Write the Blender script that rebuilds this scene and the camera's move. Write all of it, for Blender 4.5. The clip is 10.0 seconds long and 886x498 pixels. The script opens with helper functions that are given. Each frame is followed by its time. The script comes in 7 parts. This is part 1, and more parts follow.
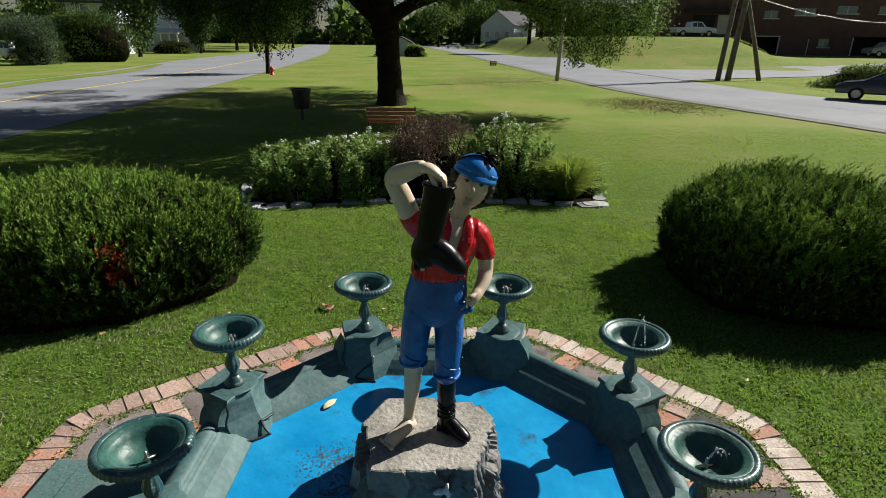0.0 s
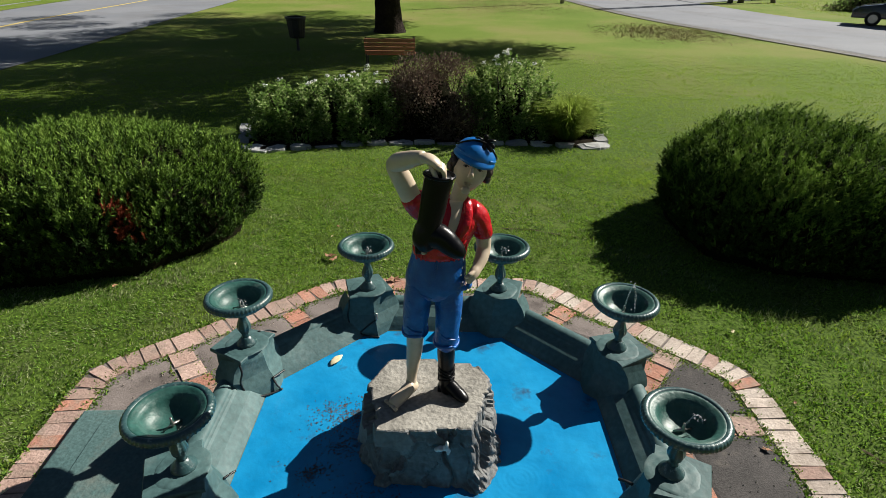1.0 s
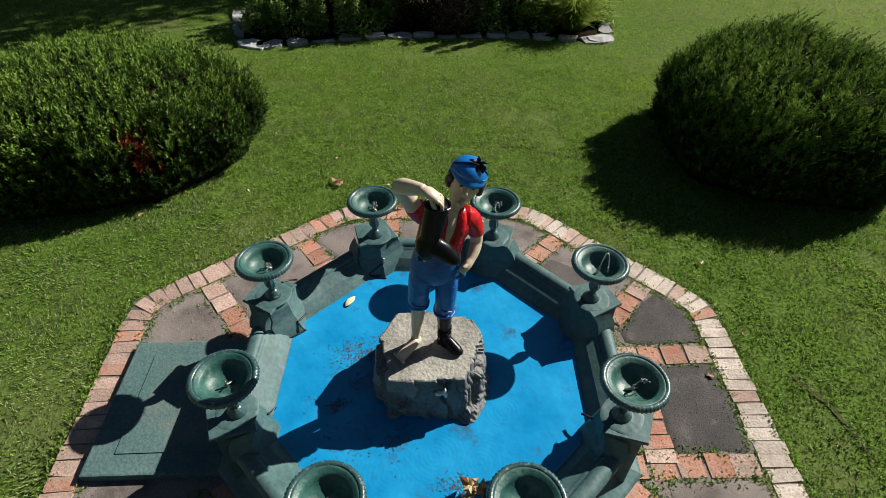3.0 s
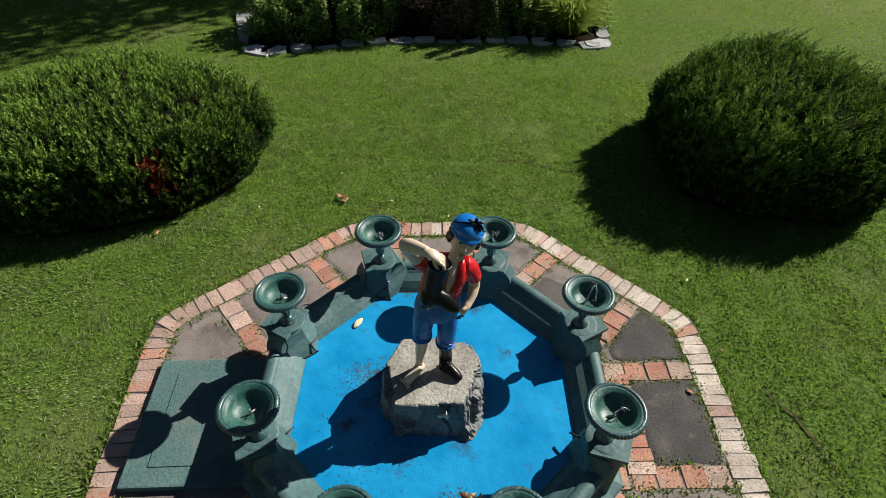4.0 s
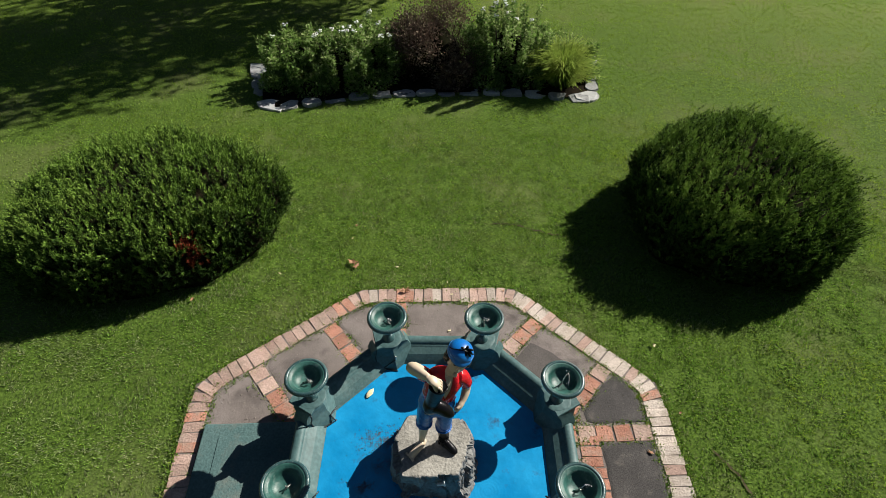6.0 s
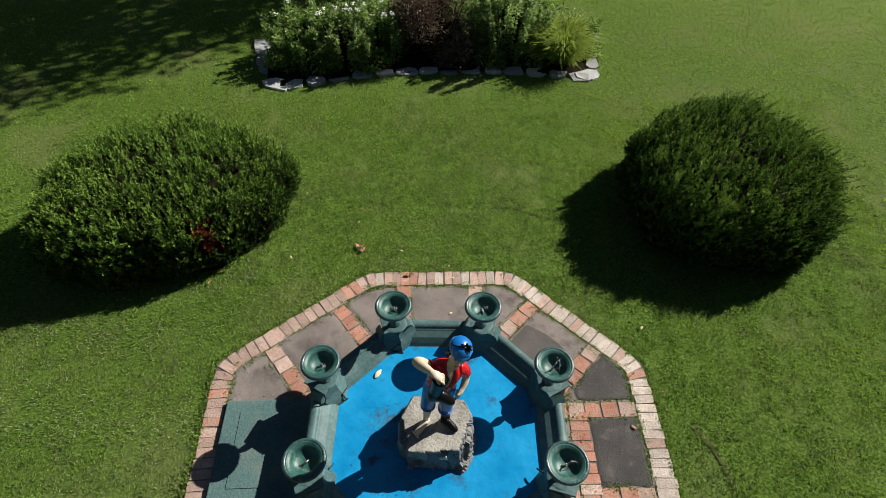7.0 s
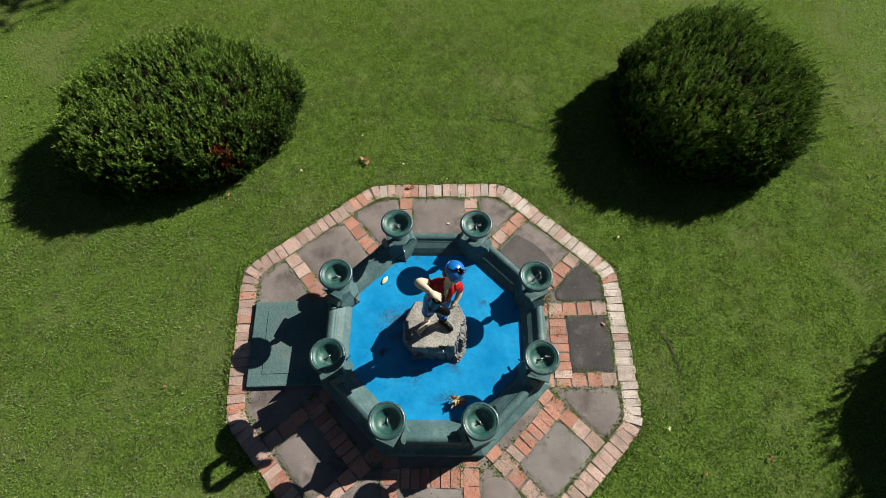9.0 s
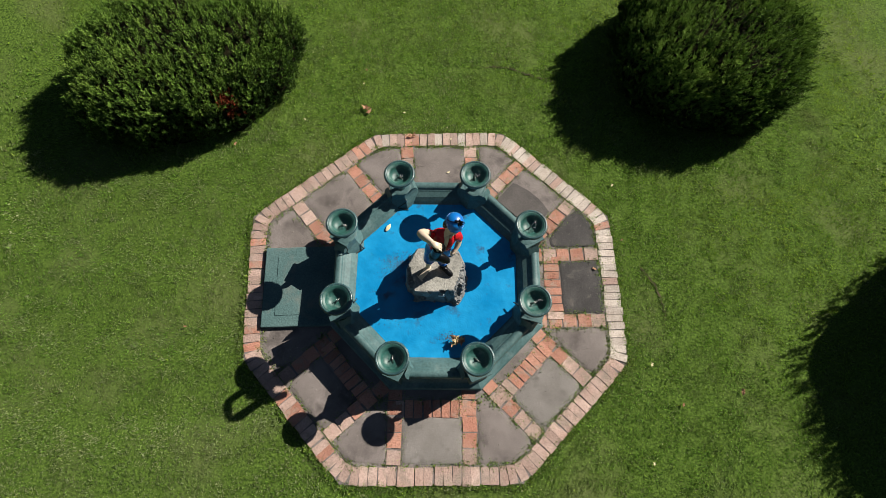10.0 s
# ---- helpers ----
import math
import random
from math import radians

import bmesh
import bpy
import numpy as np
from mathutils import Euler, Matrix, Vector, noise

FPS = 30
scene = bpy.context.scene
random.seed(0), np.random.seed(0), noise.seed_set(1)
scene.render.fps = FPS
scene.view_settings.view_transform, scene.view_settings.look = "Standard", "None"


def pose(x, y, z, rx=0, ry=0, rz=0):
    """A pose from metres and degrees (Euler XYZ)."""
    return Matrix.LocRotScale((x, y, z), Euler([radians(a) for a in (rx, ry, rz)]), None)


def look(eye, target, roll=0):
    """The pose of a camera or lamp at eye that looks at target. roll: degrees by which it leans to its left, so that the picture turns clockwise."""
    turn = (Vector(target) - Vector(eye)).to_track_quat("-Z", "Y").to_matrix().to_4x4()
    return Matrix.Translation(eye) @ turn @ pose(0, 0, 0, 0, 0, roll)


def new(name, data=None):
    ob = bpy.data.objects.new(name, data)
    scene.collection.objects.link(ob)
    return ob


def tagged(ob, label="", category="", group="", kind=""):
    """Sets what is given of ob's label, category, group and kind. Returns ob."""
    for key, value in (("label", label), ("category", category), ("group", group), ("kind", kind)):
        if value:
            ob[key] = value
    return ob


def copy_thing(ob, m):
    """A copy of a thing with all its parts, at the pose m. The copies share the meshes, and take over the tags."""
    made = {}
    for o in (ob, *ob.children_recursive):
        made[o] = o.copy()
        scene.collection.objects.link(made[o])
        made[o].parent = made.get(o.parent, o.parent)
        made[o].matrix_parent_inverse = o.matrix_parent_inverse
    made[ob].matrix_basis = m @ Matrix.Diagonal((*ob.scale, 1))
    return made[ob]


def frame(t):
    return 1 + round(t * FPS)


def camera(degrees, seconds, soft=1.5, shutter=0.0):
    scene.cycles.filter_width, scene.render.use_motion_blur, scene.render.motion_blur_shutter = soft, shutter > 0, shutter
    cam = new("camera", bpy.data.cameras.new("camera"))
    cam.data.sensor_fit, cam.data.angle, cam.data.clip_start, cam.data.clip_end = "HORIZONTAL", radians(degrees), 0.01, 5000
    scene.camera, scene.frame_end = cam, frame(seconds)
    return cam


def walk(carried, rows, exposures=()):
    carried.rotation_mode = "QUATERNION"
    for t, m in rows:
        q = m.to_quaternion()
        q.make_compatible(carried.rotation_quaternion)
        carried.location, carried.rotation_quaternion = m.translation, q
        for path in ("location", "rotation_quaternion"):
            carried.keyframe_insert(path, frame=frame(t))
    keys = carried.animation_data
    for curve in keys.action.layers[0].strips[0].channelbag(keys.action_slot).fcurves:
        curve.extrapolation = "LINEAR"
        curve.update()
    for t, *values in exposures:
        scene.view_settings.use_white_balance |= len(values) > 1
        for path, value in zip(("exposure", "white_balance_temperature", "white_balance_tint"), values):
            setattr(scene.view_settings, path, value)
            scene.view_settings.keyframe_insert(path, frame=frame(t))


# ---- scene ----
cam = camera(76.4, 10.0, soft=0.8)
METRES, EYE, TILT, LEAN, TURN = 4.4, 2.376, -90.173, -1.964, 0.6385
ROWS = [
    (0.0, 0.0, 0.0, 0.0, 1.26, 69.68, 0.47),
    (0.5, -0.0012, -0.0255, -0.0029, 1.31, 66.28, 0.47),
    (1.0, 0.0016, -0.0538, -0.0019, 1.32, 62.45, 0.46),
    (1.5, 0.0058, -0.0893, 0.0012, 1.35, 58.55, 0.45),
    (2.0, 0.0064, -0.1275, 0.0029, 1.38, 54.66, 0.42),
    (2.5, 0.0079, -0.1774, 0.0037, 1.38, 50.72, 0.41),
    (4.0, 0.0101, -0.3402, 0.0105, 1.46, 45.62, 0.42),
    (4.5, 0.0135, -0.3993, 0.0136, 1.49, 45.55, 0.43),
    (5.0, 0.0167, -0.4604, 0.0173, 1.52, 45.43, 0.41),
    (5.5, 0.0202, -0.5336, 0.0216, 1.54, 45.32, 0.41),
    (7.0, 0.0239, -0.7187, 0.0273, 1.61, 39.94, 0.14),
    (7.5, 0.0273, -0.7733, 0.0315, 1.64, 36.66, 0.13),
    (8.0, 0.0308, -0.8239, 0.0329, 1.67, 33.42, 0.12),
    (8.5, 0.0343, -0.8712, 0.0326, 1.7, 30.24, 0.12),
    (9.0, 0.0369, -0.9139, 0.0325, 1.7, 26.99, 0.12),
    (9.5, 0.0382, -0.9529, 0.0316, 1.7, 23.73, 0.12),
    (10.0, 0.0385, -0.9975, 0.029, 1.71, 20.55, 0.13),
]
walk(cam, [(t, pose(0, 0, EYE, TILT, LEAN, TURN) @ pose(METRES * x, METRES * y, METRES * z, 90 + pitch, roll, yaw)) for t, x, y, z, yaw, pitch, roll in ROWS])

# ---- world, sun, exposure ----
SUN_EL, SUN_AZ = radians(35.2), math.atan2(0.855, 0.52)      # azimuth from +y towards +x
world = bpy.data.worlds.new("world")
scene.world = world
world.use_nodes = True
wn = world.node_tree.nodes
sky = wn.new("ShaderNodeTexSky")
sky.sky_type = "NISHITA"
sky.sun_disc = False
sky.sun_elevation, sky.sun_rotation = SUN_EL, SUN_AZ
sky.air_density, sky.dust_density = 1.0, 0.4
world.node_tree.links.new(sky.outputs["Color"], wn["Background"].inputs["Color"])
wn["Background"].inputs["Strength"].default_value = 0.0215
sun_dir = Vector((math.sin(SUN_AZ) * math.cos(SUN_EL), math.cos(SUN_AZ) * math.cos(SUN_EL), math.sin(SUN_EL)))
sun_data = bpy.data.lights.new("sun", "SUN")
sun_data.energy, sun_data.angle, sun_data.color = 5.0, radians(0.53), (1.0, 0.95, 0.86)
sun = new("sun", sun_data)
sun.matrix_world = look(sun_dir * 60, (0, 0, 0))
scene.view_settings.exposure = 0.78

# ---- materials ----
def material(name, c1, c2, scale=6.0, rough=0.6, metal=0.0, bump=0.2, bump_scale=60.0, grain=0.25,
             spots=None, spot_scale=3.0, spot_from=0.58, spot_to=0.68, coat=0.0, island=0.0, obrand=0.0, translucent=0.0, spec=0.5):
    """Principled surface: two colours mixed by a broad noise, a fine grain, optional stains, relief."""
    m = bpy.data.materials.new(name)
    m.use_nodes = True
    t = m.node_tree
    n, l = t.nodes, t.links
    b = n["Principled BSDF"]
    co = n.new("ShaderNodeTexCoord")
    geo = n.new("ShaderNodeNewGeometry")
    big = n.new("ShaderNodeTexNoise")
    big.inputs["Scale"].default_value, big.inputs["Detail"].default_value = scale, 5.0
    l.new(geo.outputs["Position"], big.inputs["Vector"])
    ramp = n.new("ShaderNodeMapRange")
    ramp.inputs["From Min"].default_value, ramp.inputs["From Max"].default_value = 0.32, 0.68
    l.new(big.outputs["Fac"], ramp.inputs["Value"])
    mix = n.new("ShaderNodeMix")
    mix.data_type = "RGBA"
    mix.inputs["A"].default_value, mix.inputs["B"].default_value = (*c1, 1), (*c2, 1)
    l.new(ramp.outputs["Result"], mix.inputs["Factor"])
    col = mix.outputs["Result"]
    fine = n.new("ShaderNodeTexNoise")
    fine.inputs["Scale"].default_value, fine.inputs["Detail"].default_value = bump_scale, 4.0
    l.new(geo.outputs["Position"], fine.inputs["Vector"])

    def value_shift(source, low, high, col):
        r = n.new("ShaderNodeMapRange")
        r.inputs["To Min"].default_value, r.inputs["To Max"].default_value = low, high
        l.new(source, r.inputs["Value"])
        h = n.new("ShaderNodeHueSaturation")
        l.new(r.outputs["Result"], h.inputs["Value"])
        l.new(col, h.inputs["Color"])
        return h.outputs["Color"]
    if grain:
        col = value_shift(fine.outputs["Fac"], 1 - grain * 1.6, 1 + grain * 1.6, col)
    if island:
        col = value_shift(geo.outputs["Random Per Island"], 1 - island, 1 + island, col)
    if obrand:
        info = n.new("ShaderNodeObjectInfo")
        col = value_shift(info.outputs["Random"], 1 - obrand, 1 + obrand, col)
    if spots:
        sp = n.new("ShaderNodeTexNoise")
        sp.inputs["Scale"].default_value, sp.inputs["Detail"].default_value, sp.inputs["Roughness"].default_value = spot_scale, 8.0, 0.65
        l.new(geo.outputs["Position"], sp.inputs["Vector"])
        sr = n.new("ShaderNodeMapRange")
        sr.inputs["From Min"].default_value, sr.inputs["From Max"].default_value = spot_from, spot_to
        l.new(sp.outputs["Fac"], sr.inputs["Value"])
        sm = n.new("ShaderNodeMix")
        sm.data_type = "RGBA"
        l.new(sr.outputs["Result"], sm.inputs["Factor"])
        l.new(col, sm.inputs["A"])
        sm.inputs["B"].default_value = (*spots, 1)
        col = sm.outputs["Result"]
    l.new(col, b.inputs["Base Color"])
    b.inputs["Roughness"].default_value, b.inputs["Metallic"].default_value = rough, metal
    b.inputs["Coat Weight"].default_value, b.inputs["Coat Roughness"].default_value = coat, 0.12
    b.inputs["Specular IOR Level"].default_value = spec
    if bump:
        bp = n.new("ShaderNodeBump")
        bp.inputs["Strength"].default_value, bp.inputs["Distance"].default_value = bump, 0.6 / bump_scale
        l.new(fine.outputs["Fac"], bp.inputs["Height"])
        l.new(bp.outputs["Normal"], b.inputs["Normal"])
    if translucent:
        tr = n.new("ShaderNodeBsdfTranslucent")
        l.new(col, tr.inputs["Color"])
        add = n.new("ShaderNodeMixShader")
        add.inputs["Fac"].default_value = translucent
        l.new(b.outputs["BSDF"], add.inputs[1])
        l.new(tr.outputs["BSDF"], add.inputs[2])
        l.new(add.outputs["Shader"], n["Material Output"].inputs["Surface"])
    return m


M_SOIL = material("lawn_turf", (0.118, 0.178, 0.028), (0.172, 0.218, 0.048), 0.22, 0.95, bump=0.7, bump_scale=38, grain=0.4, spec=0.08,
                  spots=(0.205, 0.196, 0.070), spot_scale=0.22, spot_from=0.46, spot_to=0.72)
M_GRASS = material("grass_blades", (0.097, 0.212, 0.020), (0.166, 0.286, 0.040), 0.8, 0.6, bump=0, bump_scale=9, grain=0.3, island=0.5, translucent=0.5, spec=0.3,
                   spots=(0.180, 0.200, 0.075), spot_scale=1.1, spot_from=0.50, spot_to=0.72)
M_GRASSPALE = material("pale_grass_blades", (0.190, 0.250, 0.095), (0.300, 0.330, 0.165), 1.5, 0.6, bump=0, bump_scale=9, grain=0.25, island=0.35, translucent=0.42, spec=0.3)
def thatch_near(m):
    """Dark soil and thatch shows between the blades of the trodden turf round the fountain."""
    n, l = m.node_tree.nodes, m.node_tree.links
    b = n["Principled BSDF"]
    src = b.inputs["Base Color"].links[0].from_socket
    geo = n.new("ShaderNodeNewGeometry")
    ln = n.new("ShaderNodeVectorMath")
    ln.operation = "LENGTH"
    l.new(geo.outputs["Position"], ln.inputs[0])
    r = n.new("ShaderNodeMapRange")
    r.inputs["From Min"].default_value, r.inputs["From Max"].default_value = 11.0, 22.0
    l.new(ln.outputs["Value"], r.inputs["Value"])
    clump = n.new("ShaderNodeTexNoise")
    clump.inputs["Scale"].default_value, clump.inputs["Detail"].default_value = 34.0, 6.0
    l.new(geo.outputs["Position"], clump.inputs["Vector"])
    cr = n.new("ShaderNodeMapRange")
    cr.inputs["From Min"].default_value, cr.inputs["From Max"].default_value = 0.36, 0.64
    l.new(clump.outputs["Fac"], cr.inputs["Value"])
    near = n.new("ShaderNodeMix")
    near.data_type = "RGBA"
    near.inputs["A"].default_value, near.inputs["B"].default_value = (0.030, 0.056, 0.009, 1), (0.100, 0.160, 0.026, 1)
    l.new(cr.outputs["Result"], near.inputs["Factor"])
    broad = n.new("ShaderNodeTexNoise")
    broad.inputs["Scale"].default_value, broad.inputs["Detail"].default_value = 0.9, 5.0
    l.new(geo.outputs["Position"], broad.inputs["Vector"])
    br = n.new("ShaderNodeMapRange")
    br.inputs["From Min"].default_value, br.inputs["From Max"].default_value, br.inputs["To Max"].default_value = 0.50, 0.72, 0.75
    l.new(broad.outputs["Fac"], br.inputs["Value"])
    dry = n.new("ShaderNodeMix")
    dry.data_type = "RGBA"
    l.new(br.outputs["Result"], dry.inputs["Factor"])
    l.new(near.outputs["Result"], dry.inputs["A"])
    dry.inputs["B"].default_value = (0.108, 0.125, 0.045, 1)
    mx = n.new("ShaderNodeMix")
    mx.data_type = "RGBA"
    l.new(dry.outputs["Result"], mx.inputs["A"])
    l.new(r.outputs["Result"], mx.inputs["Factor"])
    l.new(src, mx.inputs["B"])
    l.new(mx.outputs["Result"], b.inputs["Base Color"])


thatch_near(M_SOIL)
M_ASPHALT = material("worn_asphalt", (0.182, 0.194, 0.218), (0.228, 0.238, 0.260), 0.25, 0.9, bump=0.3, bump_scale=30, grain=0.15, spec=0.3,
                     spots=(0.17, 0.17, 0.18), spot_scale=0.35, spot_from=0.5, spot_to=0.75)
M_PATCH = material("pavement_asphalt", (0.145, 0.124, 0.114), (0.212, 0.182, 0.170), 3.0, 0.92, bump=0.55, bump_scale=130, grain=0.55, spec=0.15,
                   spots=(0.088, 0.076, 0.070), spot_scale=2.2, spot_from=0.52, spot_to=0.66)
M_BRICK = material("red_brick", (0.34, 0.150, 0.105), (0.42, 0.225, 0.165), 3.2, 0.9, bump=0.6, bump_scale=55, grain=0.3, obrand=0.22, spec=0.15,
                   spots=(0.30, 0.225, 0.18), spot_scale=7.0, spot_from=0.50, spot_to=0.66)
M_BRICK_PALE = material("pale_brick", (0.34, 0.228, 0.188), (0.42, 0.308, 0.262), 3.2, 0.9, bump=0.6, bump_scale=55, grain=0.3, obrand=0.22, spec=0.15,
                        spots=(0.26, 0.205, 0.165), spot_scale=6.0, spot_from=0.50, spot_to=0.68)
M_BRICK_CREAM = material("cream_brick", (0.40, 0.335, 0.285), (0.49, 0.425, 0.375), 3.2, 0.92, bump=0.6, bump_scale=55, grain=0.28, obrand=0.16, spec=0.12,
                         spots=(0.30, 0.255, 0.21), spot_scale=6.0, spot_from=0.52, spot_to=0.68)
M_PATCH_DARK = material("dark_gravelly_asphalt", (0.036, 0.033, 0.032), (0.066, 0.060, 0.058), 3.5, 0.85, bump=0.7, bump_scale=110, grain=0.6, spec=0.3,
                        spots=(0.105, 0.092, 0.080), spot_scale=7.0, spot_from=0.58, spot_to=0.72)
M_PATCH_PALE = material("pale_worn_asphalt", (0.16, 0.145, 0.132), (0.225, 0.205, 0.19), 3.0, 0.92, bump=0.55, bump_scale=130, grain=0.55, spec=0.15,
                        spots=(0.11, 0.098, 0.088), spot_scale=5.0, spot_from=0.54, spot_to=0.70)
# brighter blades for the farther turf: backlit glow put into the colour
M_GRASSFAR = material("far_grass_blades", (0.170, 0.298, 0.021), (0.280, 0.386, 0.046), 0.5, 0.7, bump=0, bump_scale=3, grain=0.2, island=0.16, translucent=0.5, spec=0.2,
                      spots=(0.250, 0.305, 0.075), spot_scale=0.4, spot_from=0.50, spot_to=0.74)
M_GREENPAINT = material("green_painted_iron", (0.040, 0.088, 0.090), (0.076, 0.138, 0.138), 3.0, 0.56, bump=0.12, bump_scale=35, grain=0.3, spec=0.3,
                        spots=(0.120, 0.172, 0.168), spot_scale=6.0, spot_from=0.56, spot_to=0.76)
M_GREENSLAB = material("green_painted_concrete", (0.052, 0.106, 0.106), (0.088, 0.150, 0.146), 2.4, 0.7, bump=0.35, bump_scale=50, grain=0.35, spec=0.3,
                       spots=(0.125, 0.150, 0.135), spot_scale=3.4, spot_from=0.54, spot_to=0.72)
M_BOWL = material("bowl_green_enamel", (0.010, 0.056, 0.046), (0.028, 0.098, 0.082), 9.0, 0.48, bump=0.2, bump_scale=40, grain=0.3, spec=0.5,
                  spots=(0.115, 0.175, 0.155), spot_scale=11, spot_from=0.54, spot_to=0.72)
M_RIM = material("rim_dark_green_iron", (0.016, 0.048, 0.052), (0.034, 0.082, 0.084), 9.0, 0.36, bump=0.2, bump_scale=80, grain=0.25,
                 spots=(0.22, 0.29, 0.28), spot_scale=46, spot_from=0.56, spot_to=0.74, coat=0.25)
M_BLUE = material("wet_pool_blue", (0.004, 0.190, 0.42), (0.014, 0.262, 0.52), 3.0, 0.22, bump=0.10, bump_scale=14, grain=0.10, spec=0.3,
                  spots=(0.03, 0.105, 0.20), spot_scale=5.0, spot_from=0.58, spot_to=0.70)
def ripples(m, spots):
    """Fine rings on the wet floor where the jets fall."""
    n, l = m.node_tree.nodes, m.node_tree.links
    b = n["Principled BSDF"]
    geo = n.new("ShaderNodeNewGeometry")
    total = None
    for x, y, reach in spots:
        d = n.new("ShaderNodeVectorMath")
        d.operation = "DISTANCE"
        d.inputs[1].default_value = (x, y, 0.33)
        l.new(geo.outputs["Position"], d.inputs[0])
        w = n.new("ShaderNodeMath")
        w.operation = "MULTIPLY"
        w.inputs[1].default_value = 240.0
        l.new(d.outputs["Value"], w.inputs[0])
        s = n.new("ShaderNodeMath")
        s.operation = "SINE"
        l.new(w.outputs["Value"], s.inputs[0])
        f = n.new("ShaderNodeMapRange")
        f.inputs["From Min"].default_value, f.inputs["From Max"].default_value = 0.0, reach
        f.inputs["To Min"].default_value, f.inputs["To Max"].default_value = 1.0, 0.0
        l.new(d.outputs["Value"], f.inputs["Value"])
        k = n.new("ShaderNodeMath")
        k.operation = "MULTIPLY"
        l.new(s.outputs["Value"], k.inputs[0])
        l.new(f.outputs["Result"], k.inputs[1])
        if total is None:
            total = k.outputs["Value"]
        else:
            a = n.new("ShaderNodeMath")
            l.new(total, a.inputs[0])
            l.new(k.outputs["Value"], a.inputs[1])
            total = a.outputs["Value"]
    bp = n.new("ShaderNodeBump")
    bp.inputs["Strength"].default_value, bp.inputs["Distance"].default_value = 0.06, 0.004
    l.new(total, bp.inputs["Height"])
    l.new(b.inputs["Normal"].links[0].from_socket, bp.inputs["Normal"])
    l.new(bp.outputs["Normal"], b.inputs["Normal"])


ripples(M_BLUE, [(-0.02, 1.62, 0.30), (-0.28, 1.50, 0.26), (0.24, 1.58, 0.24), (0.40, 1.92, 0.22), (-0.72, 2.02, 0.24), (-0.50, 2.75, 0.18)])
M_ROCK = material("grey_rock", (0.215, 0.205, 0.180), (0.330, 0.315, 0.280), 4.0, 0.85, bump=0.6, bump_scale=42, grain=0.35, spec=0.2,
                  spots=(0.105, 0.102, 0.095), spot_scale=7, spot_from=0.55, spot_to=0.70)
# side tone of the rock: darker, its shade mixed into the colour, chalky flecks
M_ROCKSIDE = material("shaded_slate_side", (0.105, 0.108, 0.108), (0.185, 0.186, 0.180), 5.0, 0.6, bump=0.7, bump_scale=36, grain=0.4, spec=0.35,
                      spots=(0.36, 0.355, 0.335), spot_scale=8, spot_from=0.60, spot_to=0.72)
M_LIMEWASH = material("white_paint_splash", (0.62, 0.62, 0.60), (0.72, 0.72, 0.70), 9, 0.6, bump=0.2, grain=0.2)
M_STONE = material("edging_stone", (0.24, 0.245, 0.25), (0.36, 0.36, 0.355), 3.0, 0.9, bump=0.6, bump_scale=40, grain=0.3, obrand=0.3, spec=0.2,
                   spots=(0.10, 0.105, 0.10), spot_scale=6)
M_BLACK = material("black_rubber", (0.008, 0.008, 0.008), (0.015, 0.015, 0.015), 6, 0.45, bump=0.05, grain=0.1)
M_METAL = material("dull_steel", (0.35, 0.34, 0.32), (0.45, 0.44, 0.42), 8, 0.35, metal=0.9, bump=0.05, grain=0.1)
M_LEAFDRY = material("dry_leaf", (0.20, 0.09, 0.045), (0.27, 0.14, 0.075), 20, 0.7, bump=0.2, grain=0.2, island=0.2)
M_LEAFPALE = material("pale_leaf", (0.60, 0.50, 0.28), (0.66, 0.58, 0.38), 20, 0.6, bump=0.1, grain=0.15)
M_DIRT = material("bare_soil", (0.045, 0.036, 0.022), (0.075, 0.060, 0.036), 9, 0.95, bump=0.5, bump_scale=60, grain=0.4, spec=0.1)
M_LEAFTAN = material("tan_leaf", (0.36, 0.27, 0.14), (0.46, 0.36, 0.20), 20, 0.65, bump=0.2, grain=0.25)
M_SPECK = material("wet_litter", (0.035, 0.028, 0.025), (0.07, 0.05, 0.04), 20, 0.8, bump=0, grain=0.3, island=0.4)
# statue paints
M_SKIN = material("painted_skin", (0.50, 0.405, 0.30), (0.56, 0.46, 0.345), 7, 0.4, bump=0.05, bump_scale=30, grain=0.08,
                  spots=(0.36, 0.29, 0.20), spot_scale=9, spot_from=0.58, spot_to=0.8, coat=0.1)
M_FACE = material("painted_skin_shade", (0.38, 0.285, 0.20), (0.42, 0.32, 0.23), 9, 0.45, bump=0.05, grain=0.1)
M_SHIRT = material("painted_red", (0.38, 0.008, 0.014), (0.48, 0.014, 0.020), 8, 0.25, bump=0.55, bump_scale=15, grain=0.15, coat=0.12, spec=0.35,
                   spots=(0.20, 0.006, 0.012), spot_scale=8, spot_from=0.55, spot_to=0.72)
M_TROUSER = material("painted_blue", (0.003, 0.062, 0.255), (0.010, 0.120, 0.40), 11, 0.36, bump=0.35, bump_scale=20, grain=0.2, spec=0.4,
                     spots=(0.050, 0.150, 0.33), spot_scale=12, spot_from=0.60, spot_to=0.76)
M_CAP = material("painted_cap_blue", (0.002, 0.115, 0.40), (0.004, 0.15, 0.47), 8, 0.32, bump=0.06, bump_scale=20, grain=0.08, coat=0.15)
M_BOOT = material("painted_black_boot", (0.002, 0.002, 0.003), (0.005, 0.005, 0.006), 8, 0.30, bump=0.12, bump_scale=25, grain=0.15, spec=0.18)
M_HAIR = material("painted_dark_hair", (0.018, 0.009, 0.007), (0.03, 0.014, 0.01), 12, 0.4, bump=0.6, bump_scale=40, grain=0.2)
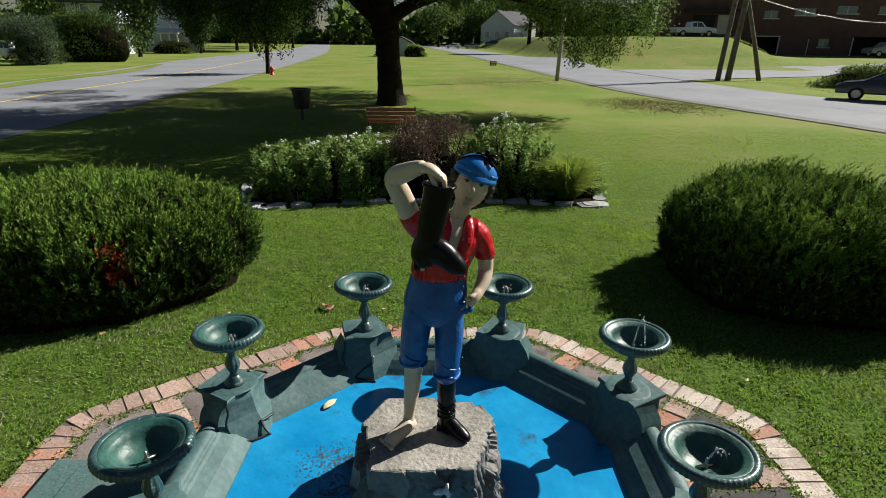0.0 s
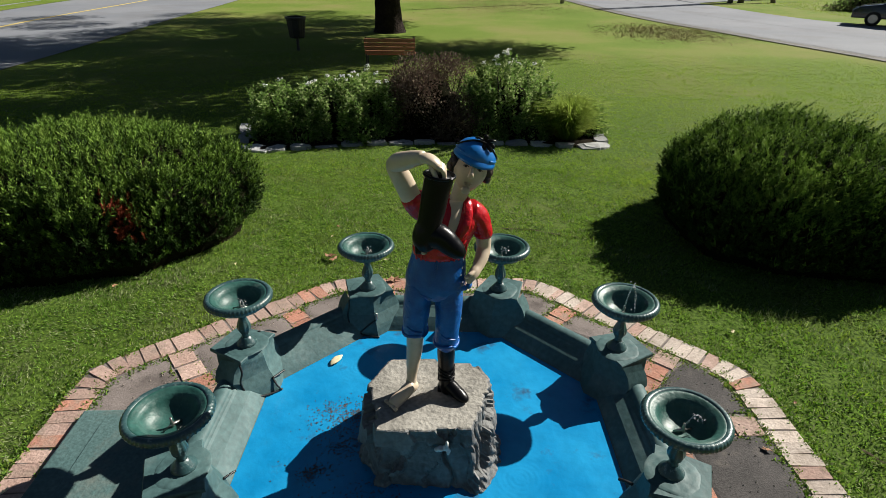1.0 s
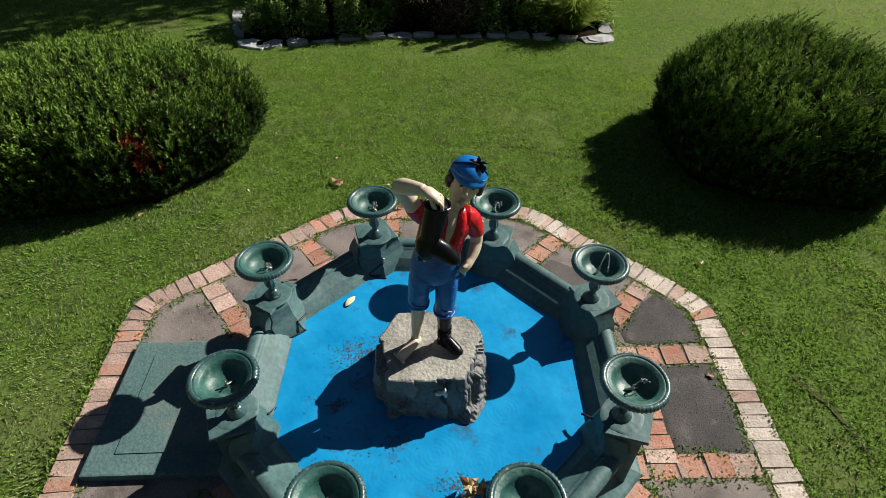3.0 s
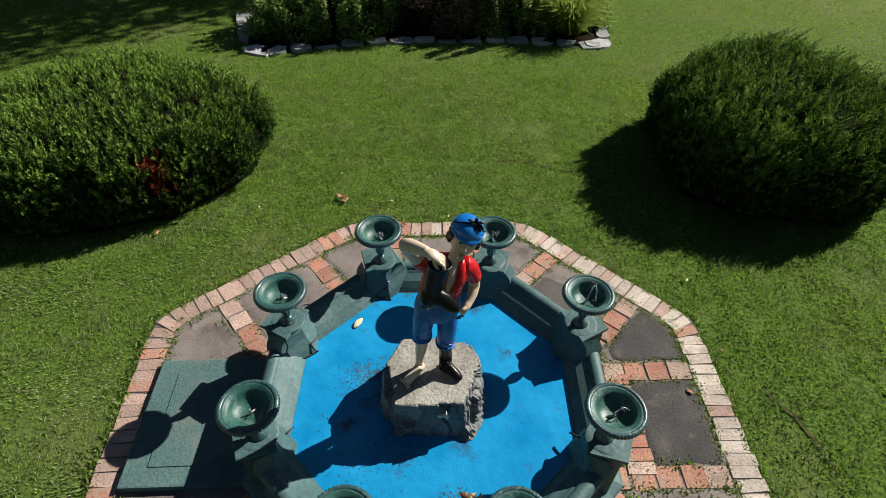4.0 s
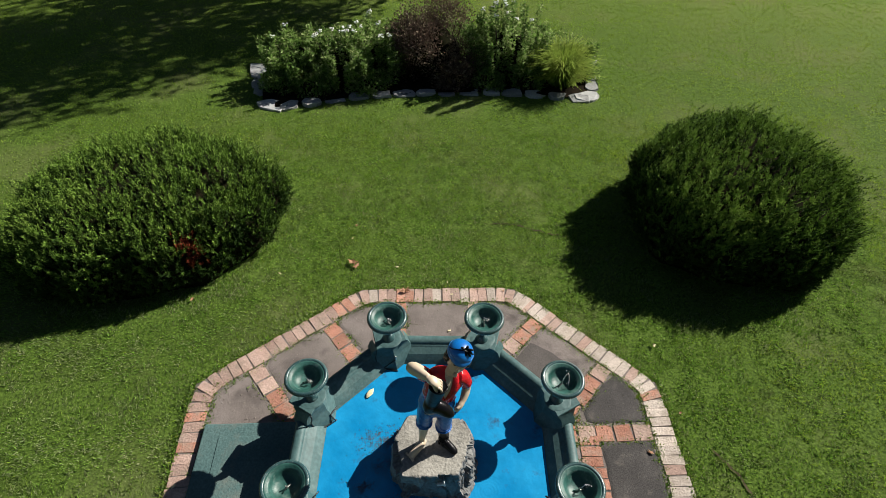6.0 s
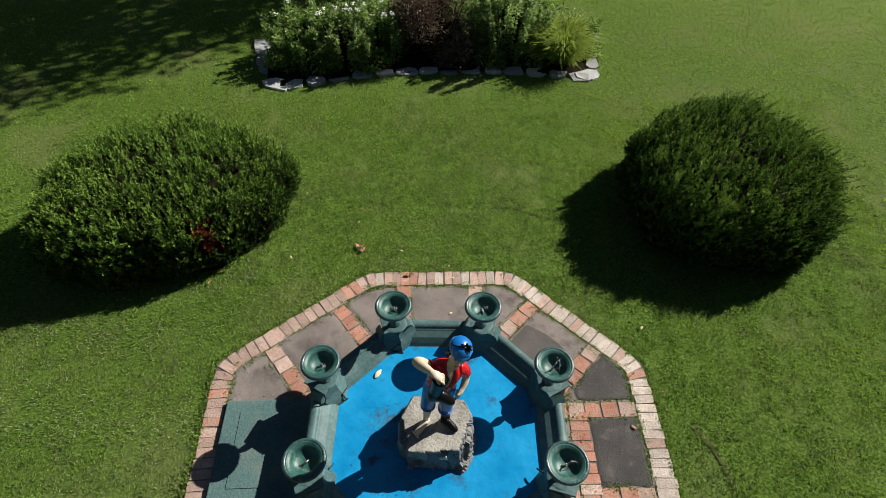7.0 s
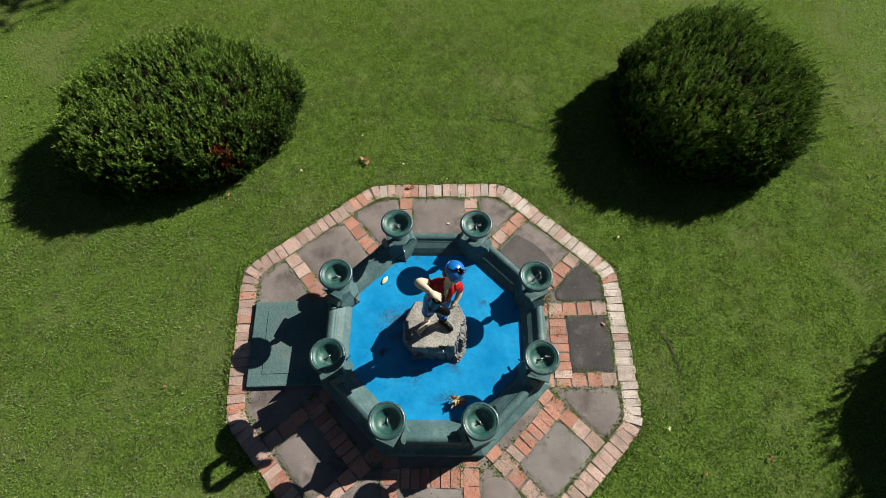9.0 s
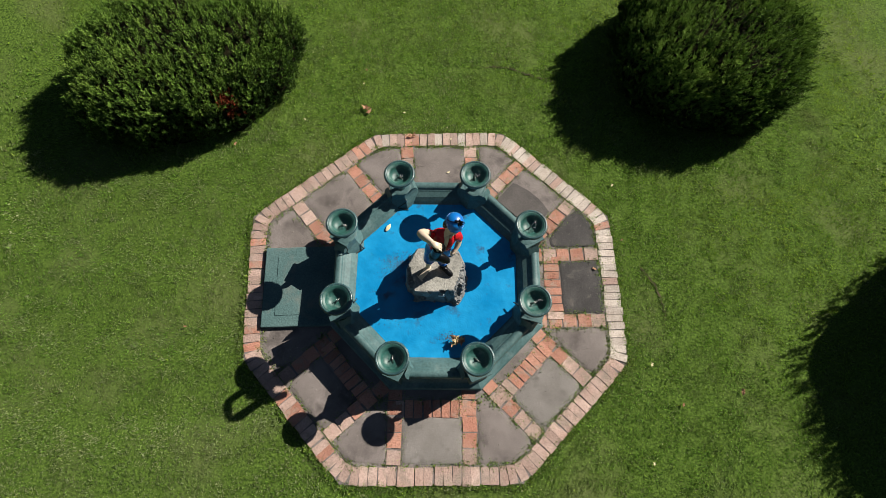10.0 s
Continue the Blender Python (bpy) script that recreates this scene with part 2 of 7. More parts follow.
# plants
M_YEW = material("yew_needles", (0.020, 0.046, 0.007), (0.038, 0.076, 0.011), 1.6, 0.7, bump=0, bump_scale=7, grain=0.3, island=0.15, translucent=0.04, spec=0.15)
# brighter copies of the needles, sun on the crown put into their colour
M_YEWMID = material("yew_lit_shoots", (0.098, 0.184, 0.022), (0.150, 0.252, 0.036), 1.6, 0.75, bump=0, bump_scale=7, grain=0.3, island=0.15, translucent=0.12, spec=0.2)
M_YEWTIP = material("yew_young_lit_tips", (0.135, 0.235, 0.034), (0.200, 0.300, 0.052), 1.6, 0.7, bump=0, bump_scale=7, grain=0.3, island=0.18, translucent=0.22, spec=0.15)
M_YEWDEAD = material("yew_dead_twigs", (0.13, 0.022, 0.010), (0.19, 0.04, 0.015), 9, 0.8, bump=0, grain=0.25, island=0.4, spec=0.15)
# near-black fill for plant cores: shade between the leaves put into colour
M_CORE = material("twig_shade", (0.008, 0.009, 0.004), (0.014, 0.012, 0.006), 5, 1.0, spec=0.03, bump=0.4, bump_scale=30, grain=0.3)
M_BARK = material("dark_bark", (0.016, 0.011, 0.009), (0.030, 0.022, 0.017), 3.0, 0.95, bump=1.0, bump_scale=12, grain=0.35, spec=0.1)
M_LEAF = material("tree_leaves", (0.080, 0.140, 0.022), (0.140, 0.205, 0.042), 0.4, 0.65, bump=0, bump_scale=3, grain=0.25, island=0.45, translucent=0.45, spec=0.25)

# ---- mesh helpers ----
def mesh_object(name, bm, mats, smooth=False):
    me = bpy.data.meshes.new(name)
    bm.normal_update()
    bm.to_mesh(me)
    bm.free()
    for m in mats if isinstance(mats, (list, tuple)) else [mats]:
        me.materials.append(m)
    if smooth:
        me.shade_smooth()
    return new(name, me)


def part(name, bm, material, parent, label="", smooth=False):
    ob = mesh_object(name, bm, material, smooth)
    ob.parent = parent
    return tagged(ob, label)


def share(name, mesh, parent, m):
    ob = new(name, mesh)
    ob.parent = parent
    ob.matrix_local = m
    return ob


def empty(name, x, y, z, rz=0):
    ob = new(name)
    ob.empty_display_size = 0.1
    ob.matrix_world = pose(x, y, z, 0, 0, rz)
    return ob


def lathe(profile, n=32, bm=None, centre=(0, 0, 0), ripple=None):
    """Turned form from (radius, height) pairs; ripple(k, angle) may scale a ring's radius."""
    bm = bm or bmesh.new()
    rings = []
    for k, (r, z) in enumerate(profile):
        ring = []
        for i in range(n):
            a = 2 * math.pi * i / n
            rr = r * (ripple(k, a) if ripple else 1)
            ring.append(bm.verts.new((centre[0] + rr * math.cos(a), centre[1] + rr * math.sin(a), centre[2] + z)))
        rings.append(ring)
    for a, b in zip(rings, rings[1:]):
        for i in range(n):
            bm.faces.new((a[i], a[(i + 1) % n], b[(i + 1) % n], b[i]))
    bm.faces.new(rings[0][::-1])
    bm.faces.new(rings[-1])
    return bm


def box(bm, x0, x1, y0, y1, z0, z1, bevel=0.0, mat=0, matrix=None):
    made = bmesh.ops.create_cube(bm, size=1)["verts"]
    for v in made:
        v.co = Vector(((x0 + x1) / 2 + v.co.x * (x1 - x0), (y0 + y1) / 2 + v.co.y * (y1 - y0), (z0 + z1) / 2 + v.co.z * (z1 - z0)))
    faces = {f for v in made for f in v.link_faces}
    for f in faces:
        f.material_index = mat
    if bevel:
        edges = list({e for v in made for e in v.link_edges})
        out = bmesh.ops.bevel(bm, geom=edges, offset=bevel, segments=2, profile=0.6, affect="EDGES")
        made = list({v for f in out["faces"] for v in f.verts} | {v for v in made if v.is_valid})
        for f in {f for v in made for f in v.link_faces}:
            f.material_index = mat
    if matrix:
        for v in made:
            v.co = matrix @ v.co
    return made


def tube(bm, points, radii, seg=14, mat=0, flat=None, smooth_caps=True):
    """A closed tube along points; radii: one number or (across, deep) per point; flat: the direction 'across' should follow."""
    pts = [Vector(p) for p in points]
    rings = []
    for i, p in enumerate(pts):
        a = pts[max(i - 1, 0)]
        b = pts[min(i + 1, len(pts) - 1)]
        t = (b - a).normalized()
        ref = Vector(flat) if flat else (Vector((1, 0, 0)) if abs(t.x) < 0.8 else Vector((0, 1, 0)))
        u = (ref - t * ref.dot(t)).normalized()
        v = t.cross(u)
        r = radii[i] if isinstance(radii, (list, tuple)) else radii
        ru, rv = r if isinstance(r, (list, tuple)) else (r, r)
        rings.append([bm.verts.new(p + u * (ru * math.cos(2 * math.pi * k / seg)) + v * (rv * math.sin(2 * math.pi * k / seg))) for k in range(seg)])
    faces = []
    for a, b in zip(rings, rings[1:]):
        for k in range(seg):
            faces.append(bm.faces.new((a[k], a[(k + 1) % seg], b[(k + 1) % seg], b[k])))
    faces.append(bm.faces.new(rings[0][::-1]))
    faces.append(bm.faces.new(rings[-1]))
    for f in faces:
        f.material_index, f.smooth = mat, True
    return rings


def smooth_path(points, n):
    """Catmull-Rom through points (tuples of any length), n steps per span."""
    p = [np.array(q, float) for q in points]
    p = [2 * p[0] - p[1]] + p + [2 * p[-1] - p[-2]]
    out = []
    for i in range(1, len(p) - 2):
        for s in range(n):
            t = s / n
            out.append(0.5 * (2 * p[i] + (p[i + 1] - p[i - 1]) * t + (2 * p[i - 1] - 5 * p[i] + 4 * p[i + 1] - p[i + 2]) * t * t
                              + (3 * p[i] - p[i - 1] - 3 * p[i + 1] + p[i + 2]) * t ** 3))
    out.append(p[-2])
    return out


def limb(bm, nodes, n=5, seg=14, mat=0, flat=None):
    """Smooth limb through nodes (x, y, z, across, deep)."""
    path = smooth_path(nodes, n)
    return tube(bm, [q[:3] for q in path], [(q[3], q[4]) for q in path], seg, mat, flat)


def cards(name, base, axis, side, length, width, mats, which=None, bend=0.0):
    """Many leaves in one mesh: each a pointed, lightly folded blade from base along axis. All arrays are (n, 3) or (n,)."""
    n = len(base)
    length, width = np.broadcast_to(length, n)[:, None], np.broadcast_to(width, n)[:, None]
    nrm = np.cross(axis, side)
    v = np.empty((n, 4, 3))
    v[:, 0] = base
    mid = base + axis * length * 0.45
    v[:, 1] = mid - side * width * 0.5 + nrm * width * 0.12
    v[:, 3] = mid + side * width * 0.5 + nrm * width * 0.12
    v[:, 2] = base + axis * length - nrm * length * bend
    me = bpy.data.meshes.new(name)
    me.vertices.add(n * 4)
    me.vertices.foreach_set("co", v.reshape(-1).astype(np.float32))
    me.loops.add(n * 4)
    me.loops.foreach_set("vertex_index", np.arange(n * 4, dtype=np.int32))
    me.polygons.add(n)
    me.polygons.foreach_set("loop_start", np.arange(0, n * 4, 4, dtype=np.int32))
    if which is not None:
        me.polygons.foreach_set("material_index", which.astype(np.int32))
    me.update(calc_edges=True)
    for m in mats:
        me.materials.append(m)
    return new(name, me)


rng = np.random.default_rng(7)


def unit(a):
    return a / np.maximum(np.linalg.norm(a, axis=1, keepdims=True), 1e-9)


def cross_side(axis):
    r = unit(rng.normal(size=axis.shape))
    return unit(np.cross(axis, r))


# ---- ground ----
def smooth01(v):
    v = min(max(v, 0.0), 1.0)
    return v * v * (3 - 2 * v)


def ground_z(x, y):
    """Level round the fountain, falling gently to the far lawn; a bank beyond the right-hand road."""
    z = -0.32 * min(max((y - 4.2) / 10, 0), 1) + 1.15 * smooth01((y - 58) / 20) * smooth01((x - 36) / 8)
    bank = smooth01((y - 61) / 16) * smooth01((x - 14.5 + 0.02 * y) / 8) * (1 - smooth01((x - 36) / 6))
    return z + 3.3 * bank


def strip(name, left, right, z_over, mat, steps=8, across=1):
    """A ribbon between two edge lines of (x, y), laid on the ground."""
    bm = bmesh.new()
    a, b = smooth_path(left, steps), smooth_path(right, steps)
    rows = []
    for p, q in zip(a, b):
        mid = [p + (q - p) * k / across for k in range(across + 1)]
        rows.append([bm.verts.new((m[0], m[1], ground_z(m[0], m[1]) + z_over)) for m in mid])
    for u, v in zip(rows, rows[1:]):
        for i in range(across):
            bm.faces.new((u[i], u[i + 1], v[i + 1], v[i]))
    bm.normal_update()
    for f in bm.faces:
        if f.normal.z < 0:
            f.normal_flip()
    ob = mesh_object(name, bm, mat)
    return ob


bm = bmesh.new()
gx = sorted({*np.arange(-60, 140, 4.0), *np.arange(-12, 20, 1.0), -900, -400, -200, -120, -80, 160, 220, 400, 900})
gy = sorted({*np.arange(-40, 140, 4.0), *np.arange(-4, 30, 1.0), -900, -300, -100, 160, 200, 280, 400, 700, 1500})
grid = [[bm.verts.new((x, y, ground_z(x, y))) for x in gx] for y in gy]
for j in range(len(gy) - 1):
    for i in range(len(gx) - 1):
        bm.faces.new((grid[j][i], grid[j][i + 1], grid[j + 1][i + 1], grid[j + 1][i]))
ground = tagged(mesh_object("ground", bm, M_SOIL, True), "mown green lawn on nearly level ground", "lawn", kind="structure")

# ---- roads ----
road_right = tagged(strip("road_right", [(24, -30), (19.5, 0), (16.6, 10), (14.5, 18.6), (12.4, 25.5), (9.7, 37), (6.6, 72), (0, 140), (-10, 230)],
                          [(34, -30), (29.5, 0), (27, 10), (24.5, 20), (21.5, 29), (18.6, 37), (15.6, 72), (9, 140), (-1, 230)], 0.02, M_ASPHALT),
                    "pale worn asphalt road beside the lawn", "road", kind="structure")
tagged(strip("road_side", [(17.6, 43), (25, 47.5), (46, 56), (90, 68)], [(16.4, 58), (24, 60.5), (34, 63), (52, 68), (100, 84)][:1] + [(25, 60.8), (50, 68), (100, 84)], 0.045, M_ASPHALT, 8, 8),
                   "pale asphalt side road leading to the brick building", "road", kind="structure")
road_left = tagged(strip("road_left", [(-11.5, -30), (-11.8, 5), (-12.0, 17), (-13.0, 29), (-14.2, 46), (-19, 90), (-27, 140), (-48, 250)],
                         [(-24.5, -30), (-24.5, 5), (-24.6, 17), (-25.0, 29), (-26.5, 46), (-31, 75), (-36, 140), (-56, 250)], 0.02, M_ASPHALT),
                   "worn grey asphalt road with a yellow line", "road", kind="structure")
ROAD_R = [(24, -30), (19.5, 0), (16.6, 10), (14.5, 18.6), (12.4, 25.5), (9.7, 37), (6.6, 72), (0, 140), (-10, 230)]
M_SHOULDER = material("gritty_road_shoulder", (0.155, 0.150, 0.140), (0.205, 0.198, 0.188), 1.2, 0.95, bump=0.5, bump_scale=30, grain=0.3, spec=0.1)
tagged(strip("road_shoulder", [(x - 0.30, y) for x, y in ROAD_R], [(x + 0.35, y) for x, y in ROAD_R], 0.03, M_SHOULDER), "pale gritty shoulder along the road edge", "shoulder", kind="structure")
M_TAR = material("road_tar_seam", (0.11, 0.11, 0.115), (0.15, 0.15, 0.155), 2, 0.7, bump=0.2, grain=0.3, spots=(0.2, 0.2, 0.21), spot_scale=0.8, spot_from=0.5, spot_to=0.58)
EDGE_L = [(19.5, 0), (16.6, 10), (14.5, 18.6), (12.4, 25.5), (9.7, 37), (6.6, 72), (0, 140)]
EDGE_R = [(29.5, 0), (27, 10), (24.5, 20), (21.5, 29), (18.6, 37), (15.6, 72), (9, 140)]


def lane(name, f0, f1, z, mat, label):
    pick = lambda f: [(a[0] + (b[0] - a[0]) * f, a[1] + (b[1] - a[1]) * f) for a, b in zip(EDGE_L, EDGE_R)]
    tagged(strip(name, pick(f0), pick(f1), z, mat), label, "road surface", kind="structure")


lane("road_seam", 0.497, 0.502, 0.026, M_TAR, "dark tar seam along the road")
lane("road_seam", 0.050, 0.057, 0.034, M_TAR, "dark tar seam along the road")
M_YELLOW = material("yellow_road_paint", (0.55, 0.42, 0.10), (0.60, 0.48, 0.16), 2, 0.8, bump=0.1, grain=0.2, spots=(0.33, 0.32, 0.28), spot_scale=3)
road_line = tagged(strip("road_line", [(-18.3, -30), (-18.2, 17), (-18.9, 29), (-19.9, 46), (-24.5, 85)], [(-18.1, -30), (-18.0, 17), (-18.7, 29), (-19.7, 46), (-24.3, 85)], 0.028, M_YELLOW),
                   "faded yellow centre line on the road", "road marking", kind="structure")

# ---- paved octagon round the fountain ----
FX, FY = -0.05, 2.17
OUT = [(0.84, 4.38), (-0.93, 4.34), (-2.47, 3.08), (-2.36, 1.22), (-1.10, -0.17), (0.95, -0.14), (2.26, 1.22), (2.20, 3.13)]
pave = empty("pavement", FX, FY, 0)
tagged(pave, "octagonal brick and asphalt paving round the fountain", "pavement", kind="structure")


def inner_line(p, q, d):
    """The edge p-q moved d towards the octagon's centre."""
    p, q, c = Vector(p), Vector(q), Vector((FX, FY))
    t = (q - p).normalized()
    nrm = Vector((-t.y, t.x))
    if nrm.dot(c - p) < 0:
        nrm = -nrm
    return p + nrm * d, q + nrm * d, t, nrm


bm = bmesh.new()
verts = []
for k in range(8):
    c = Vector((FX, FY))
    p = c + (Vector(OUT[k]) - c) * 0.992
    verts.append(bm.verts.new((p.x - FX, p.y - FY, 0.0175)))
low = [bm.verts.new((v.co.x, v.co.y, -0.05)) for v in verts]
bm.faces.new(verts)
for k in range(8):
    bm.faces.new((verts[k], low[k], low[(k + 1) % 8], verts[(k + 1) % 8]))
part("asphalt_infill", bm, M_PATCH, pave, "dark weathered asphalt panels between the bricks")


# mounded asphalt panels between the brick spokes
SIDES = []
for k in range(8):
    p, q = Vector(OUT[k]), Vector(OUT[(k + 1) % 8])
    SIDES.append(((p + q) / 2, (q - p).normalized(), inner_line(p, q, 0)[3]))


def asphalt_panel(corners, mat, label):
    c = sum((Vector(p) for p in corners), Vector((0, 0))) / len(corners)
    bm = bmesh.new()
    rows = []
    for s, z in ((1.0, 0.0185), (0.97, 0.0215), (0.8, 0.0235), (0.5, 0.0245)):
        row = []
        n = len(corners)
        for i in range(n):
            for f in range(6):
                g = abs(f / 6 - 0.5) * 2
                p = c + (Vector(corners[i]).lerp(Vector(corners[(i + 1) % n]), f / 6) - c) * (s * (1.03 - 0.055 * g ** 6))
                row.append(bm.verts.new((p.x - FX + 0.03 * noise.noise(Vector((p.x * 9, p.y * 9, 1))), p.y - FY + 0.03 * noise.noise(Vector((p.x * 9, p.y * 9, 5))), z + 0.003 * noise.noise(Vector((p.x * 14, p.y * 14, 2))))))
        rows.append(row)
    m = len(rows[0])
    for a, b in zip(rows, rows[1:]):
        for i in range(m):
            bm.faces.new((a[i], a[(i + 1) % m], b[(i + 1) % m], b[i]))
    bm.faces.new(rows[-1])
    bmesh.ops.recalc_face_normals(bm, faces=bm.faces)
    part("asphalt_panel", bm, mat, pave, label, True)


for k in range(8):
    mid, t, nrm = SIDES[k]
    mid2, t2, nrm2 = SIDES[(k + 1) % 8]
    mat = {6: M_PATCH_DARK, 5: M_PATCH_PALE, 4: M_PATCH_PALE}.get(k, M_PATCH)
    lab = {6: "black gravelly asphalt panel", 5: "pale worn asphalt panel", 4: "pale worn asphalt panel"}.get(k, "")
    if k != 2:
        deep = .715 if k in (3, 4, 5, 6) else .86
        asphalt_panel([mid - t * .33 + nrm * .235, mid + t * .33 + nrm * .235, mid + t * .33 + nrm * deep, mid - t * .33 + nrm * deep], mat, lab)
    v = Vector(OUT[(k + 1) % 8])
    v = v + (Vector((FX, FY)) - v).normalized() * 0.29
    if k not in (1, 2):
        asphalt_panel([mid + t * .54 + nrm * .235, v, mid2 - t2 * .54 + nrm2 * .235, mid2 - t2 * .54 + nrm2 * .80, mid + t * .54 + nrm * .80], M_PATCH_DARK if k == 6 else M_PATCH, "")


M_WETSTAIN = material("wet_dark_asphalt", (0.062, 0.054, 0.050), (0.092, 0.080, 0.075), 4.0, 0.7, bump=0.5, bump_scale=120, grain=0.5, spec=0.3)
for k, d0, d1 in ((7, .50, .84),):
    mid, t, nrm = SIDES[k]
    bm = bmesh.new()
    edge = [mid + t * (-.31 + .62 * i / 10) + nrm * (d0 - .06 * math.sin(math.pi * i / 10) + .012 * noise.noise(Vector((i * 1.7, k, 0)))) for i in range(11)] + [mid + t * .30 + nrm * d1, mid - t * .30 + nrm * d1]
    bm.faces.new([bm.verts.new((q.x - FX, q.y - FY, 0.0295)) for q in edge])
    bmesh.ops.recalc_face_normals(bm, faces=bm.faces)
    part("wet_stain", bm, M_WETSTAIN, pave, "dark wet stain on the asphalt panel")
M_GRIT = material("loose_grit", (0.20, 0.17, 0.14), (0.42, 0.37, 0.31), 30, 0.9, bump=0.2, grain=0.3, island=0.5)
grit_r = random.Random(77)
verts, faces = [], []
while len(faces) < 4 * 700:
    k = grit_r.randrange(8)
    mid, t, nrm = SIDES[k]
    q = mid + t * grit_r.uniform(-.85, .85) + nrm * grit_r.uniform(.20, .86)
    sz, a = grit_r.uniform(.003, .008), grit_r.uniform(0, 6.28)
    b = len(verts)
    verts += [(q.x - FX + sz * math.cos(a + i * 2.1), q.y - FY + sz * math.sin(a + i * 2.1), 0.024) for i in range(3)] + [(q.x - FX, q.y - FY, 0.028 + sz * .6)]
    faces += [(b, b + 1, b + 3), (b + 1, b + 2, b + 3), (b + 2, b, b + 3), (b, b + 2, b + 1)]
me = bpy.data.meshes.new("grit")
me.from_pydata(verts, [], faces)
me.materials.append(M_GRIT)
grit = new("grit", me)
grit.parent = pave
tagged(grit, "loose pale grit scattered over the paving", kind="stuff")


def brick_mesh(name, mat, variant):
    bm = bmesh.new()
    box(bm, -0.5, 0.5, -0.5, 0.5, -0.5, 0.5)
    top = [v for v in bm.verts if v.co.z > 0]
    r = random.Random(variant)
    for v in top:
        v.co.x *= 0.982 + r.uniform(-0.03, 0.025)
        v.co.y *= 0.975 + r.uniform(-0.04, 0.03)
        v.co.z += r.uniform(-0.03, 0.02)
    me = bpy.data.meshes.new(name)
    bm.to_mesh(me)
    bm.free()
    me.materials.append(mat)
    return me


BRICK_RED = [brick_mesh("brick", M_BRICK, v) for v in range(6)]
BRICK_CREAM = [brick_mesh("brick", M_BRICK_CREAM, 20 + v) for v in range(6)]
BRICK_PALE = [brick_mesh("brick", M_BRICK_PALE, 10 + v) for v in range(6)]
brick_rand = random.Random(5)
brick_spots = []            # (x, y, angle, length, width, pale)
for k in range(8):
    p, q = Vector(OUT[k]), Vector(OUT[(k + 1) % 8])
    a, b, t, nrm = inner_line(p, q, 0.105)
    # two spokes at right angles to this side
    mid = (p + q) / 2
    reach = {0: 0.90, 1: 0.92, 2: 0.0, 3: 0.92, 4: 0.98, 5: 0.92, 6: 0.92, 7: 0.92}[k]
    if reach:
        for s in (-0.43, 0.43):
            if k == 2:
                continue
            for i in range(5):
                c = mid + t * s + nrm * (0.215 + 0.178 * (i + 0.5))
                brick_spots.append((c.x, c.y, math.atan2(nrm.y, nrm.x), 0.168, 0.165, brick_rand.random() < (0.9 if i == 0 else 0.06)))
    # inner course along the basin on the sunless sides
    if k in (3, 4, 5, 6):
        for i in range(8):
            c = mid + t * (-0.36 + 0.103 * i) + nrm * 0.83
            brick_spots.append((c.x, c.y, math.atan2(nrm.y, nrm.x), 0.2, 0.092, brick_rand.random() < 0.1))
# border course, fanned round the corners
course = []                 # (point, side)
for k in range(8):
    p0, p1_, p2_ = Vector(OUT[k - 1]), Vector(OUT[k]), Vector(OUT[(k + 1) % 8])
    a0, b0, t0, n0 = inner_line(p0, p1_, 0.105)
    a1, b1, t1, n1 = inner_line(p1_, p2_, 0.105)
    s = (a1 - a0).cross(t1) / t0.cross(t1)
    corner = a0 + t0 * s
    for i in range(13):
        f = i / 12
        course.append(((corner - t0 * 0.19) * (1 - f) ** 2 + corner * 2 * f * (1 - f) + (corner + t1 * 0.19) * f ** 2, k if f > 0.5 else k - 1))
course.append(course[0])
reached = 0.0
for (pa, ka), (pb, kb) in zip(course, course[1:]):
    seg = (pb - pa).length
    along = (pb - pa).normalized()
    k = kb % 8
    pitch = 0.094 if k >= 6 else 0.104
    while reached < seg:
        c = pa + along * reached
        share_pale = (0.95, 0.95, 0.76, 0.86, 0.88, 0.92, 0.96, 0.96)[k]
        kind = 2 if k in (0, 6, 7) and brick_rand.random() < (0.35 if k == 0 else 0.88) else brick_rand.random() < share_pale
        brick_spots.append((c.x, c.y, math.atan2(along.x, -along.y), 0.205, pitch - 0.005, kind))
        reached += pitch
    reached -= seg
for x, y, ang, ln, wd, pale in brick_spots:
    me = brick_rand.choice(BRICK_CREAM if pale == 2 else BRICK_PALE if pale else BRICK_RED)
    j = brick_rand.uniform
    share("brick", me, pave, Matrix.LocRotScale((x - FX + j(-.008, .008), y - FY + j(-.005, .005), -0.001 + j(-.004, .003)),
                                                Euler((j(-.018, .018), j(-.02, .02), ang + j(-.055, .055))), (ln * j(.93, 1.03), wd * j(.96, 1.02), 0.05)))

# ---- green slab beside the basin ----
bm = bmesh.new()
box(bm, -0.52, 0.52, -0.51, 0.51, -0.04, 0.075, 0.012)
box(bm, -0.355, 0.52, -0.37, 0.37, 0.073, 0.082, 0.003)
for v in bm.verts:
    if v.co.z > 0.03:
        v.co += Vector((0.006 * noise.noise(v.co * 9), 0.006 * noise.noise(v.co * 9 + Vector((4, 0, 0))), 0.002 * noise.noise(v.co * 7)))
slab = mesh_object("cover_slab", bm, M_GREENSLAB)
slab.matrix_world = pose(-1.67, 2.13, 0, 0, 0, 2.5)
tagged(slab, "green painted concrete cover slab beside the fountain basin", "slab")
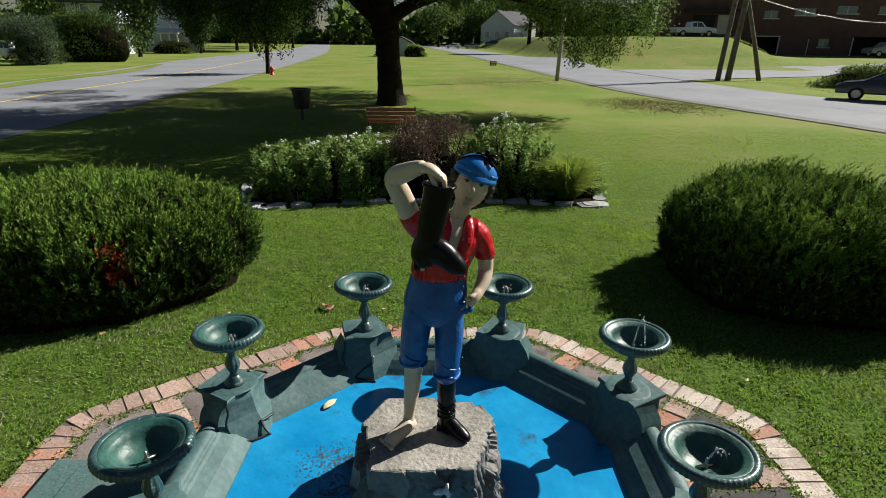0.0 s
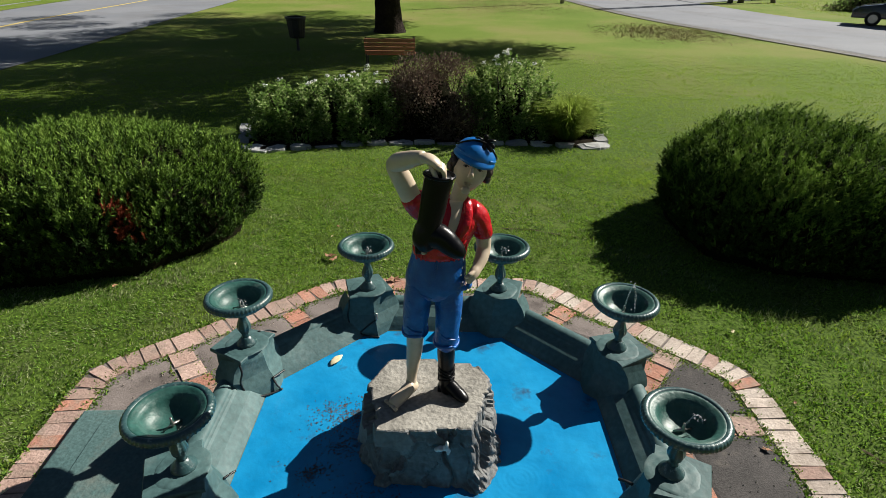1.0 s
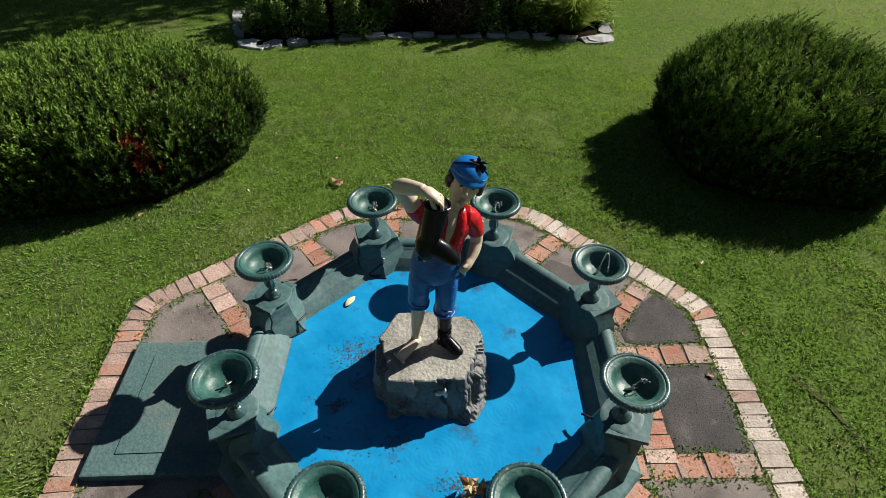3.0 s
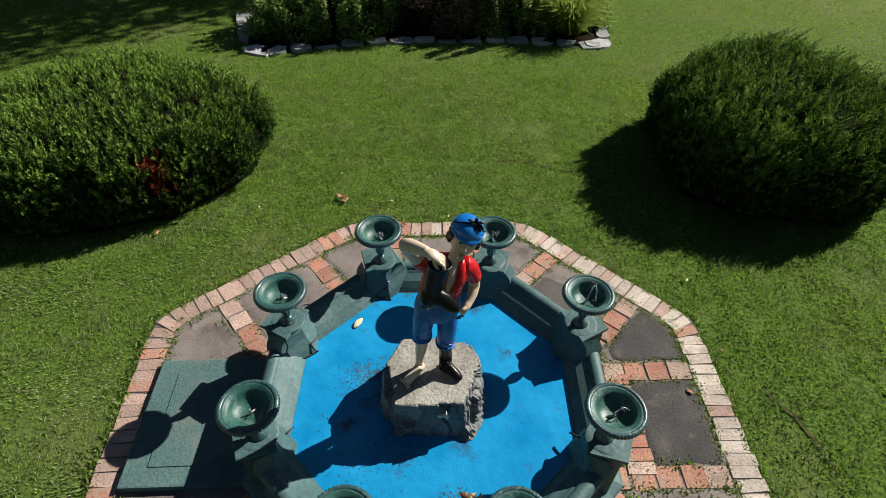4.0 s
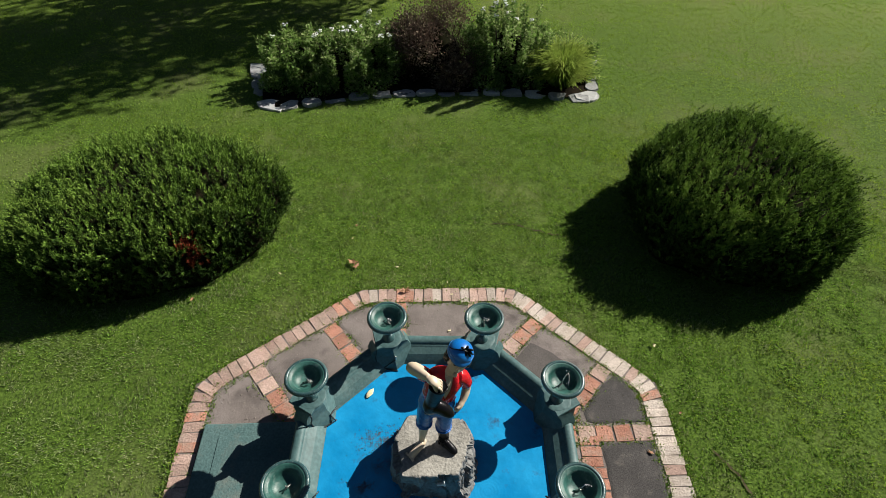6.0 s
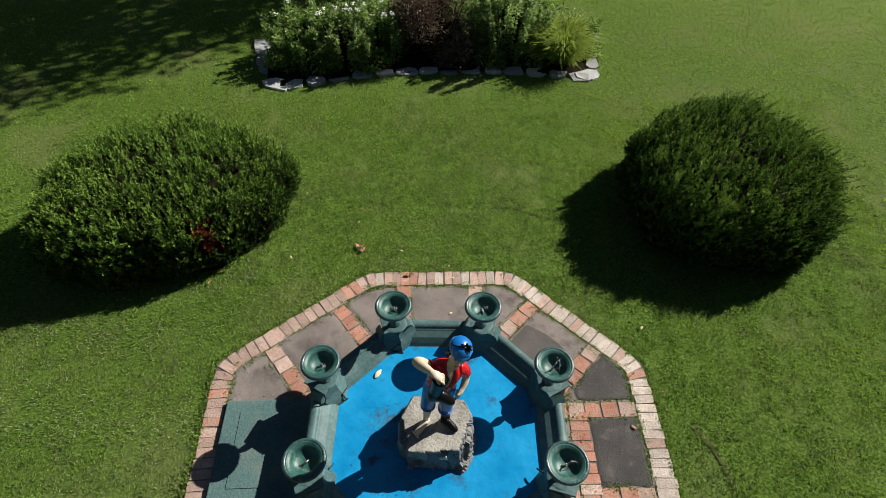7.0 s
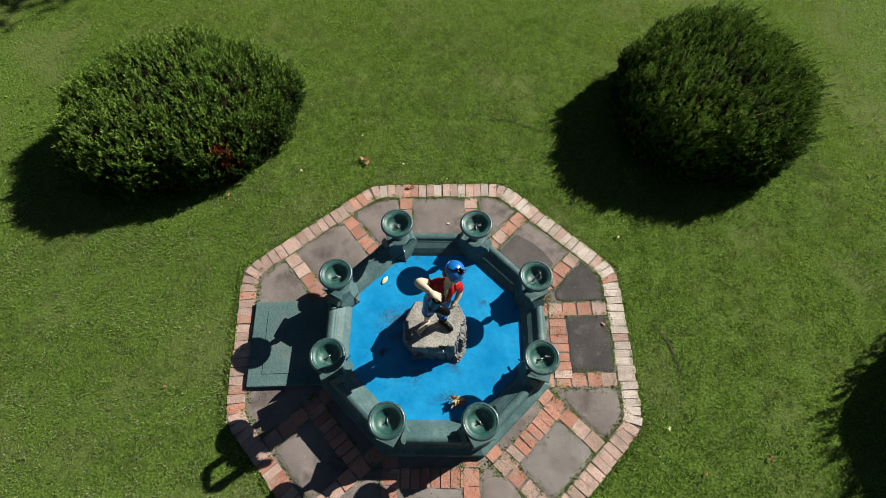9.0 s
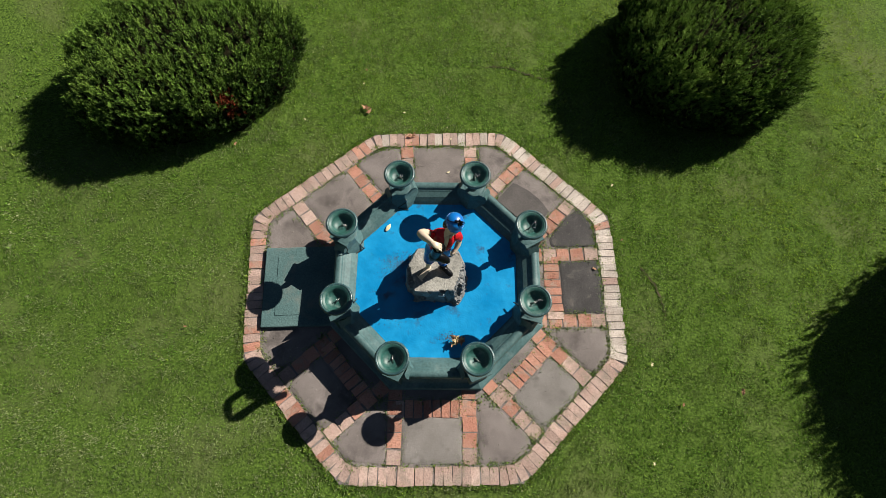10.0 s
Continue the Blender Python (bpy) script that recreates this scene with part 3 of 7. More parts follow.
# ---- fountain basin ----
basin = empty("fountain_basin", FX, FY, 0)
tagged(basin, "octagonal dark green painted fountain basin, blue inside", "fountain")
TAN = math.tan(math.pi / 8)
wall_profile = [(1.285, 0.0), (1.285, 0.085), (1.265, 0.10), (1.22, 0.11), (1.20, 0.135), (1.175, 0.16), (1.165, 0.20), (1.165, 0.37), (1.18, 0.395), (1.20, 0.41),
                (1.208, 0.435), (1.20, 0.462), (1.18, 0.478), (1.15, 0.482), (1.125, 0.474), (1.112, 0.458), (1.108, 0.448), (1.095, 0.447), (1.083, 0.436), (1.025, 0.404), (0.985, 0.362), (0.962, 0.335), (0.93, 0.295), (0.925, 0.24)]
bm = bmesh.new()
prev = None
for a, z in wall_profile:
    row = [bm.verts.new((a, s * a * TAN, z)) for s in (-1, -0.5, 0, 0.5, 1)]
    if prev:
        for i in range(4):
            f = bm.faces.new((prev[i + 1], prev[i], row[i], row[i + 1]))
            f.smooth = a > 1.09
    prev = row
wall0 = part("wall", bm, M_GREENPAINT, basin)
for k in range(1, 8):
    share("wall", wall0.data, basin, pose(0, 0, 0, 0, 0, 45 * k))
bm = bmesh.new()
ring = [bm.verts.new((0.99 / math.cos(math.pi / 8) * math.cos(math.pi / 8 + k * math.pi / 4), 0.99 / math.cos(math.pi / 8) * math.sin(math.pi / 8 + k * math.pi / 4), 0.33)) for k in range(8)]
bm.faces.new(ring)
part("basin_floor", bm, M_BLUE, basin, "wet bright blue painted floor with brown specks")


M_ALGAE = material("waterline_algae", (0.05, 0.075, 0.06), (0.09, 0.115, 0.085), 6, 0.8, bump=0.2, grain=0.3)
bm = bmesh.new()
for k in range(8):
    a0, a1 = math.pi / 8 + k * math.pi / 4, math.pi / 8 + (k + 1) * math.pi / 4
    vs = []
    for r, ang in ((0.957, a0), (0.957, a1), (0.972, a1), (0.972, a0)):
        vs.append(bm.verts.new((r / math.cos(math.pi / 8) * math.cos(ang), r / math.cos(math.pi / 8) * math.sin(ang), 0.3315 if r < .96 else 0.338)))
    bm.faces.new(vs)
part("waterline", bm, M_ALGAE, basin, "greenish dirt line where water meets the wall")


def apron_point(v, u):
    """The saddle-shaped apron below a pier's plate: v from 0 at the plate to 1 at the water, u from -1 to 1 across."""
    k = (0, .15, .4, .7, .9, 1)
    w = np.interp(v, k, (.148, .158, .200, .185, .130, .050)) * u
    r = np.interp(v, k, (1.066, 1.048, 1.030, .985, .972, .966))
    z = np.interp(v, k, (.590, .560, .470, .390, .345, .325))
    return r + abs(w) * 0.414 * min(1, 0.35 + 3 * v), w, z


def plinth_mesh():
    """Corner pier: foot, shaft, a thin trapezoid plate, and an apron that flows over both walls down to the water."""
    bm = bmesh.new()
    box(bm, 1.10, 1.325, -0.135, 0.135, 0.0, 0.10, 0.012)
    box(bm, 1.10, 1.295, -0.108, 0.108, 0.09, 0.586, 0.008)
    low = [bm.verts.new((r, w, 0.583)) for r, w in ((1.076, -.150), (1.322, -.118), (1.322, .118), (1.076, .150))]
    mid = [bm.verts.new((v.co.x, v.co.y, 0.599)) for v in low]
    top = [bm.verts.new((1.2 + (v.co.x - 1.2) * .965, v.co.y * .965, 0.604)) for v in low]
    for a, b in ((low, mid), (mid, top)):
        for i in range(4):
            bm.faces.new((a[i], a[(i + 1) % 4], b[(i + 1) % 4], b[i]))
    bm.faces.new(top)
    bm.faces.new(low[::-1])
    rows = []
    for i in range(13):
        row = []
        for j in range(15):
            r, w, z = apron_point(i / 12, (j - 7) / 7)
            row.append(bm.verts.new((r, w, z)))
        # the lip of the apron, turned back against the wall
        row = [bm.verts.new((row[0].co.x + .13, row[0].co.y, row[0].co.z - .01))] + row + [bm.verts.new((row[-1].co.x + .13, row[-1].co.y, row[-1].co.z - .01))]
        rows.append(row)
    for a, b in zip(rows, rows[1:]):
        for i in range(16):
            f = bm.faces.new((a[i], a[i + 1], b[i + 1], b[i]))
            f.smooth = False
    # rough casting ripples round the urn's foot
    prev = None
    for k, (rad, z) in enumerate(((.050, .614), (.066, .609), (.080, .611), (.096, .606), (.110, .608), (.124, .602))):
        ring = []
        for i in range(40):
            a = 2 * math.pi * i / 40
            q = Vector((math.cos(a) * 2, math.sin(a) * 2, k * .7))
            rr = rad * (1 + 0.10 * noise.noise(q) * k / 5)
            ring.append(bm.verts.new((1.158 + rr * math.cos(a), rr * math.sin(a), max(.602, z + .004 * noise.noise(q * 2.5)))))
        if prev:
            for i in range(40):
                bm.faces.new((prev[i], prev[(i + 1) % 40], ring[(i + 1) % 40], ring[i])).smooth = True
        prev = ring
    bmesh.ops.recalc_face_normals(bm, faces=bm.faces)
    return bm


plinth0 = part("plinth", plinth_mesh(), M_GREENPAINT, basin)
plinth0.matrix_local = pose(0, 0, 0, 0, 0, 22.5)
for k in range(1, 8):
    share("plinth", plinth0.data, basin, pose(0, 0, 0, 0, 0, 22.5 + 45 * k))


# black water hoses and pipe stubs on three piers
def hose(ang, pts, radius, mat=M_BLACK, label="thin black water hose"):
    bm = bmesh.new()
    limb(bm, [(*p, radius, radius) for p in pts], 5, 8)
    part("hose", bm, mat, basin, label, True).matrix_local = pose(0, 0, 0, 0, 0, ang)


for ang in (112.5, 157.5):
    hose(ang, [(1.085, .152, .585), (1.072, .158, .535), (1.085, .168, .465), (1.058, .155, .385), (1.012, .105, .348), (.975, .045, .338), (.950, -.005, .336)], .006)
hose(112.5, [(1.008, -.005, .440), (1.012, .055, .400), (1.020, .120, .345)], .006)
hose(112.5, [(1.022, -.010, .478), (1.014, -.008, .458), (1.008, -.005, .436)], .009, M_METAL, "short metal pipe stub")
hose(157.5, [(.998, .012, .412), (.992, -.030, .408), (.990, -.085, .400)], .007)
hose(157.5, [(.997, .010, .410), (.975, .014, .378), (.950, .006, .338)], .005)
hose(157.5, [(1.170, -.115, .609), (1.150, -.175, .585), (1.142, -.235, .535)], .006)
hose(337.5, [(1.02, .03, .43), (.985, .04, .425), (.955, .05, .415)], .008)
hose(202.5, [(1.02, -.04, .43), (.99, -.06, .425), (.965, -.08, .415)], .006)

# ---- water in the basin ----
M_JET = bpy.data.materials.new("falling_water")
M_JET.use_nodes = True
M_JET.node_tree.nodes["Principled BSDF"].inputs["Transmission Weight"].default_value = 0.75
M_JET.node_tree.nodes["Principled BSDF"].inputs["Base Color"].default_value = (0.95, 0.97, 1, 1)
M_JET.node_tree.nodes["Principled BSDF"].inputs["Roughness"].default_value = 0.12
M_JET.node_tree.nodes["Principled BSDF"].inputs["IOR"].default_value = 1.33
# ---- urns ----
def make_urn():
    urn = empty("fountain_urn", 0, 0, 0)
    tagged(urn, "dark green cast-iron birdbath urn with a beaded rim", "urn", group="urns round the basin")
    bm = lathe([(0.056, 0.0), (0.056, 0.008), (0.046, 0.016), (0.043, 0.024), (0.031, 0.036), (0.024, 0.05)], 28)
    part("foot", bm, M_RIM, urn, "", True)
    bm = lathe([(0.024, 0.046), (0.020, 0.06), (0.022, 0.072), (0.031, 0.09), (0.036, 0.11), (0.034, 0.13), (0.026, 0.155), (0.020, 0.180), (0.023, 0.192), (0.031, 0.198), (0.031, 0.206), (0.023, 0.212), (0.032, 0.232)], 32,
               ripple=lambda k, a: 1 + (0.09 * math.cos(8 * a) if 2 < k < 7 else 0))
    part("stem", bm, M_RIM, urn, "", True)
    bm = lathe([(0.032, 0.226), (0.06, 0.232), (0.10, 0.243), (0.135, 0.262), (0.155, 0.288), (0.158, 0.322), (0.150, 0.327), (0.140, 0.322), (0.124, 0.314), (0.116, 0.308), (0.110, 0.290), (0.098, 0.268), (0.075, 0.249), (0.045, 0.239), (0.02, 0.236)], 44)
    part("bowl", bm, M_BOWL, urn, "green enamelled bowl", True)
    bm = bmesh.new()
    n = 176
    rim_rings = []
    for r, z, amp in ((0.158, 0.292, 0), (0.168, 0.290, .2), (0.178, 0.298, 1), (0.182, 0.310, 1), (0.177, 0.324, .9), (0.168, 0.332, .25), (0.155, 0.331, 0), (0.148, 0.322, 0)):
        rim_rings.append([bm.verts.new(((r + amp * 0.0028 * math.cos(54 * 2 * math.pi * i / n)) * math.cos(2 * math.pi * i / n), (r + amp * 0.0028 * math.cos(54 * 2 * math.pi * i / n)) * math.sin(2 * math.pi * i / n), z)) for i in range(n)])
    for a, b in zip(rim_rings, rim_rings[1:]):
        for i in range(n):
            bm.faces.new((a[i], a[(i + 1) % n], b[(i + 1) % n], b[i]))
    part("rim", bm, M_RIM, urn, "beaded rim with worn highlights", True)
    bm = bmesh.new()
    tube(bm, [(0, 0, 0.240), (0, 0, 0.262), (0, 0, 0.284)], [0.009, 0.006, 0.005], 10)
    tube(bm, [(-0.035, -0.02, 0.243), (0.0, 0.0, 0.250), (0.03, 0.025, 0.244)], [0.005, 0.008, 0.005], 8)
    part("nozzle", bm, M_METAL, urn, "small metal water nozzle")
    return urn


urn0 = make_urn()
URN_R = 1.155
for k in range(8):
    a = radians(22.5 + 45 * k)
    m = pose(FX + URN_R * math.cos(a), FY + URN_R * math.sin(a), 0.612, 0, 0, 45 * k + 20)
    if k == 0:
        urn0.matrix_world = m
    else:
        copy_thing(urn0, m)


def jet(k, height, dx, dy):
    a = radians(22.5 + 45 * k)
    x, y = FX + URN_R * math.cos(a), FY + URN_R * math.sin(a)
    bm = bmesh.new()
    pts = []
    for i in range(13):
        s = i / 12
        pts.append((x + dx * s, y + dy * s, 0.872 + 4 * height * s * (1 - s)))
    jr = random.Random(k)
    tube(bm, pts, [0.0035 + jr.uniform(-.0012, .002) for _ in pts], 7)
    for i in range(7):
        p = pts[jr.randrange(4, 13)]
        bmesh.ops.create_icosphere(bm, subdivisions=1, radius=jr.uniform(.003, .006), matrix=Matrix.Translation((p[0] + jr.uniform(-.02, .02), p[1] + jr.uniform(-.02, .02), p[2] + jr.uniform(-.02, .02))))
    tagged(mesh_object("water_jet", bm, M_JET, True), "thin clear jet of water in an urn", "water", group="water jets")


jet(0, 0.16, 0.05, -0.03)
jet(7, 0.06, 0.09, 0.02)
jet(1, 0.05, 0.03, 0.0)
jet(2, 0.05, 0.02, -0.02)
jet(3, 0.04, 0.03, -0.02)

# ---- rock ----
TOPP = [(-0.27, 2.41), (-0.05, 2.42), (0.18, 2.41), (0.25, 2.26), (0.22, 2.06), (0.15, 1.91), (-0.07, 1.89), (-0.29, 1.905), (-0.345, 2.05), (-0.365, 2.21)]
BOTP = [(-0.40, 2.44), (-0.06, 2.50), (0.24, 2.47), (0.32, 2.28), (0.30, 1.98), (0.21, 1.82), (0.03, 1.815), (-0.32, 1.85), (-0.43, 1.98), (-0.44, 2.24)]


def rock_mesh():
    bm = bmesh.new()
    levels = []
    n = 240
    def outline(pts):
        pts = np.array(pts)
        return np.concatenate([pts[i] + (pts[(i + 1) % len(pts)] - pts[i]) * np.linspace(0, 1, n // len(pts), endpoint=False)[:, None] for i in range(len(pts))])
    tops, bots = outline(TOPP), outline(BOTP)
    for s, grow in [(v, 0.004) for v in np.linspace(0, 0.94, 22)] + [(0.992, 0.004), (1.0, -0.003)]:
        row = []
        for i in range(n):
            p = bots[i] * (1 - s) + tops[i] * s
            d = p - np.array((-0.05, 2.16))
            p = p + d / np.linalg.norm(d) * grow
            z = 0.285 + 0.378 * s
            ang = math.atan2(d[1], d[0])
            flute = smooth01((p[0] - 0.14) / 0.06) * smooth01((2.34 - p[1]) / 0.1)
            q3 = Vector((p[0] * 6 + 0.5 * noise.noise(Vector((p[0] * 5, p[1] * 5, z * 9))), p[1] * 6, z * 7 + 0.6 * noise.noise(Vector((p[0] * 7, p[1] * 7, z * 3)))))
            d3, p3 = noise.voronoi(q3)
            w = 0.034 * noise.cell(p3[0] * 7.3) - 0.020 + noise.noise(Vector((p[0] * 40, p[1] * 40, z * 30))) * 0.005
            w += flute * 0.030 * (abs(math.sin(ang * 17 + z * 12 + 5 * noise.noise(Vector((p[0] * 5, p[1] * 5, z * 8))))) ** 0.5 - 0.75)
            crack = abs(p[0] - 0.06 - 0.03 * math.sin(z * 21)) if p[1] < 2.0 else 1.0
            w -= 0.022 * max(0, 1 - crack / 0.016)
            w *= 1.0 if s < 0.9 else (0.8 if s < 0.97 else 0.6)
            q = p + d / np.linalg.norm(d) * w
            row.append(bm.verts.new((q[0], q[1], z)))
        levels.append(row)
    for a, b in zip(levels, levels[1:]):
        for i in range(n):
            bm.faces.new((a[i], a[(i + 1) % n], b[(i + 1) % n], b[i]))
    # all side faces take the darker, shade-toned copy; the top stays pale
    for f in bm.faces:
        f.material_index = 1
    last = levels[-1]
    for s in (0.97, 0.8, 0.55, 0.3):
        row = []
        for v in levels[-1]:
            p = Vector((-0.06, 2.16)).lerp(v.co.xy, s)
            row.append(bm.verts.new((p.x, p.y, 0.663 + noise.noise(Vector((p.x * 8, p.y * 8, 3))) * 0.008)))
        for i in range(n):
            bm.faces.new((last[i], last[(i + 1) % n], row[(i + 1) % n], row[i]))
        last = row
    bm.faces.new(last)
    return bm


rock = empty("rock_pedestal", 0, 0, 0)
tagged(rock, "rough grey stone block standing in the blue basin", "rock")
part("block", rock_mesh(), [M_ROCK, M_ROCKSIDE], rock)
# chipped white splash on the face of the block, a run of dark metal scale beside it
bm = bmesh.new()
for x, z, w_, h_ in ((0.005, 0.575, .022, .012), (0.028, 0.580, .016, .016), (0.040, 0.560, .010, .022), (-0.012, 0.570, .012, .008), (0.034, 0.605, .008, .012)):
    bmesh.ops.create_icosphere(bm, subdivisions=2, radius=1, matrix=Matrix.Translation((x, 1.878, z)) @ Matrix.Diagonal((w_, .016, h_, 1)))
for v in bm.verts:
    v.co += Vector((noise.noise(v.co * 60), 0, noise.noise(v.co * 60 + Vector((3, 0, 0))))) * 0.006
part("paint_splash", bm, M_LIMEWASH, rock, "white paint splash on the stone", True)

# ---- statue: one mesh ----
SK, SH, TR, CA, BO, HA, FA = range(7)
bm = bmesh.new()
Y = 2.17
# trousers: seat and two slim legs rolled at the knee
limb(bm, [(-0.008, Y, 1.49, .112, .084), (-0.014, Y, 1.43, .120, .092), (-0.024, Y, 1.34, .134, .104), (-0.034, Y, 1.285, .128, .095), (-0.042, Y + .01, 1.25, .080, .060)], 4, 28, TR, (1, 0, 0))
limb(bm, [(-0.088, Y, 1.31, .066, .086), (-0.104, Y - .006, 1.23, .065, .082), (-0.114, Y - .010, 1.15, .061, .074), (-0.120, Y - .010, 1.085, .058, .068), (-0.121, Y - .010, 1.05, .056, .066), (-0.121, Y - .010, 1.035, .050, .058), (-0.121, Y - .01, 1.028, .040, .044)], 4, 22, TR, (1, 0, 0))
limb(bm, [(0.028, Y, 1.31, .066, .086), (0.034, Y - .006, 1.22, .065, .081), (0.034, Y - .012, 1.13, .060, .074), (0.029, Y - .010, 1.04, .056, .068), (0.026, Y - .006, .998, .056, .066), (0.026, Y - .004, .972, .054, .060), (0.026, Y, .962, .042, .045)], 4, 22, TR, (1, 0, 0))
for cx_, z_ in ((-0.121, 1.046), (0.026, .985)):
    tube(bm, [(cx_ + .056 * math.cos(a), Y - .008 + .066 * math.sin(a), z_ + .006 * math.sin(3 * a)) for a in np.linspace(0, 2 * math.pi, 24)], .0085, 8, TR)
# pockets, fly and soft creases
for x0, z0, x1, z1 in ((-0.04, 1.27, -0.13, 1.31), (-0.05, 1.24, -0.15, 1.24), (-0.07, 1.20, -0.155, 1.15), (0.0, 1.27, 0.07, 1.32), (0.0, 1.24, 0.08, 1.22), (0.0, 1.14, 0.07, 1.12), (0.0, 1.06, 0.07, 1.03), (-0.155, 1.10, -0.085, 1.07), (-0.02, 1.46, -0.032, 1.27)):
    xm, zm = (x0 + x1) / 2, (z0 + z1) / 2 - .005
    deep = lambda x, z: Y - (.095 if z > 1.24 else .078) + 3.6 * (x - (-.03 if z > 1.24 else (-.115 if x < -.04 else .03))) ** 2
    limb(bm, [(x0, deep(x0, z0) + .004, z0, .004, .004), (xm, deep(xm, zm), zm, .007, .006), (x1, deep(x1, z1) + .006, z1, .003, .003)], 5, 8, TR)
# bare leg and foot
limb(bm, [(-0.121, Y - .008, 1.06, .040, .044), (-0.124, Y + .004, .95, .040, .047), (-0.134, Y + .005, .84, .033, .038), (-0.142, Y + .005, .755, .025, .029), (-0.145, Y, .71, .027, .033), (-0.142, Y + .005, .680, .024, .03)], 5, 18, SK, (1, 0, 0))
limb(bm, [(-0.128, Y + .012, .690, .022, .024), (-0.148, Y - .02, .706, .030, .034), (-0.182, Y - .065, .694, .033, .026), (-0.212, Y - .100, .683, .036, .018), (-0.230, Y - .122, .677, .030, .012)], 5, 16, SK, (1, 0.9, 0))
for i in range(5):
    bmesh.ops.create_icosphere(bm, subdivisions=2, radius=.010 if i else .012, matrix=Matrix.Translation((-0.213 - .0125 * i, Y - .146 + .0135 * i, .676)))
# booted leg, wrinkled at the ankle
limb(bm, [(0.026, Y, .99, .040, .045), (0.027, Y + .005, .90, .043, .047), (0.028, Y + .006, .82, .039, .042), (0.030, Y + .002, .755, .035, .040), (0.034, Y, .71, .037, .042), (0.036, Y, .672, .034, .040)], 5, 18, BO, (1, 0, 0))
limb(bm, [(0.014, Y + .02, .690, .028, .028), (0.038, Y - .008, .712, .034, .038), (0.072, Y - .038, .702, .034, .033), (0.103, Y - .066, .690, .033, .026), (0.124, Y - .084, .683, .024, .017), (0.134, Y - .092, .680, .010, .008)], 5, 16, BO, (0.6, 0.8, 0))
box(bm, -0.014, 0.044, Y - .012, Y + .036, .660, .682, .006, BO)
for z in (.750, .770, .792, .815):
    tube(bm, [(0.029 + .0385 * math.cos(a), Y + .004 + .0425 * math.sin(a), z + .008 * math.sin(2 * a + z * 40)) for a in np.linspace(0, 2 * math.pi, 20)], .0045, 7, BO)
# shirt
limb(bm, [(-0.010, Y, 1.450, .112, .088), (-0.010, Y, 1.468, .120, .096), (-0.004, Y, 1.51, .118, .096), (0.014, Y + .008, 1.57, .124, .096), (0.030, Y + .018, 1.62, .132, .088), (0.040, Y + .024, 1.655, .118, .072), (0.050, Y + .026, 1.678, .078, .054), (0.056, Y + .026, 1.695, .042, .042)], 4, 30, SH, (1, 0, 0.1))
limb(bm, [(0.115, Y + .025, 1.648, .046, .056), (0.152, Y + .035, 1.615, .048, .056), (0.172, Y + .04, 1.565, .044, .052), (0.180, Y + .042, 1.525, .043, .050), (0.180, Y + .042, 1.517, .030, .036)], 4, 18, SH, (1, 0, 0))
limb(bm, [(-0.05, Y + .02, 1.63, .048, .058), (-0.088, Y + .018, 1.650, .048, .054), (-0.114, Y + .012, 1.682, .049, .052), (-0.126, Y + .004, 1.712, .049, .050), (-0.128, Y + .004, 1.718, .034, .034)], 4, 18, SH, (0, 1, 0))
# bare chest between the open fronts
limb(bm, [(0.030, Y - .086, 1.535, .008, .006), (0.038, Y - .078, 1.575, .024, .014), (0.048, Y - .056, 1.625, .032, .020), (0.056, Y - .016, 1.672, .036, .022), (0.060, Y - .004, 1.70, .030, .020)], 5, 14, SK, (1, 0, 0))
limb(bm, [(0.024, Y - .098, 1.50, .010, .007), (0.006, Y - .090, 1.57, .016, .009), (0.004, Y - .060, 1.63, .022, .012), (0.012, Y - .008, 1.69, .018, .014)], 5, 10, SH, (1, 0, 0))
limb(bm, [(0.026, Y - .099, 1.50, .010, .007), (0.066, Y - .092, 1.57, .020, .010), (0.096, Y - .066, 1.63, .026, .013), (0.104, Y - .008, 1.688, .022, .015), (0.08, Y + .05, 1.70, .02, .02)], 5, 10, SH, (1, 0, 0))
# folds of the shirt, the gathered waist
for i in range(11):
    a = -0.108 + .020 * i
    limb(bm, [(a, Y - .086 + 2.6 * (a + .01) ** 2, 1.452, .005, .004), (a * 1.03 + .004, Y - .093 + 2.4 * (a + .01) ** 2, 1.475, .004, .004), (a * 1.02 + .012, Y - .090 + 2.3 * a * a, 1.51 + .02 * (i % 3), .003, .003)], 4, 8, SH)
for x0, z0, x1, z1 in ((0.06, 1.50, 0.12, 1.56), (0.07, 1.53, 0.13, 1.61), (0.085, 1.56, 0.135, 1.64), (-0.02, 1.50, -0.09, 1.57), (-0.01, 1.53, -0.08, 1.63)):
    limb(bm, [(x0, Y - .088 + 3 * x0 * x0, z0, .004, .004), ((x0 + x1) / 2, Y - .094 + 3.4 * ((x0 + x1) / 2) ** 2, (z0 + z1) / 2, .007, .007), (x1, Y - .07 + 3 * x1 * x1, z1, .003, .003)], 4, 8, SH)
# neck, head (tilted towards the boot), face
limb(bm, [(0.058, Y + .018, 1.645, .044, .043), (0.072, Y + .020, 1.72, .036, .037), (0.098, Y + .035, 1.79, .040, .042)], 4, 16, SK, (1, 0, 0))
head_m = Matrix.Translation((0.113, Y + .040, 1.818)) @ Euler((radians(-14), radians(17), radians(-2))).to_matrix().to_4x4()


def ball(m, sx, sy, sz, mat, sub=3):
    vs = bmesh.ops.create_icosphere(bm, subdivisions=sub, radius=1.0, matrix=m @ Matrix.Diagonal((sx, sy, sz, 1)))["verts"]
    for f in {f for v in vs for f in v.link_faces}:
        f.material_index, f.smooth = mat, True
    return vs


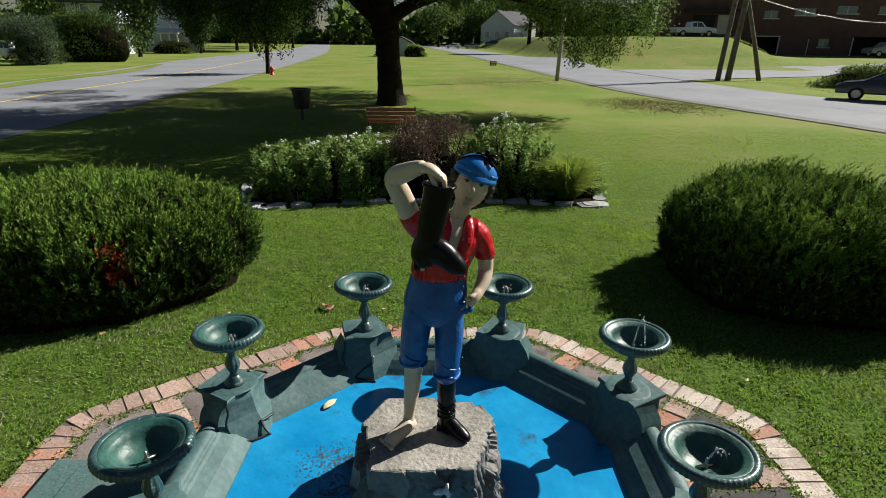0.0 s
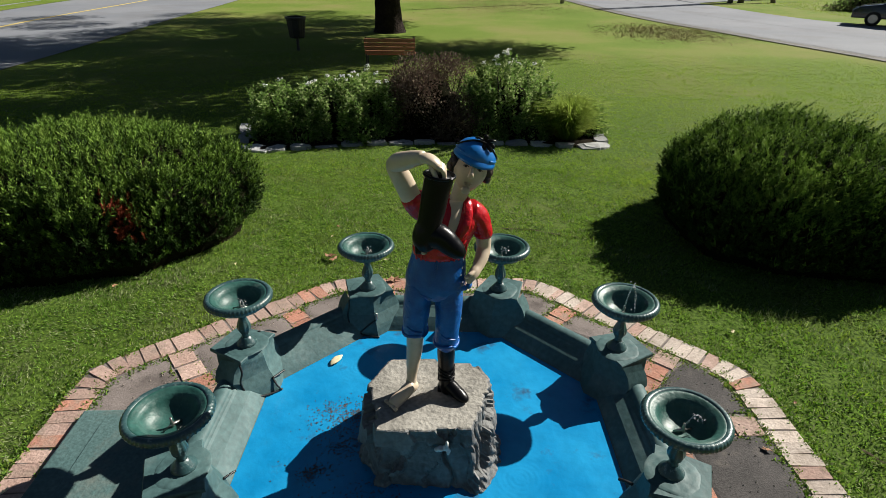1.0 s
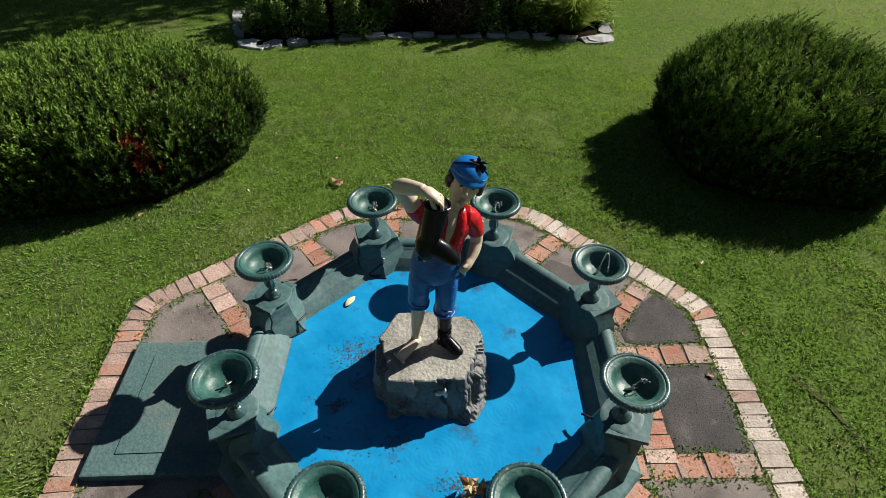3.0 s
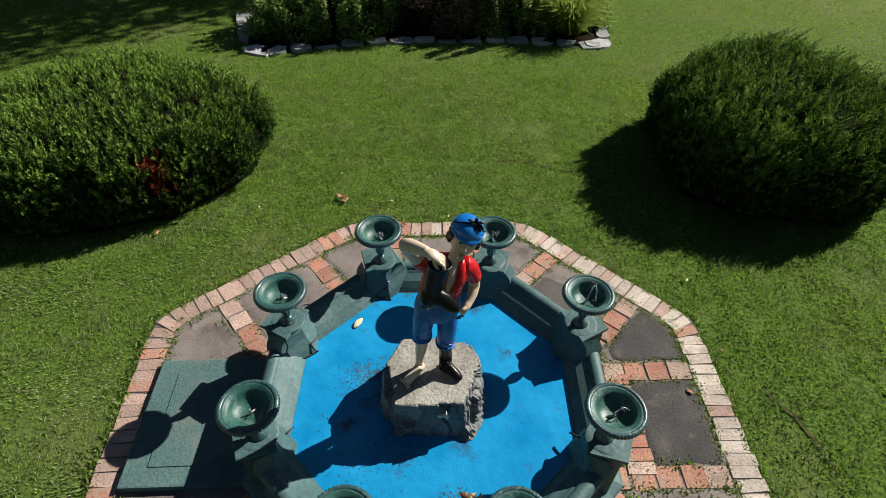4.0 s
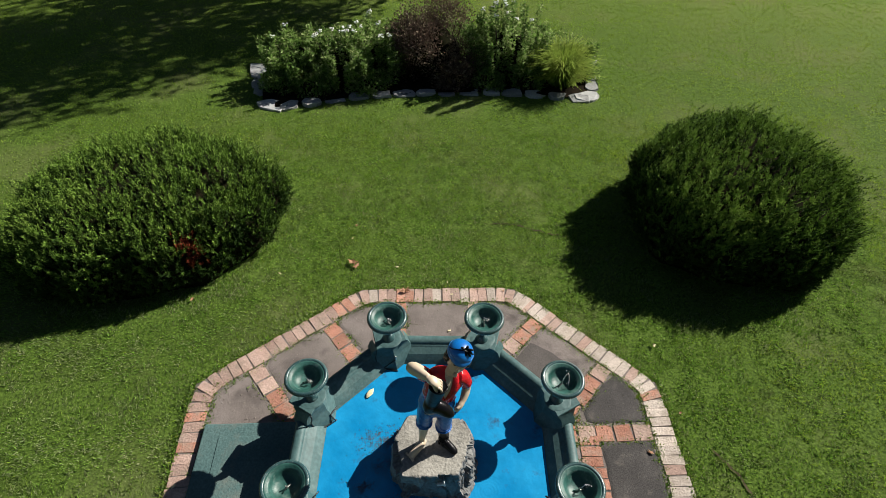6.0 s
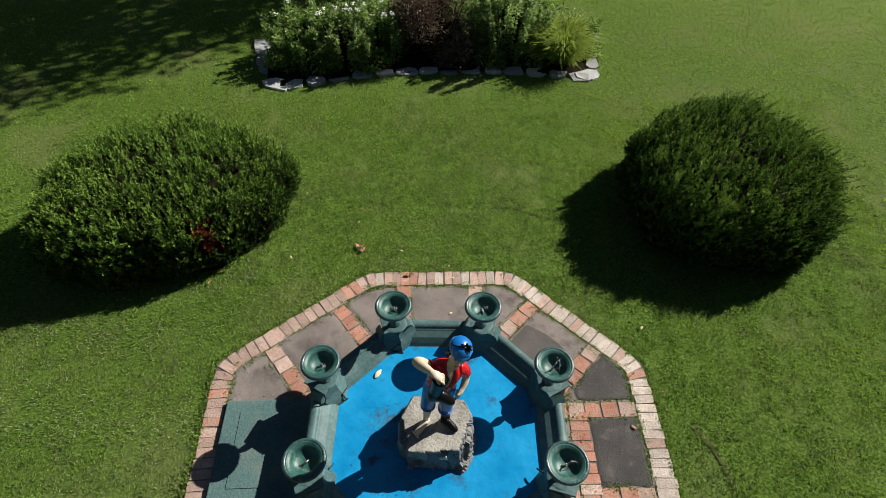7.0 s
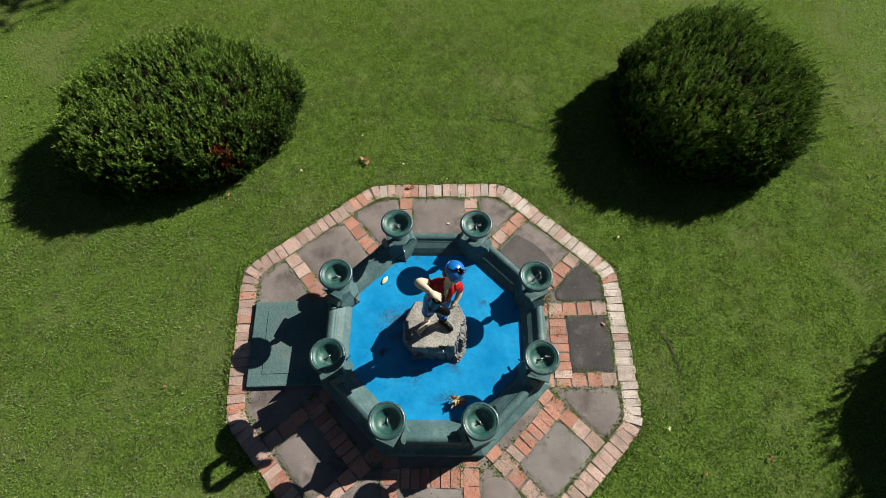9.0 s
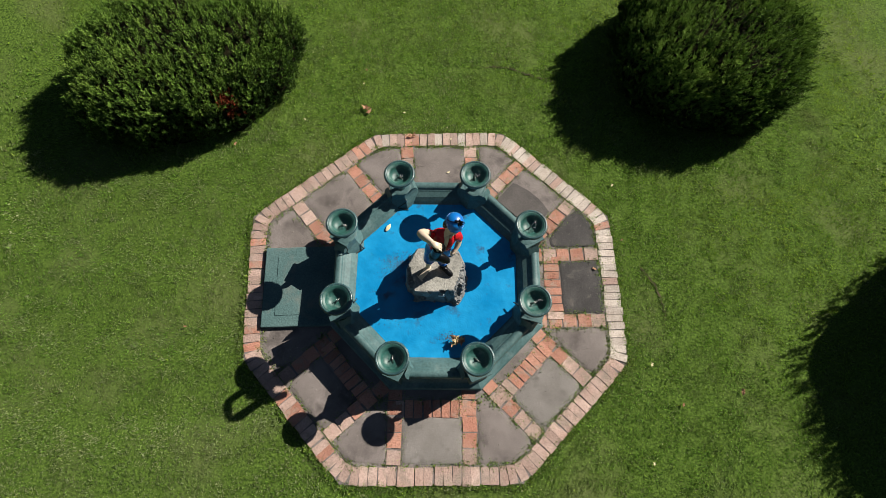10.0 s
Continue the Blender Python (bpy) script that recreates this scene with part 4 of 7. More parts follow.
T = Matrix.Translation
head = ball(head_m, .074, .085, .092, SK, 4)
for v in head:                                  # narrow towards the chin, flatten the face
    q = head_m.inverted() @ v.co
    if q.z < 0:
        q.x *= 1 + q.z * 3.2
        q.y = q.y * (1 + q.z * 1.2) - 0.010 * max(0, -q.z / .09)
    v.co = head_m @ q
limb(bm, [tuple(head_m @ Vector((0, -.078, .025))) + (.007, .007), tuple(head_m @ Vector((0, -.088, .002))) + (.010, .010), tuple(head_m @ Vector((0, -.092, -.014))) + (.013, .012), tuple(head_m @ Vector((0, -.078, -.022))) + (.010, .006)], 4, 10, SK)
ball(head_m @ T((0, -.072, -.047)), .018, .011, .0045, FA)
ball(head_m @ T((0, -.071, -.0535)), .014, .011, .0048, FA)
ball(head_m @ T((0, -.066, -.078)), .019, .017, .015, SK)
for s in (-1, 1):
    ball(head_m @ T((s * .029, -.0755, .016)), .011, .005, .0040, FA, 2)
    ball(head_m @ T((s * .029, -.0790, .016)), .0060, .003, .0040, HA, 2)
    limb(bm, [tuple(head_m @ Vector((s * .017, -.081, .018))) + (.0012, .0012), tuple(head_m @ Vector((s * .029, -.081, .0215))) + (.0022, .0020), tuple(head_m @ Vector((s * .042, -.073, .017))) + (.0012, .0012)], 4, 6, HA)
    limb(bm, [tuple(head_m @ Vector((s * .014, -.083, .030))) + (.002, .002), tuple(head_m @ Vector((s * .032, -.080, .036))) + (.003, .003), tuple(head_m @ Vector((s * .050, -.066, .030))) + (.0015, .0015)], 4, 6, FA)
    ball(head_m @ T((s * .074, .008, -.004)), .010, .018, .026, SK, 2)
# hair tufts below the cap
hair_r = random.Random(9)
for i in range(34):
    a = math.pi * (-0.12 + 1.24 * i / 33)
    c = head_m @ Vector((.076 * math.cos(a), .072 * math.sin(a) + .004, hair_r.uniform(-.012, .038)))
    ball(T(c), hair_r.uniform(.016, .024), hair_r.uniform(.016, .024), hair_r.uniform(.020, .032), HA, 2)
for i in (0, 1, 5, 6):
    c = head_m @ Vector((-.060 + .020 * i, -.062 + abs(i - 3) * .008, .044))
    ball(T(c), .014, .009, .012, HA, 2)
# cap with a brim and a bow
cap_m = head_m @ T((0.003, .014, .060)) @ Euler((radians(6), radians(4), 0)).to_matrix().to_4x4()
crown = ball(cap_m, .089, .095, .077, CA, 4)
for v in crown:
    q = cap_m.inverted() @ v.co
    if q.z < -.012:
        q.z = -.012 + (q.z + .012) * .15
    v.co = cap_m @ q
rings = []
for r, z in ((.086, .006), (.0915, -.004), (.0925, -.014), (.088, -.018), (.080, -.010)):
    rings.append([bm.verts.new(cap_m @ Vector((r * math.cos(a), r * 1.06 * math.sin(a) - (.012 * max(0, -math.sin(a)) ** 2 if r > .088 else 0), z - (.012 * max(0, -math.sin(a)) ** 2 if r > .088 else 0)))) for a in np.linspace(0, 2 * math.pi, 36, endpoint=False)])
for a, b in zip(rings, rings[1:]):
    for i in range(36):
        f = bm.faces.new((a[i], b[i], b[(i + 1) % 36], a[(i + 1) % 36]))
        f.material_index, f.smooth = CA, True
tube(bm, [cap_m @ Vector((.0905 * math.sin(a) * math.cos(.25), -.0975 * math.cos(a) * .55, .078 * (.30 + .64 * math.cos(a) ** 2))) for a in np.linspace(-1.5, 1.5, 22)], .0042, 6, BO)
bow = cap_m @ Vector((.012, -.036, .077))
for dx, dy, dz in ((.042, -.008, .002), (-.040, .002, .014), (.022, -.036, -.034), (-.012, -.040, -.036), (.036, -.026, -.022), (.004, .010, .022)):
    limb(bm, [(*bow, .006, .005), (bow.x + dx * .6, bow.y + dy * .6 - .006, bow.z + dz * .6 + .006, .010, .005), (bow.x + dx, bow.y + dy, bow.z + dz, .005, .004)], 4, 8, BO)
ball(T(bow), .009, .009, .009, BO, 2)
tube(bm, [cap_m @ Vector((.0875 * math.cos(a), .0945 * math.sin(a), .012)) for a in np.linspace(-.9, math.pi + .9, 24)], .004, 6, CA)
# raised arm: short upper arm up to the elbow, forearm level to the hand that holds the boot
limb(bm, [(-0.118, Y + .012, 1.675, .042, .044), (-0.142, Y - .004, 1.74, .043, .044), (-0.166, Y - .026, 1.805, .042, .043), (-0.186, Y - .050, 1.856, .038, .039), (-0.190, Y - .062, 1.876, .033, .035), (-0.170, Y - .084, 1.892, .037, .039), (-0.142, Y - .112, 1.908, .035, .037), (-0.105, Y - .150, 1.930, .029, .031), (-0.072, Y - .180, 1.944, .022, .025)], 5, 20, SK)
limb(bm, [(-0.080, Y - .174, 1.942, .021, .019), (-0.050, Y - .196, 1.944, .034, .019), (-0.024, Y - .204, 1.930, .036, .018), (-0.008, Y - .206, 1.908, .030, .014)], 5, 14, SK, (0, 1, 0))
for i in range(4):
    y0 = Y - .236 + .019 * i
    limb(bm, [(-0.018, y0, 1.926, .010, .010), (0.004, y0 - .001, 1.908, .0095, .0095), (0.006, y0 + .001, 1.868, .008, .008)], 4, 8, SK)
limb(bm, [(-0.045, Y - .205, 1.930, .011, .011), (-0.030, Y - .235, 1.900, .010, .010), (-0.016, Y - .236, 1.870, .008, .008)], 4, 8, SK)
# other arm, hand in the pocket
limb(bm, [(0.178, Y + .042, 1.56, .036, .040), (0.184, Y + .050, 1.50, .034, .037), (0.186, Y + .046, 1.455, .032, .035), (0.176, Y + .012, 1.420, .030, .032), (0.156, Y - .028, 1.392, .024, .027), (0.138, Y - .055, 1.376, .023, .028), (0.112, Y - .070, 1.345, .018, .028)], 5, 18, SK)
limb(bm, [(0.146, Y - .058, 1.392, .012, .012), (0.120, Y - .084, 1.386, .011, .011), (0.100, Y - .090, 1.376, .008, .008)], 4, 8, SK)
limb(bm, [(0.122, Y - .01, 1.322, .012, .018), (0.120, Y - .076, 1.330, .012, .014), (0.082, Y - .094, 1.320, .007, .009)], 5, 10, TR)
# boot in the hand, hanging, sole cracked
limb(bm, [(-0.012, Y - .205, 1.885, .056, .050), (-0.016, Y - .203, 1.86, .055, .049), (-0.028, Y - .200, 1.80, .052, .048), (-0.040, Y - .197, 1.73, .050, .047), (-0.050, Y - .196, 1.685, .047, .046), (-0.056, Y - .195, 1.655, .054, .050), (-0.064, Y - .195, 1.61, .053, .048), (-0.054, Y - .195, 1.578, .036, .040)], 5, 22, BO, (1, 0, 0))
limb(bm, [(-0.082, Y - .192, 1.618, .046, .042), (-0.038, Y - .200, 1.636, .056, .047), (0.004, Y - .206, 1.622, .050, .045), (0.036, Y - .213, 1.596, .043, .043), (0.066, Y - .217, 1.572, .034, .038), (0.086, Y - .218, 1.558, .018, .024)], 5, 16, BO, (0, 0.1, 1))
tube(bm, [(-0.012 + .057 * math.cos(a), Y - .205 + .051 * math.sin(a), 1.886 - .006 * math.cos(a)) for a in np.linspace(0, 2 * math.pi, 28)], .006, 7, BO)
box(bm, -0.106, -0.058, Y - .226, Y - .164, 1.560, 1.600, .008, BO)
ball(T((-0.072, Y - .226, 1.568)), .009, .005, .008, SK, 2)
statue_me = [M_SKIN, M_SHIRT, M_TROUSER, M_CAP, M_BOOT, M_HAIR, M_FACE]
statue = mesh_object("statue", bm, statue_me)
for p in statue.data.polygons:
    p.use_smooth = True
tagged(statue, "painted statue in blue cap, red shirt, blue trousers, holding boot", "statue")

# drip from the held boot
bm = bmesh.new()
dr = random.Random(2)
for i in range(11):
    bmesh.ops.create_icosphere(bm, subdivisions=1, radius=dr.uniform(.0012, .0030), matrix=Matrix.Translation((0.082 + dr.uniform(-.005, .005), Y - .217 + dr.uniform(-.004, .004), 1.54 - .034 * i - dr.uniform(0, .015))) @ Matrix.Diagonal((1, 1, dr.uniform(1.2, 2.2), 1)))
tagged(mesh_object("water_drip", bm, M_JET, True), "string of clear drops falling from the boot", "water", kind="stuff")

# ---- clipped yew hedges ----
def yew(name, cx, cy, rx, ry, turn, h, count, label, dead=None, lean=(0, 0), fresh=None, plumes=0, power=2.7):
    """A clipped mound: near-black core for the inner shade, thousands of short shoots, each of several needles."""
    base_z = ground_z(cx, cy)
    thing = empty(name, cx, cy, base_z)
    tagged(thing, label, "hedge")

    def surface(a, e):
        """a: angle in plan, e: -0.25..1 from foot to crown."""
        ce, se = np.cos(e), np.sin(e)
        r = (np.abs(ce) ** power + np.abs(se) ** power) ** (-1 / power)
        lump = 1 + 0.035 * np.sin(3 * a + cx) + 0.03 * np.sin(5 * a + 1.3) + 0.025 * np.sin(9 * a + 4 * e) + 0.02 * np.sin(14 * a - 7 * e)
        under = np.where(e < 0.4, 1 - 0.16 * (0.4 - e), 1.0)
        x, y, z = rx * r * ce * np.cos(a) * lump * under, ry * r * ce * np.sin(a) * lump * under, h * r * se * (0.97 + 0.5 * (lump - 1))
        c, s = math.cos(radians(turn)), math.sin(radians(turn))
        return np.stack([x * c - y * s, x * s + y * c, z], -1)
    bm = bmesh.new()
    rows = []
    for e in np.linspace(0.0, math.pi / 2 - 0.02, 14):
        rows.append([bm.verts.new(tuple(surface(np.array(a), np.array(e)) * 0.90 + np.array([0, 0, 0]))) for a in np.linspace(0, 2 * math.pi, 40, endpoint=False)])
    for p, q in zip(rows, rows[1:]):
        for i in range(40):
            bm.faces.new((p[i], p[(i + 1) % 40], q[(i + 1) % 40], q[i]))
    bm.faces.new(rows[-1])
    part("twig_core", bm, M_CORE, thing, "solid near-black core for the inner shade", True)
    a = rng.uniform(0, 2 * math.pi, count)
    e = np.arcsin(np.clip(rng.uniform(0.0, 1.0, count), 0, 0.9999)) * 0.98 + 0.01
    e = np.where(rng.random(count) < 0.36, rng.uniform(0.22, 0.85, count), np.maximum(e, 0.12))
    e = np.where((e < 0.45) & (rng.random(count) < 0.28), rng.uniform(0.55, 1.2, count), e)
    p = surface(a, e)
    eps = 1e-3
    nrm = unit(np.cross(surface(a + eps, e) - p, surface(a, e + eps) - p))
    nrm *= np.sign((nrm * p).sum(1, keepdims=True) + 1e-9)
    # upright feathery shoots, tufted in sprays, each with needles all round
    tuft = np.sin(a * 23 + 3 * np.sin(e * 9)) * np.sin(e * 19 + 2 * np.sin(a * 11))
    d = unit(nrm * rng.uniform(0.25, 0.75, (count, 1)) + np.array([lean[0], lean[1], 0.95]) + rng.normal(size=(count, 3)) * 0.20)
    long = rng.uniform(0.09, 0.17, count) * (1 + 0.25 * tuft) * np.where(nrm[:, 2] > 0.4, 1.1, 0.75)
    start = p * (0.875 + 0.075 * rng.random((count, 1)) + 0.022 * tuft[:, None])
    per = 16
    s = np.tile(np.linspace(0.10, 1.0, per), (count, 1))
    bow_ = (np.array([lean[0], lean[1], -0.15]) * 0.6 + rng.normal(size=(count, 3)) * 0.10)
    b = (start[:, None] + d[:, None] * (long[:, None] * s)[..., None] + bow_[:, None] * (long[:, None] * s ** 2)[..., None]).reshape(-1, 3)
    dd = np.repeat(d, per, 0)
    ax = unit(dd * 0.95 + cross_side(dd) * rng.uniform(0.45, 1.05, (count * per, 1)))
    # young mixes random growth with painted sun: up-facing high shoots bright, steep ones dark
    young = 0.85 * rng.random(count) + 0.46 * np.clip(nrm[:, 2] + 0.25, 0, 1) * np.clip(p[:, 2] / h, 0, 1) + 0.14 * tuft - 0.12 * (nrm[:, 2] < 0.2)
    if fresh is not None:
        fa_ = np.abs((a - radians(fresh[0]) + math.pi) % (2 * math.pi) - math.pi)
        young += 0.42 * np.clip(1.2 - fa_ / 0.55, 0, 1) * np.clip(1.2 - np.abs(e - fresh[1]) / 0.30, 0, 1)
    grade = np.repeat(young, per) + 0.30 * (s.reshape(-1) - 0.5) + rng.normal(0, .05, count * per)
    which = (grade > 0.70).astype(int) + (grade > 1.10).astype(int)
    if dead is not None:
        da = np.abs((a - radians(dead) + math.pi) % (2 * math.pi) - math.pi)
        spot = (da < 0.045 + 0.05 * rng.random(count)) & (p[:, 2] > 0.36) & (p[:, 2] < 0.70 + 0.1 * rng.random(count)) & (rng.random(count) < 0.85)
        which[np.repeat(spot, per)] = 3
    taper = (1.1 - 0.45 * s).reshape(-1)
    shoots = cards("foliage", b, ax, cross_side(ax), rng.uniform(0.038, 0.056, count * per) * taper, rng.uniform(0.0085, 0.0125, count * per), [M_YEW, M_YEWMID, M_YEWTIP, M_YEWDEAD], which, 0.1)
    shoots.parent = thing
    tagged(shoots, "dense green needle shoots", kind="stuff")
    # long soft leaders that the shears have missed, all leaning one way
    top = np.flatnonzero((nrm[:, 2] > 0.30) & (p[:, 2] > 0.5 * h))[:plumes]
    if len(top):
        k = 30
        s = np.tile(np.linspace(0.0, 1.0, k), (len(top), 1))
        ln = rng.uniform(0.11, 0.29, (len(top), 1))
        d0 = unit(nrm[top] * 0.35 + np.array([0.30, 0, 0.9]) + rng.normal(size=(len(top), 3)) * 0.14)
        c = p[top][:, None] * 0.97 + d0[:, None] * (ln * s)[..., None] + np.array([0.38, -0.05, -0.12]) * (ln * s ** 2)[..., None]
        dd = np.repeat(unit(d0 + np.array([0.35, 0, -0.05])), k, 0)
        ax = unit(dd * 0.9 + cross_side(dd) * rng.uniform(0.4, 0.8, (len(dd), 1)))
        taper = (1.15 - 0.6 * s).reshape(-1)
        ob = cards("leader_foliage", c.reshape(-1, 3), ax, cross_side(ax), rng.uniform(0.040, 0.058, len(dd)) * taper, rng.uniform(0.008, 0.012, len(dd)), [M_YEW, M_YEWMID], (rng.random(len(dd)) < 0.5).astype(int), 0.1)
        ob.parent = thing
        tagged(ob, "long leaning leader shoots", kind="stuff")
    return thing


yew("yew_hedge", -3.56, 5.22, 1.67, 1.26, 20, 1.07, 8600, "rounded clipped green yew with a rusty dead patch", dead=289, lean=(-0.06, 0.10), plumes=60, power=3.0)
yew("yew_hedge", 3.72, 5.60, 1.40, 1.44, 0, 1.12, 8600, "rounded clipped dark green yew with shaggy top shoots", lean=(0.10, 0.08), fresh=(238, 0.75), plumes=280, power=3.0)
# out of view, its kind unknown; added to cast the shade at the lawn's corner
yew("yew_hedge", 7.10, 1.66, 1.6, 1.6, 0, 1.95, 2600, "unseen clipped-yew mound added to shade the lawn")

# ---- flower bed ----
BED_FRONT = [(-2.95, 8.38), (-2.45, 8.52), (-1.6, 8.78), (-0.5, 8.95), (0.6, 9.0), (1.6, 8.94), (2.45, 8.80)]
BED_RIGHT = [(2.62, 8.88), (2.66, 9.4), (2.78, 10.0), (2.88, 10.6)]
BED_LEFT = [(-3.05, 8.5), (-3.2, 9.1), (-3.4, 9.75)]
BED_BACK = [(2.6, 10.9), (0.0, 11.2), (-2.4, 10.8), (-3.4, 10.0)]
M_MULCH = material("dark_mulch", (0.010, 0.008, 0.005), (0.02, 0.015, 0.009), 4, 1.0, spec=0.03, bump=0.8, bump_scale=40, grain=0.4)
bm = bmesh.new()
vs = [bm.verts.new((x, y, ground_z(x, y) + 0.03)) for x, y in BED_FRONT + BED_RIGHT[1:] + BED_BACK + BED_LEFT[::-1][1:]]
bm.faces.new(vs)
bmesh.ops.triangulate(bm, faces=bm.faces)
bed = tagged(mesh_object("planting_bed", bm, M_MULCH), "dark mulched flower bed in the lawn", "flower bed", kind="structure")


def flat_stone(cx, cy, ln, wd, th, ang, seed):
    r = random.Random(seed)
    bm = bmesh.new()
    n = 9
    top, bot = [], []
    for i in range(n):
        a = 2 * math.pi * i / n
        k = (abs(math.cos(a)) ** 4 + abs(math.sin(a)) ** 4) ** (-1 / 4) * r.uniform(0.74, 1.08)
        x, y = ln / 2 * k * math.cos(a), wd / 2 * k * math.sin(a)
        bot.append(bm.verts.new((x, y, -0.06)))
        top.append(bm.verts.new((x * 0.95, y * 0.95, th + r.uniform(-.012, .012))))
    for i in range(n):
        bm.faces.new((bot[i], bot[(i + 1) % n], top[(i + 1) % n], top[i]))
    bm.faces.new(top)
    ob = mesh_object("edging_stone", bm, M_STONE)
    ob.matrix_world = pose(cx, cy, ground_z(cx, cy), r.uniform(-5, 5), r.uniform(-5, 5), math.degrees(ang))
    tagged(ob, "flat grey natural stone edging the flower bed", "stone", group="stones edging the flower bed")


flat_stone(-2.88, 8.50, 0.56, 0.34, 0.035, radians(-24), 3)
flat_stone(-3.30, 9.25, 0.30, 0.46, 0.015, radians(12), 8)
flat_stone(2.52, 8.88, 0.46, 0.36, 0.035, radians(8), 5)
stone_r = random.Random(21)
for line, step in ((BED_FRONT, 0.37), (BED_RIGHT, 0.36), (BED_LEFT, 0.62)):
    path = smooth_path(line, 30)
    acc, last, seed = 0, path[0], 0
    for p, q in zip(path, path[1:]):
        acc += float(np.linalg.norm(q - p))
        if acc > step:
            acc = 0
            d = q - p
            flat_stone(q[0], q[1], step * stone_r.uniform(0.92, 1.12), stone_r.uniform(0.20, 0.30) + (0.14 if line is BED_LEFT else 0), stone_r.uniform(0.025, 0.055), math.atan2(d[1], d[0]), stone_r.random())


def clump_leaves(n, h, rx, ry, lobes=22):
    """Points for leaves in an uneven mound that is leafy down to the ground: many overlapping lobes."""
    a = rng.uniform(0, 2 * math.pi, lobes)
    rad = np.sqrt(rng.random(lobes)) * 0.72
    z = rng.uniform(0.05, 0.80, lobes)
    c = np.stack([rx * rad * np.cos(a) * (1.15 - 0.55 * z), ry * rad * np.sin(a) * (1.15 - 0.55 * z), h * z], -1)
    pick = rng.integers(0, lobes, n)
    u = unit(rng.normal(size=(n, 3)))
    size = rng.uniform(0.32, 0.52, lobes)[pick][:, None] * np.array([rx, ry, h * 0.55])
    p = c[pick] + u * size * rng.uniform(0.5, 1.08, (n, 1))
    p[:, 2] = np.abs(p[:, 2])
    return p, u


def stem_leaves(n, h, rx, ry, stems=70):
    """Leaves set along many upright, slightly leaning stems."""
    a, rad = rng.uniform(0, 2 * math.pi, stems), np.sqrt(rng.random(stems)) * 0.85
    foot = np.stack([rx * rad * np.cos(a), ry * rad * np.sin(a), 0 * a], -1)
    tip = foot * rng.uniform(1.05, 1.35, (stems, 1)) + rng.normal(0, .05, (stems, 3)) * np.array([1, 1, 0])
    tip[:, 2] = h * rng.uniform(0.62, 1.06, stems) * (1.0 - 0.30 * rad ** 2)
    pick, v = rng.integers(0, stems, n), rng.random(n) ** 0.75
    p = foot[pick] + (tip - foot)[pick] * v[:, None]
    u = unit(np.stack([rng.normal(size=n), rng.normal(size=n), 0.25 + 0.5 * rng.random(n)], -1))
    return p + u * 0.012, u, tip


def shrub(name, cx, cy, rx, ry, h, n, leaf, mats, label, category="shrub", split=0.3, flowers=0, flower_mat=None, core=0.5, upright=False):
    z = ground_z(cx, cy)
    thing = empty(name, cx, cy, z)
    tagged(thing, label, category)
    # a dark solid core paints the shade inside the plant
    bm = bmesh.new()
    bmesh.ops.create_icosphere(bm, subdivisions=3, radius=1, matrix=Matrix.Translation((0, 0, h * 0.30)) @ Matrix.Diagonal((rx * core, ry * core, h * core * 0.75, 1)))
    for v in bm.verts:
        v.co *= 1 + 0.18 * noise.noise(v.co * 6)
    part("twig_core", bm, M_CORE, thing, "near-black solid core for inner shade", True)
    bm = bmesh.new()
    sr = random.Random(name + str(cx))
    for i in range(7):
        a = sr.uniform(0, 6.28)
        limb(bm, [(0.05 * math.cos(a), 0.05 * math.sin(a), -0.02, .012, .012), (rx * .4 * math.cos(a), ry * .4 * math.sin(a), h * .4, .008, .008), (rx * .6 * math.cos(a), ry * .6 * math.sin(a), h * .8, .004, .004)], 3, 6)
    part("stem", bm, M_BARK, thing)
    tips = None
    if upright:
        p, u, tips = stem_leaves(n, h, rx, ry)
        ax = unit(u + rng.normal(size=(n, 3)) * 0.25)
    else:
        p, u = clump_leaves(n, h, rx, ry)
        ax = unit(u * 0.8 + np.array([0, 0, 0.55]) + rng.normal(size=(n, 3)) * 0.5)
    which = (rng.random(n) < split).astype(int) if len(mats) > 1 else None
    lv = cards("foliage", p, ax, cross_side(ax), rng.uniform(0.7, 1.3, n) * leaf, rng.uniform(0.35, 0.55, n) * leaf, mats, which, 0.15)
    lv.parent = thing
    tagged(lv, kind="stuff")
    if flowers:
        if tips is None:
            tips = clump_leaves(flowers * 6, h, rx, ry)[0]
        keep = np.argsort(-(tips[:, 2] + 0.25 * rng.random(len(tips))))[:flowers]
        for q, d in zip(tips[keep], np.tile((0, 0, 0.3), (flowers, 1))):
            bm = bmesh.new()
            for i in range(9):
                o = Vector((sr.uniform(-.035, .035), sr.uniform(-.035, .035), sr.uniform(-.01, .035)))
                bmesh.ops.create_icosphere(bm, subdivisions=1, radius=sr.uniform(.012, .02), matrix=Matrix.Translation(Vector(q) + Vector(d) * 0.05 + o) @ Matrix.Diagonal((1, 1, .6, 1)))
            part("flower_head", bm, flower_mat, thing, "white flower cluster", True)
    return thing


M_GREENLEAF = material("shrub_leaves", (0.108, 0.192, 0.042), (0.185, 0.285, 0.072), 2.5, 0.7, bump=0, grain=0.25, island=0.5, translucent=0.5, spec=0.15)
M_PALELEAF = material("pale_shrub_leaves", (0.27, 0.35, 0.13), (0.38, 0.45, 0.20), 2.5, 0.7, bump=0, grain=0.2, island=0.3, translucent=0.5, spec=0.15)
M_BURGUNDY = material("burgundy_leaves", (0.090, 0.060, 0.048), (0.140, 0.098, 0.075), 3, 0.8, bump=0, grain=0.3, island=0.3, translucent=0.3, spec=0.05)
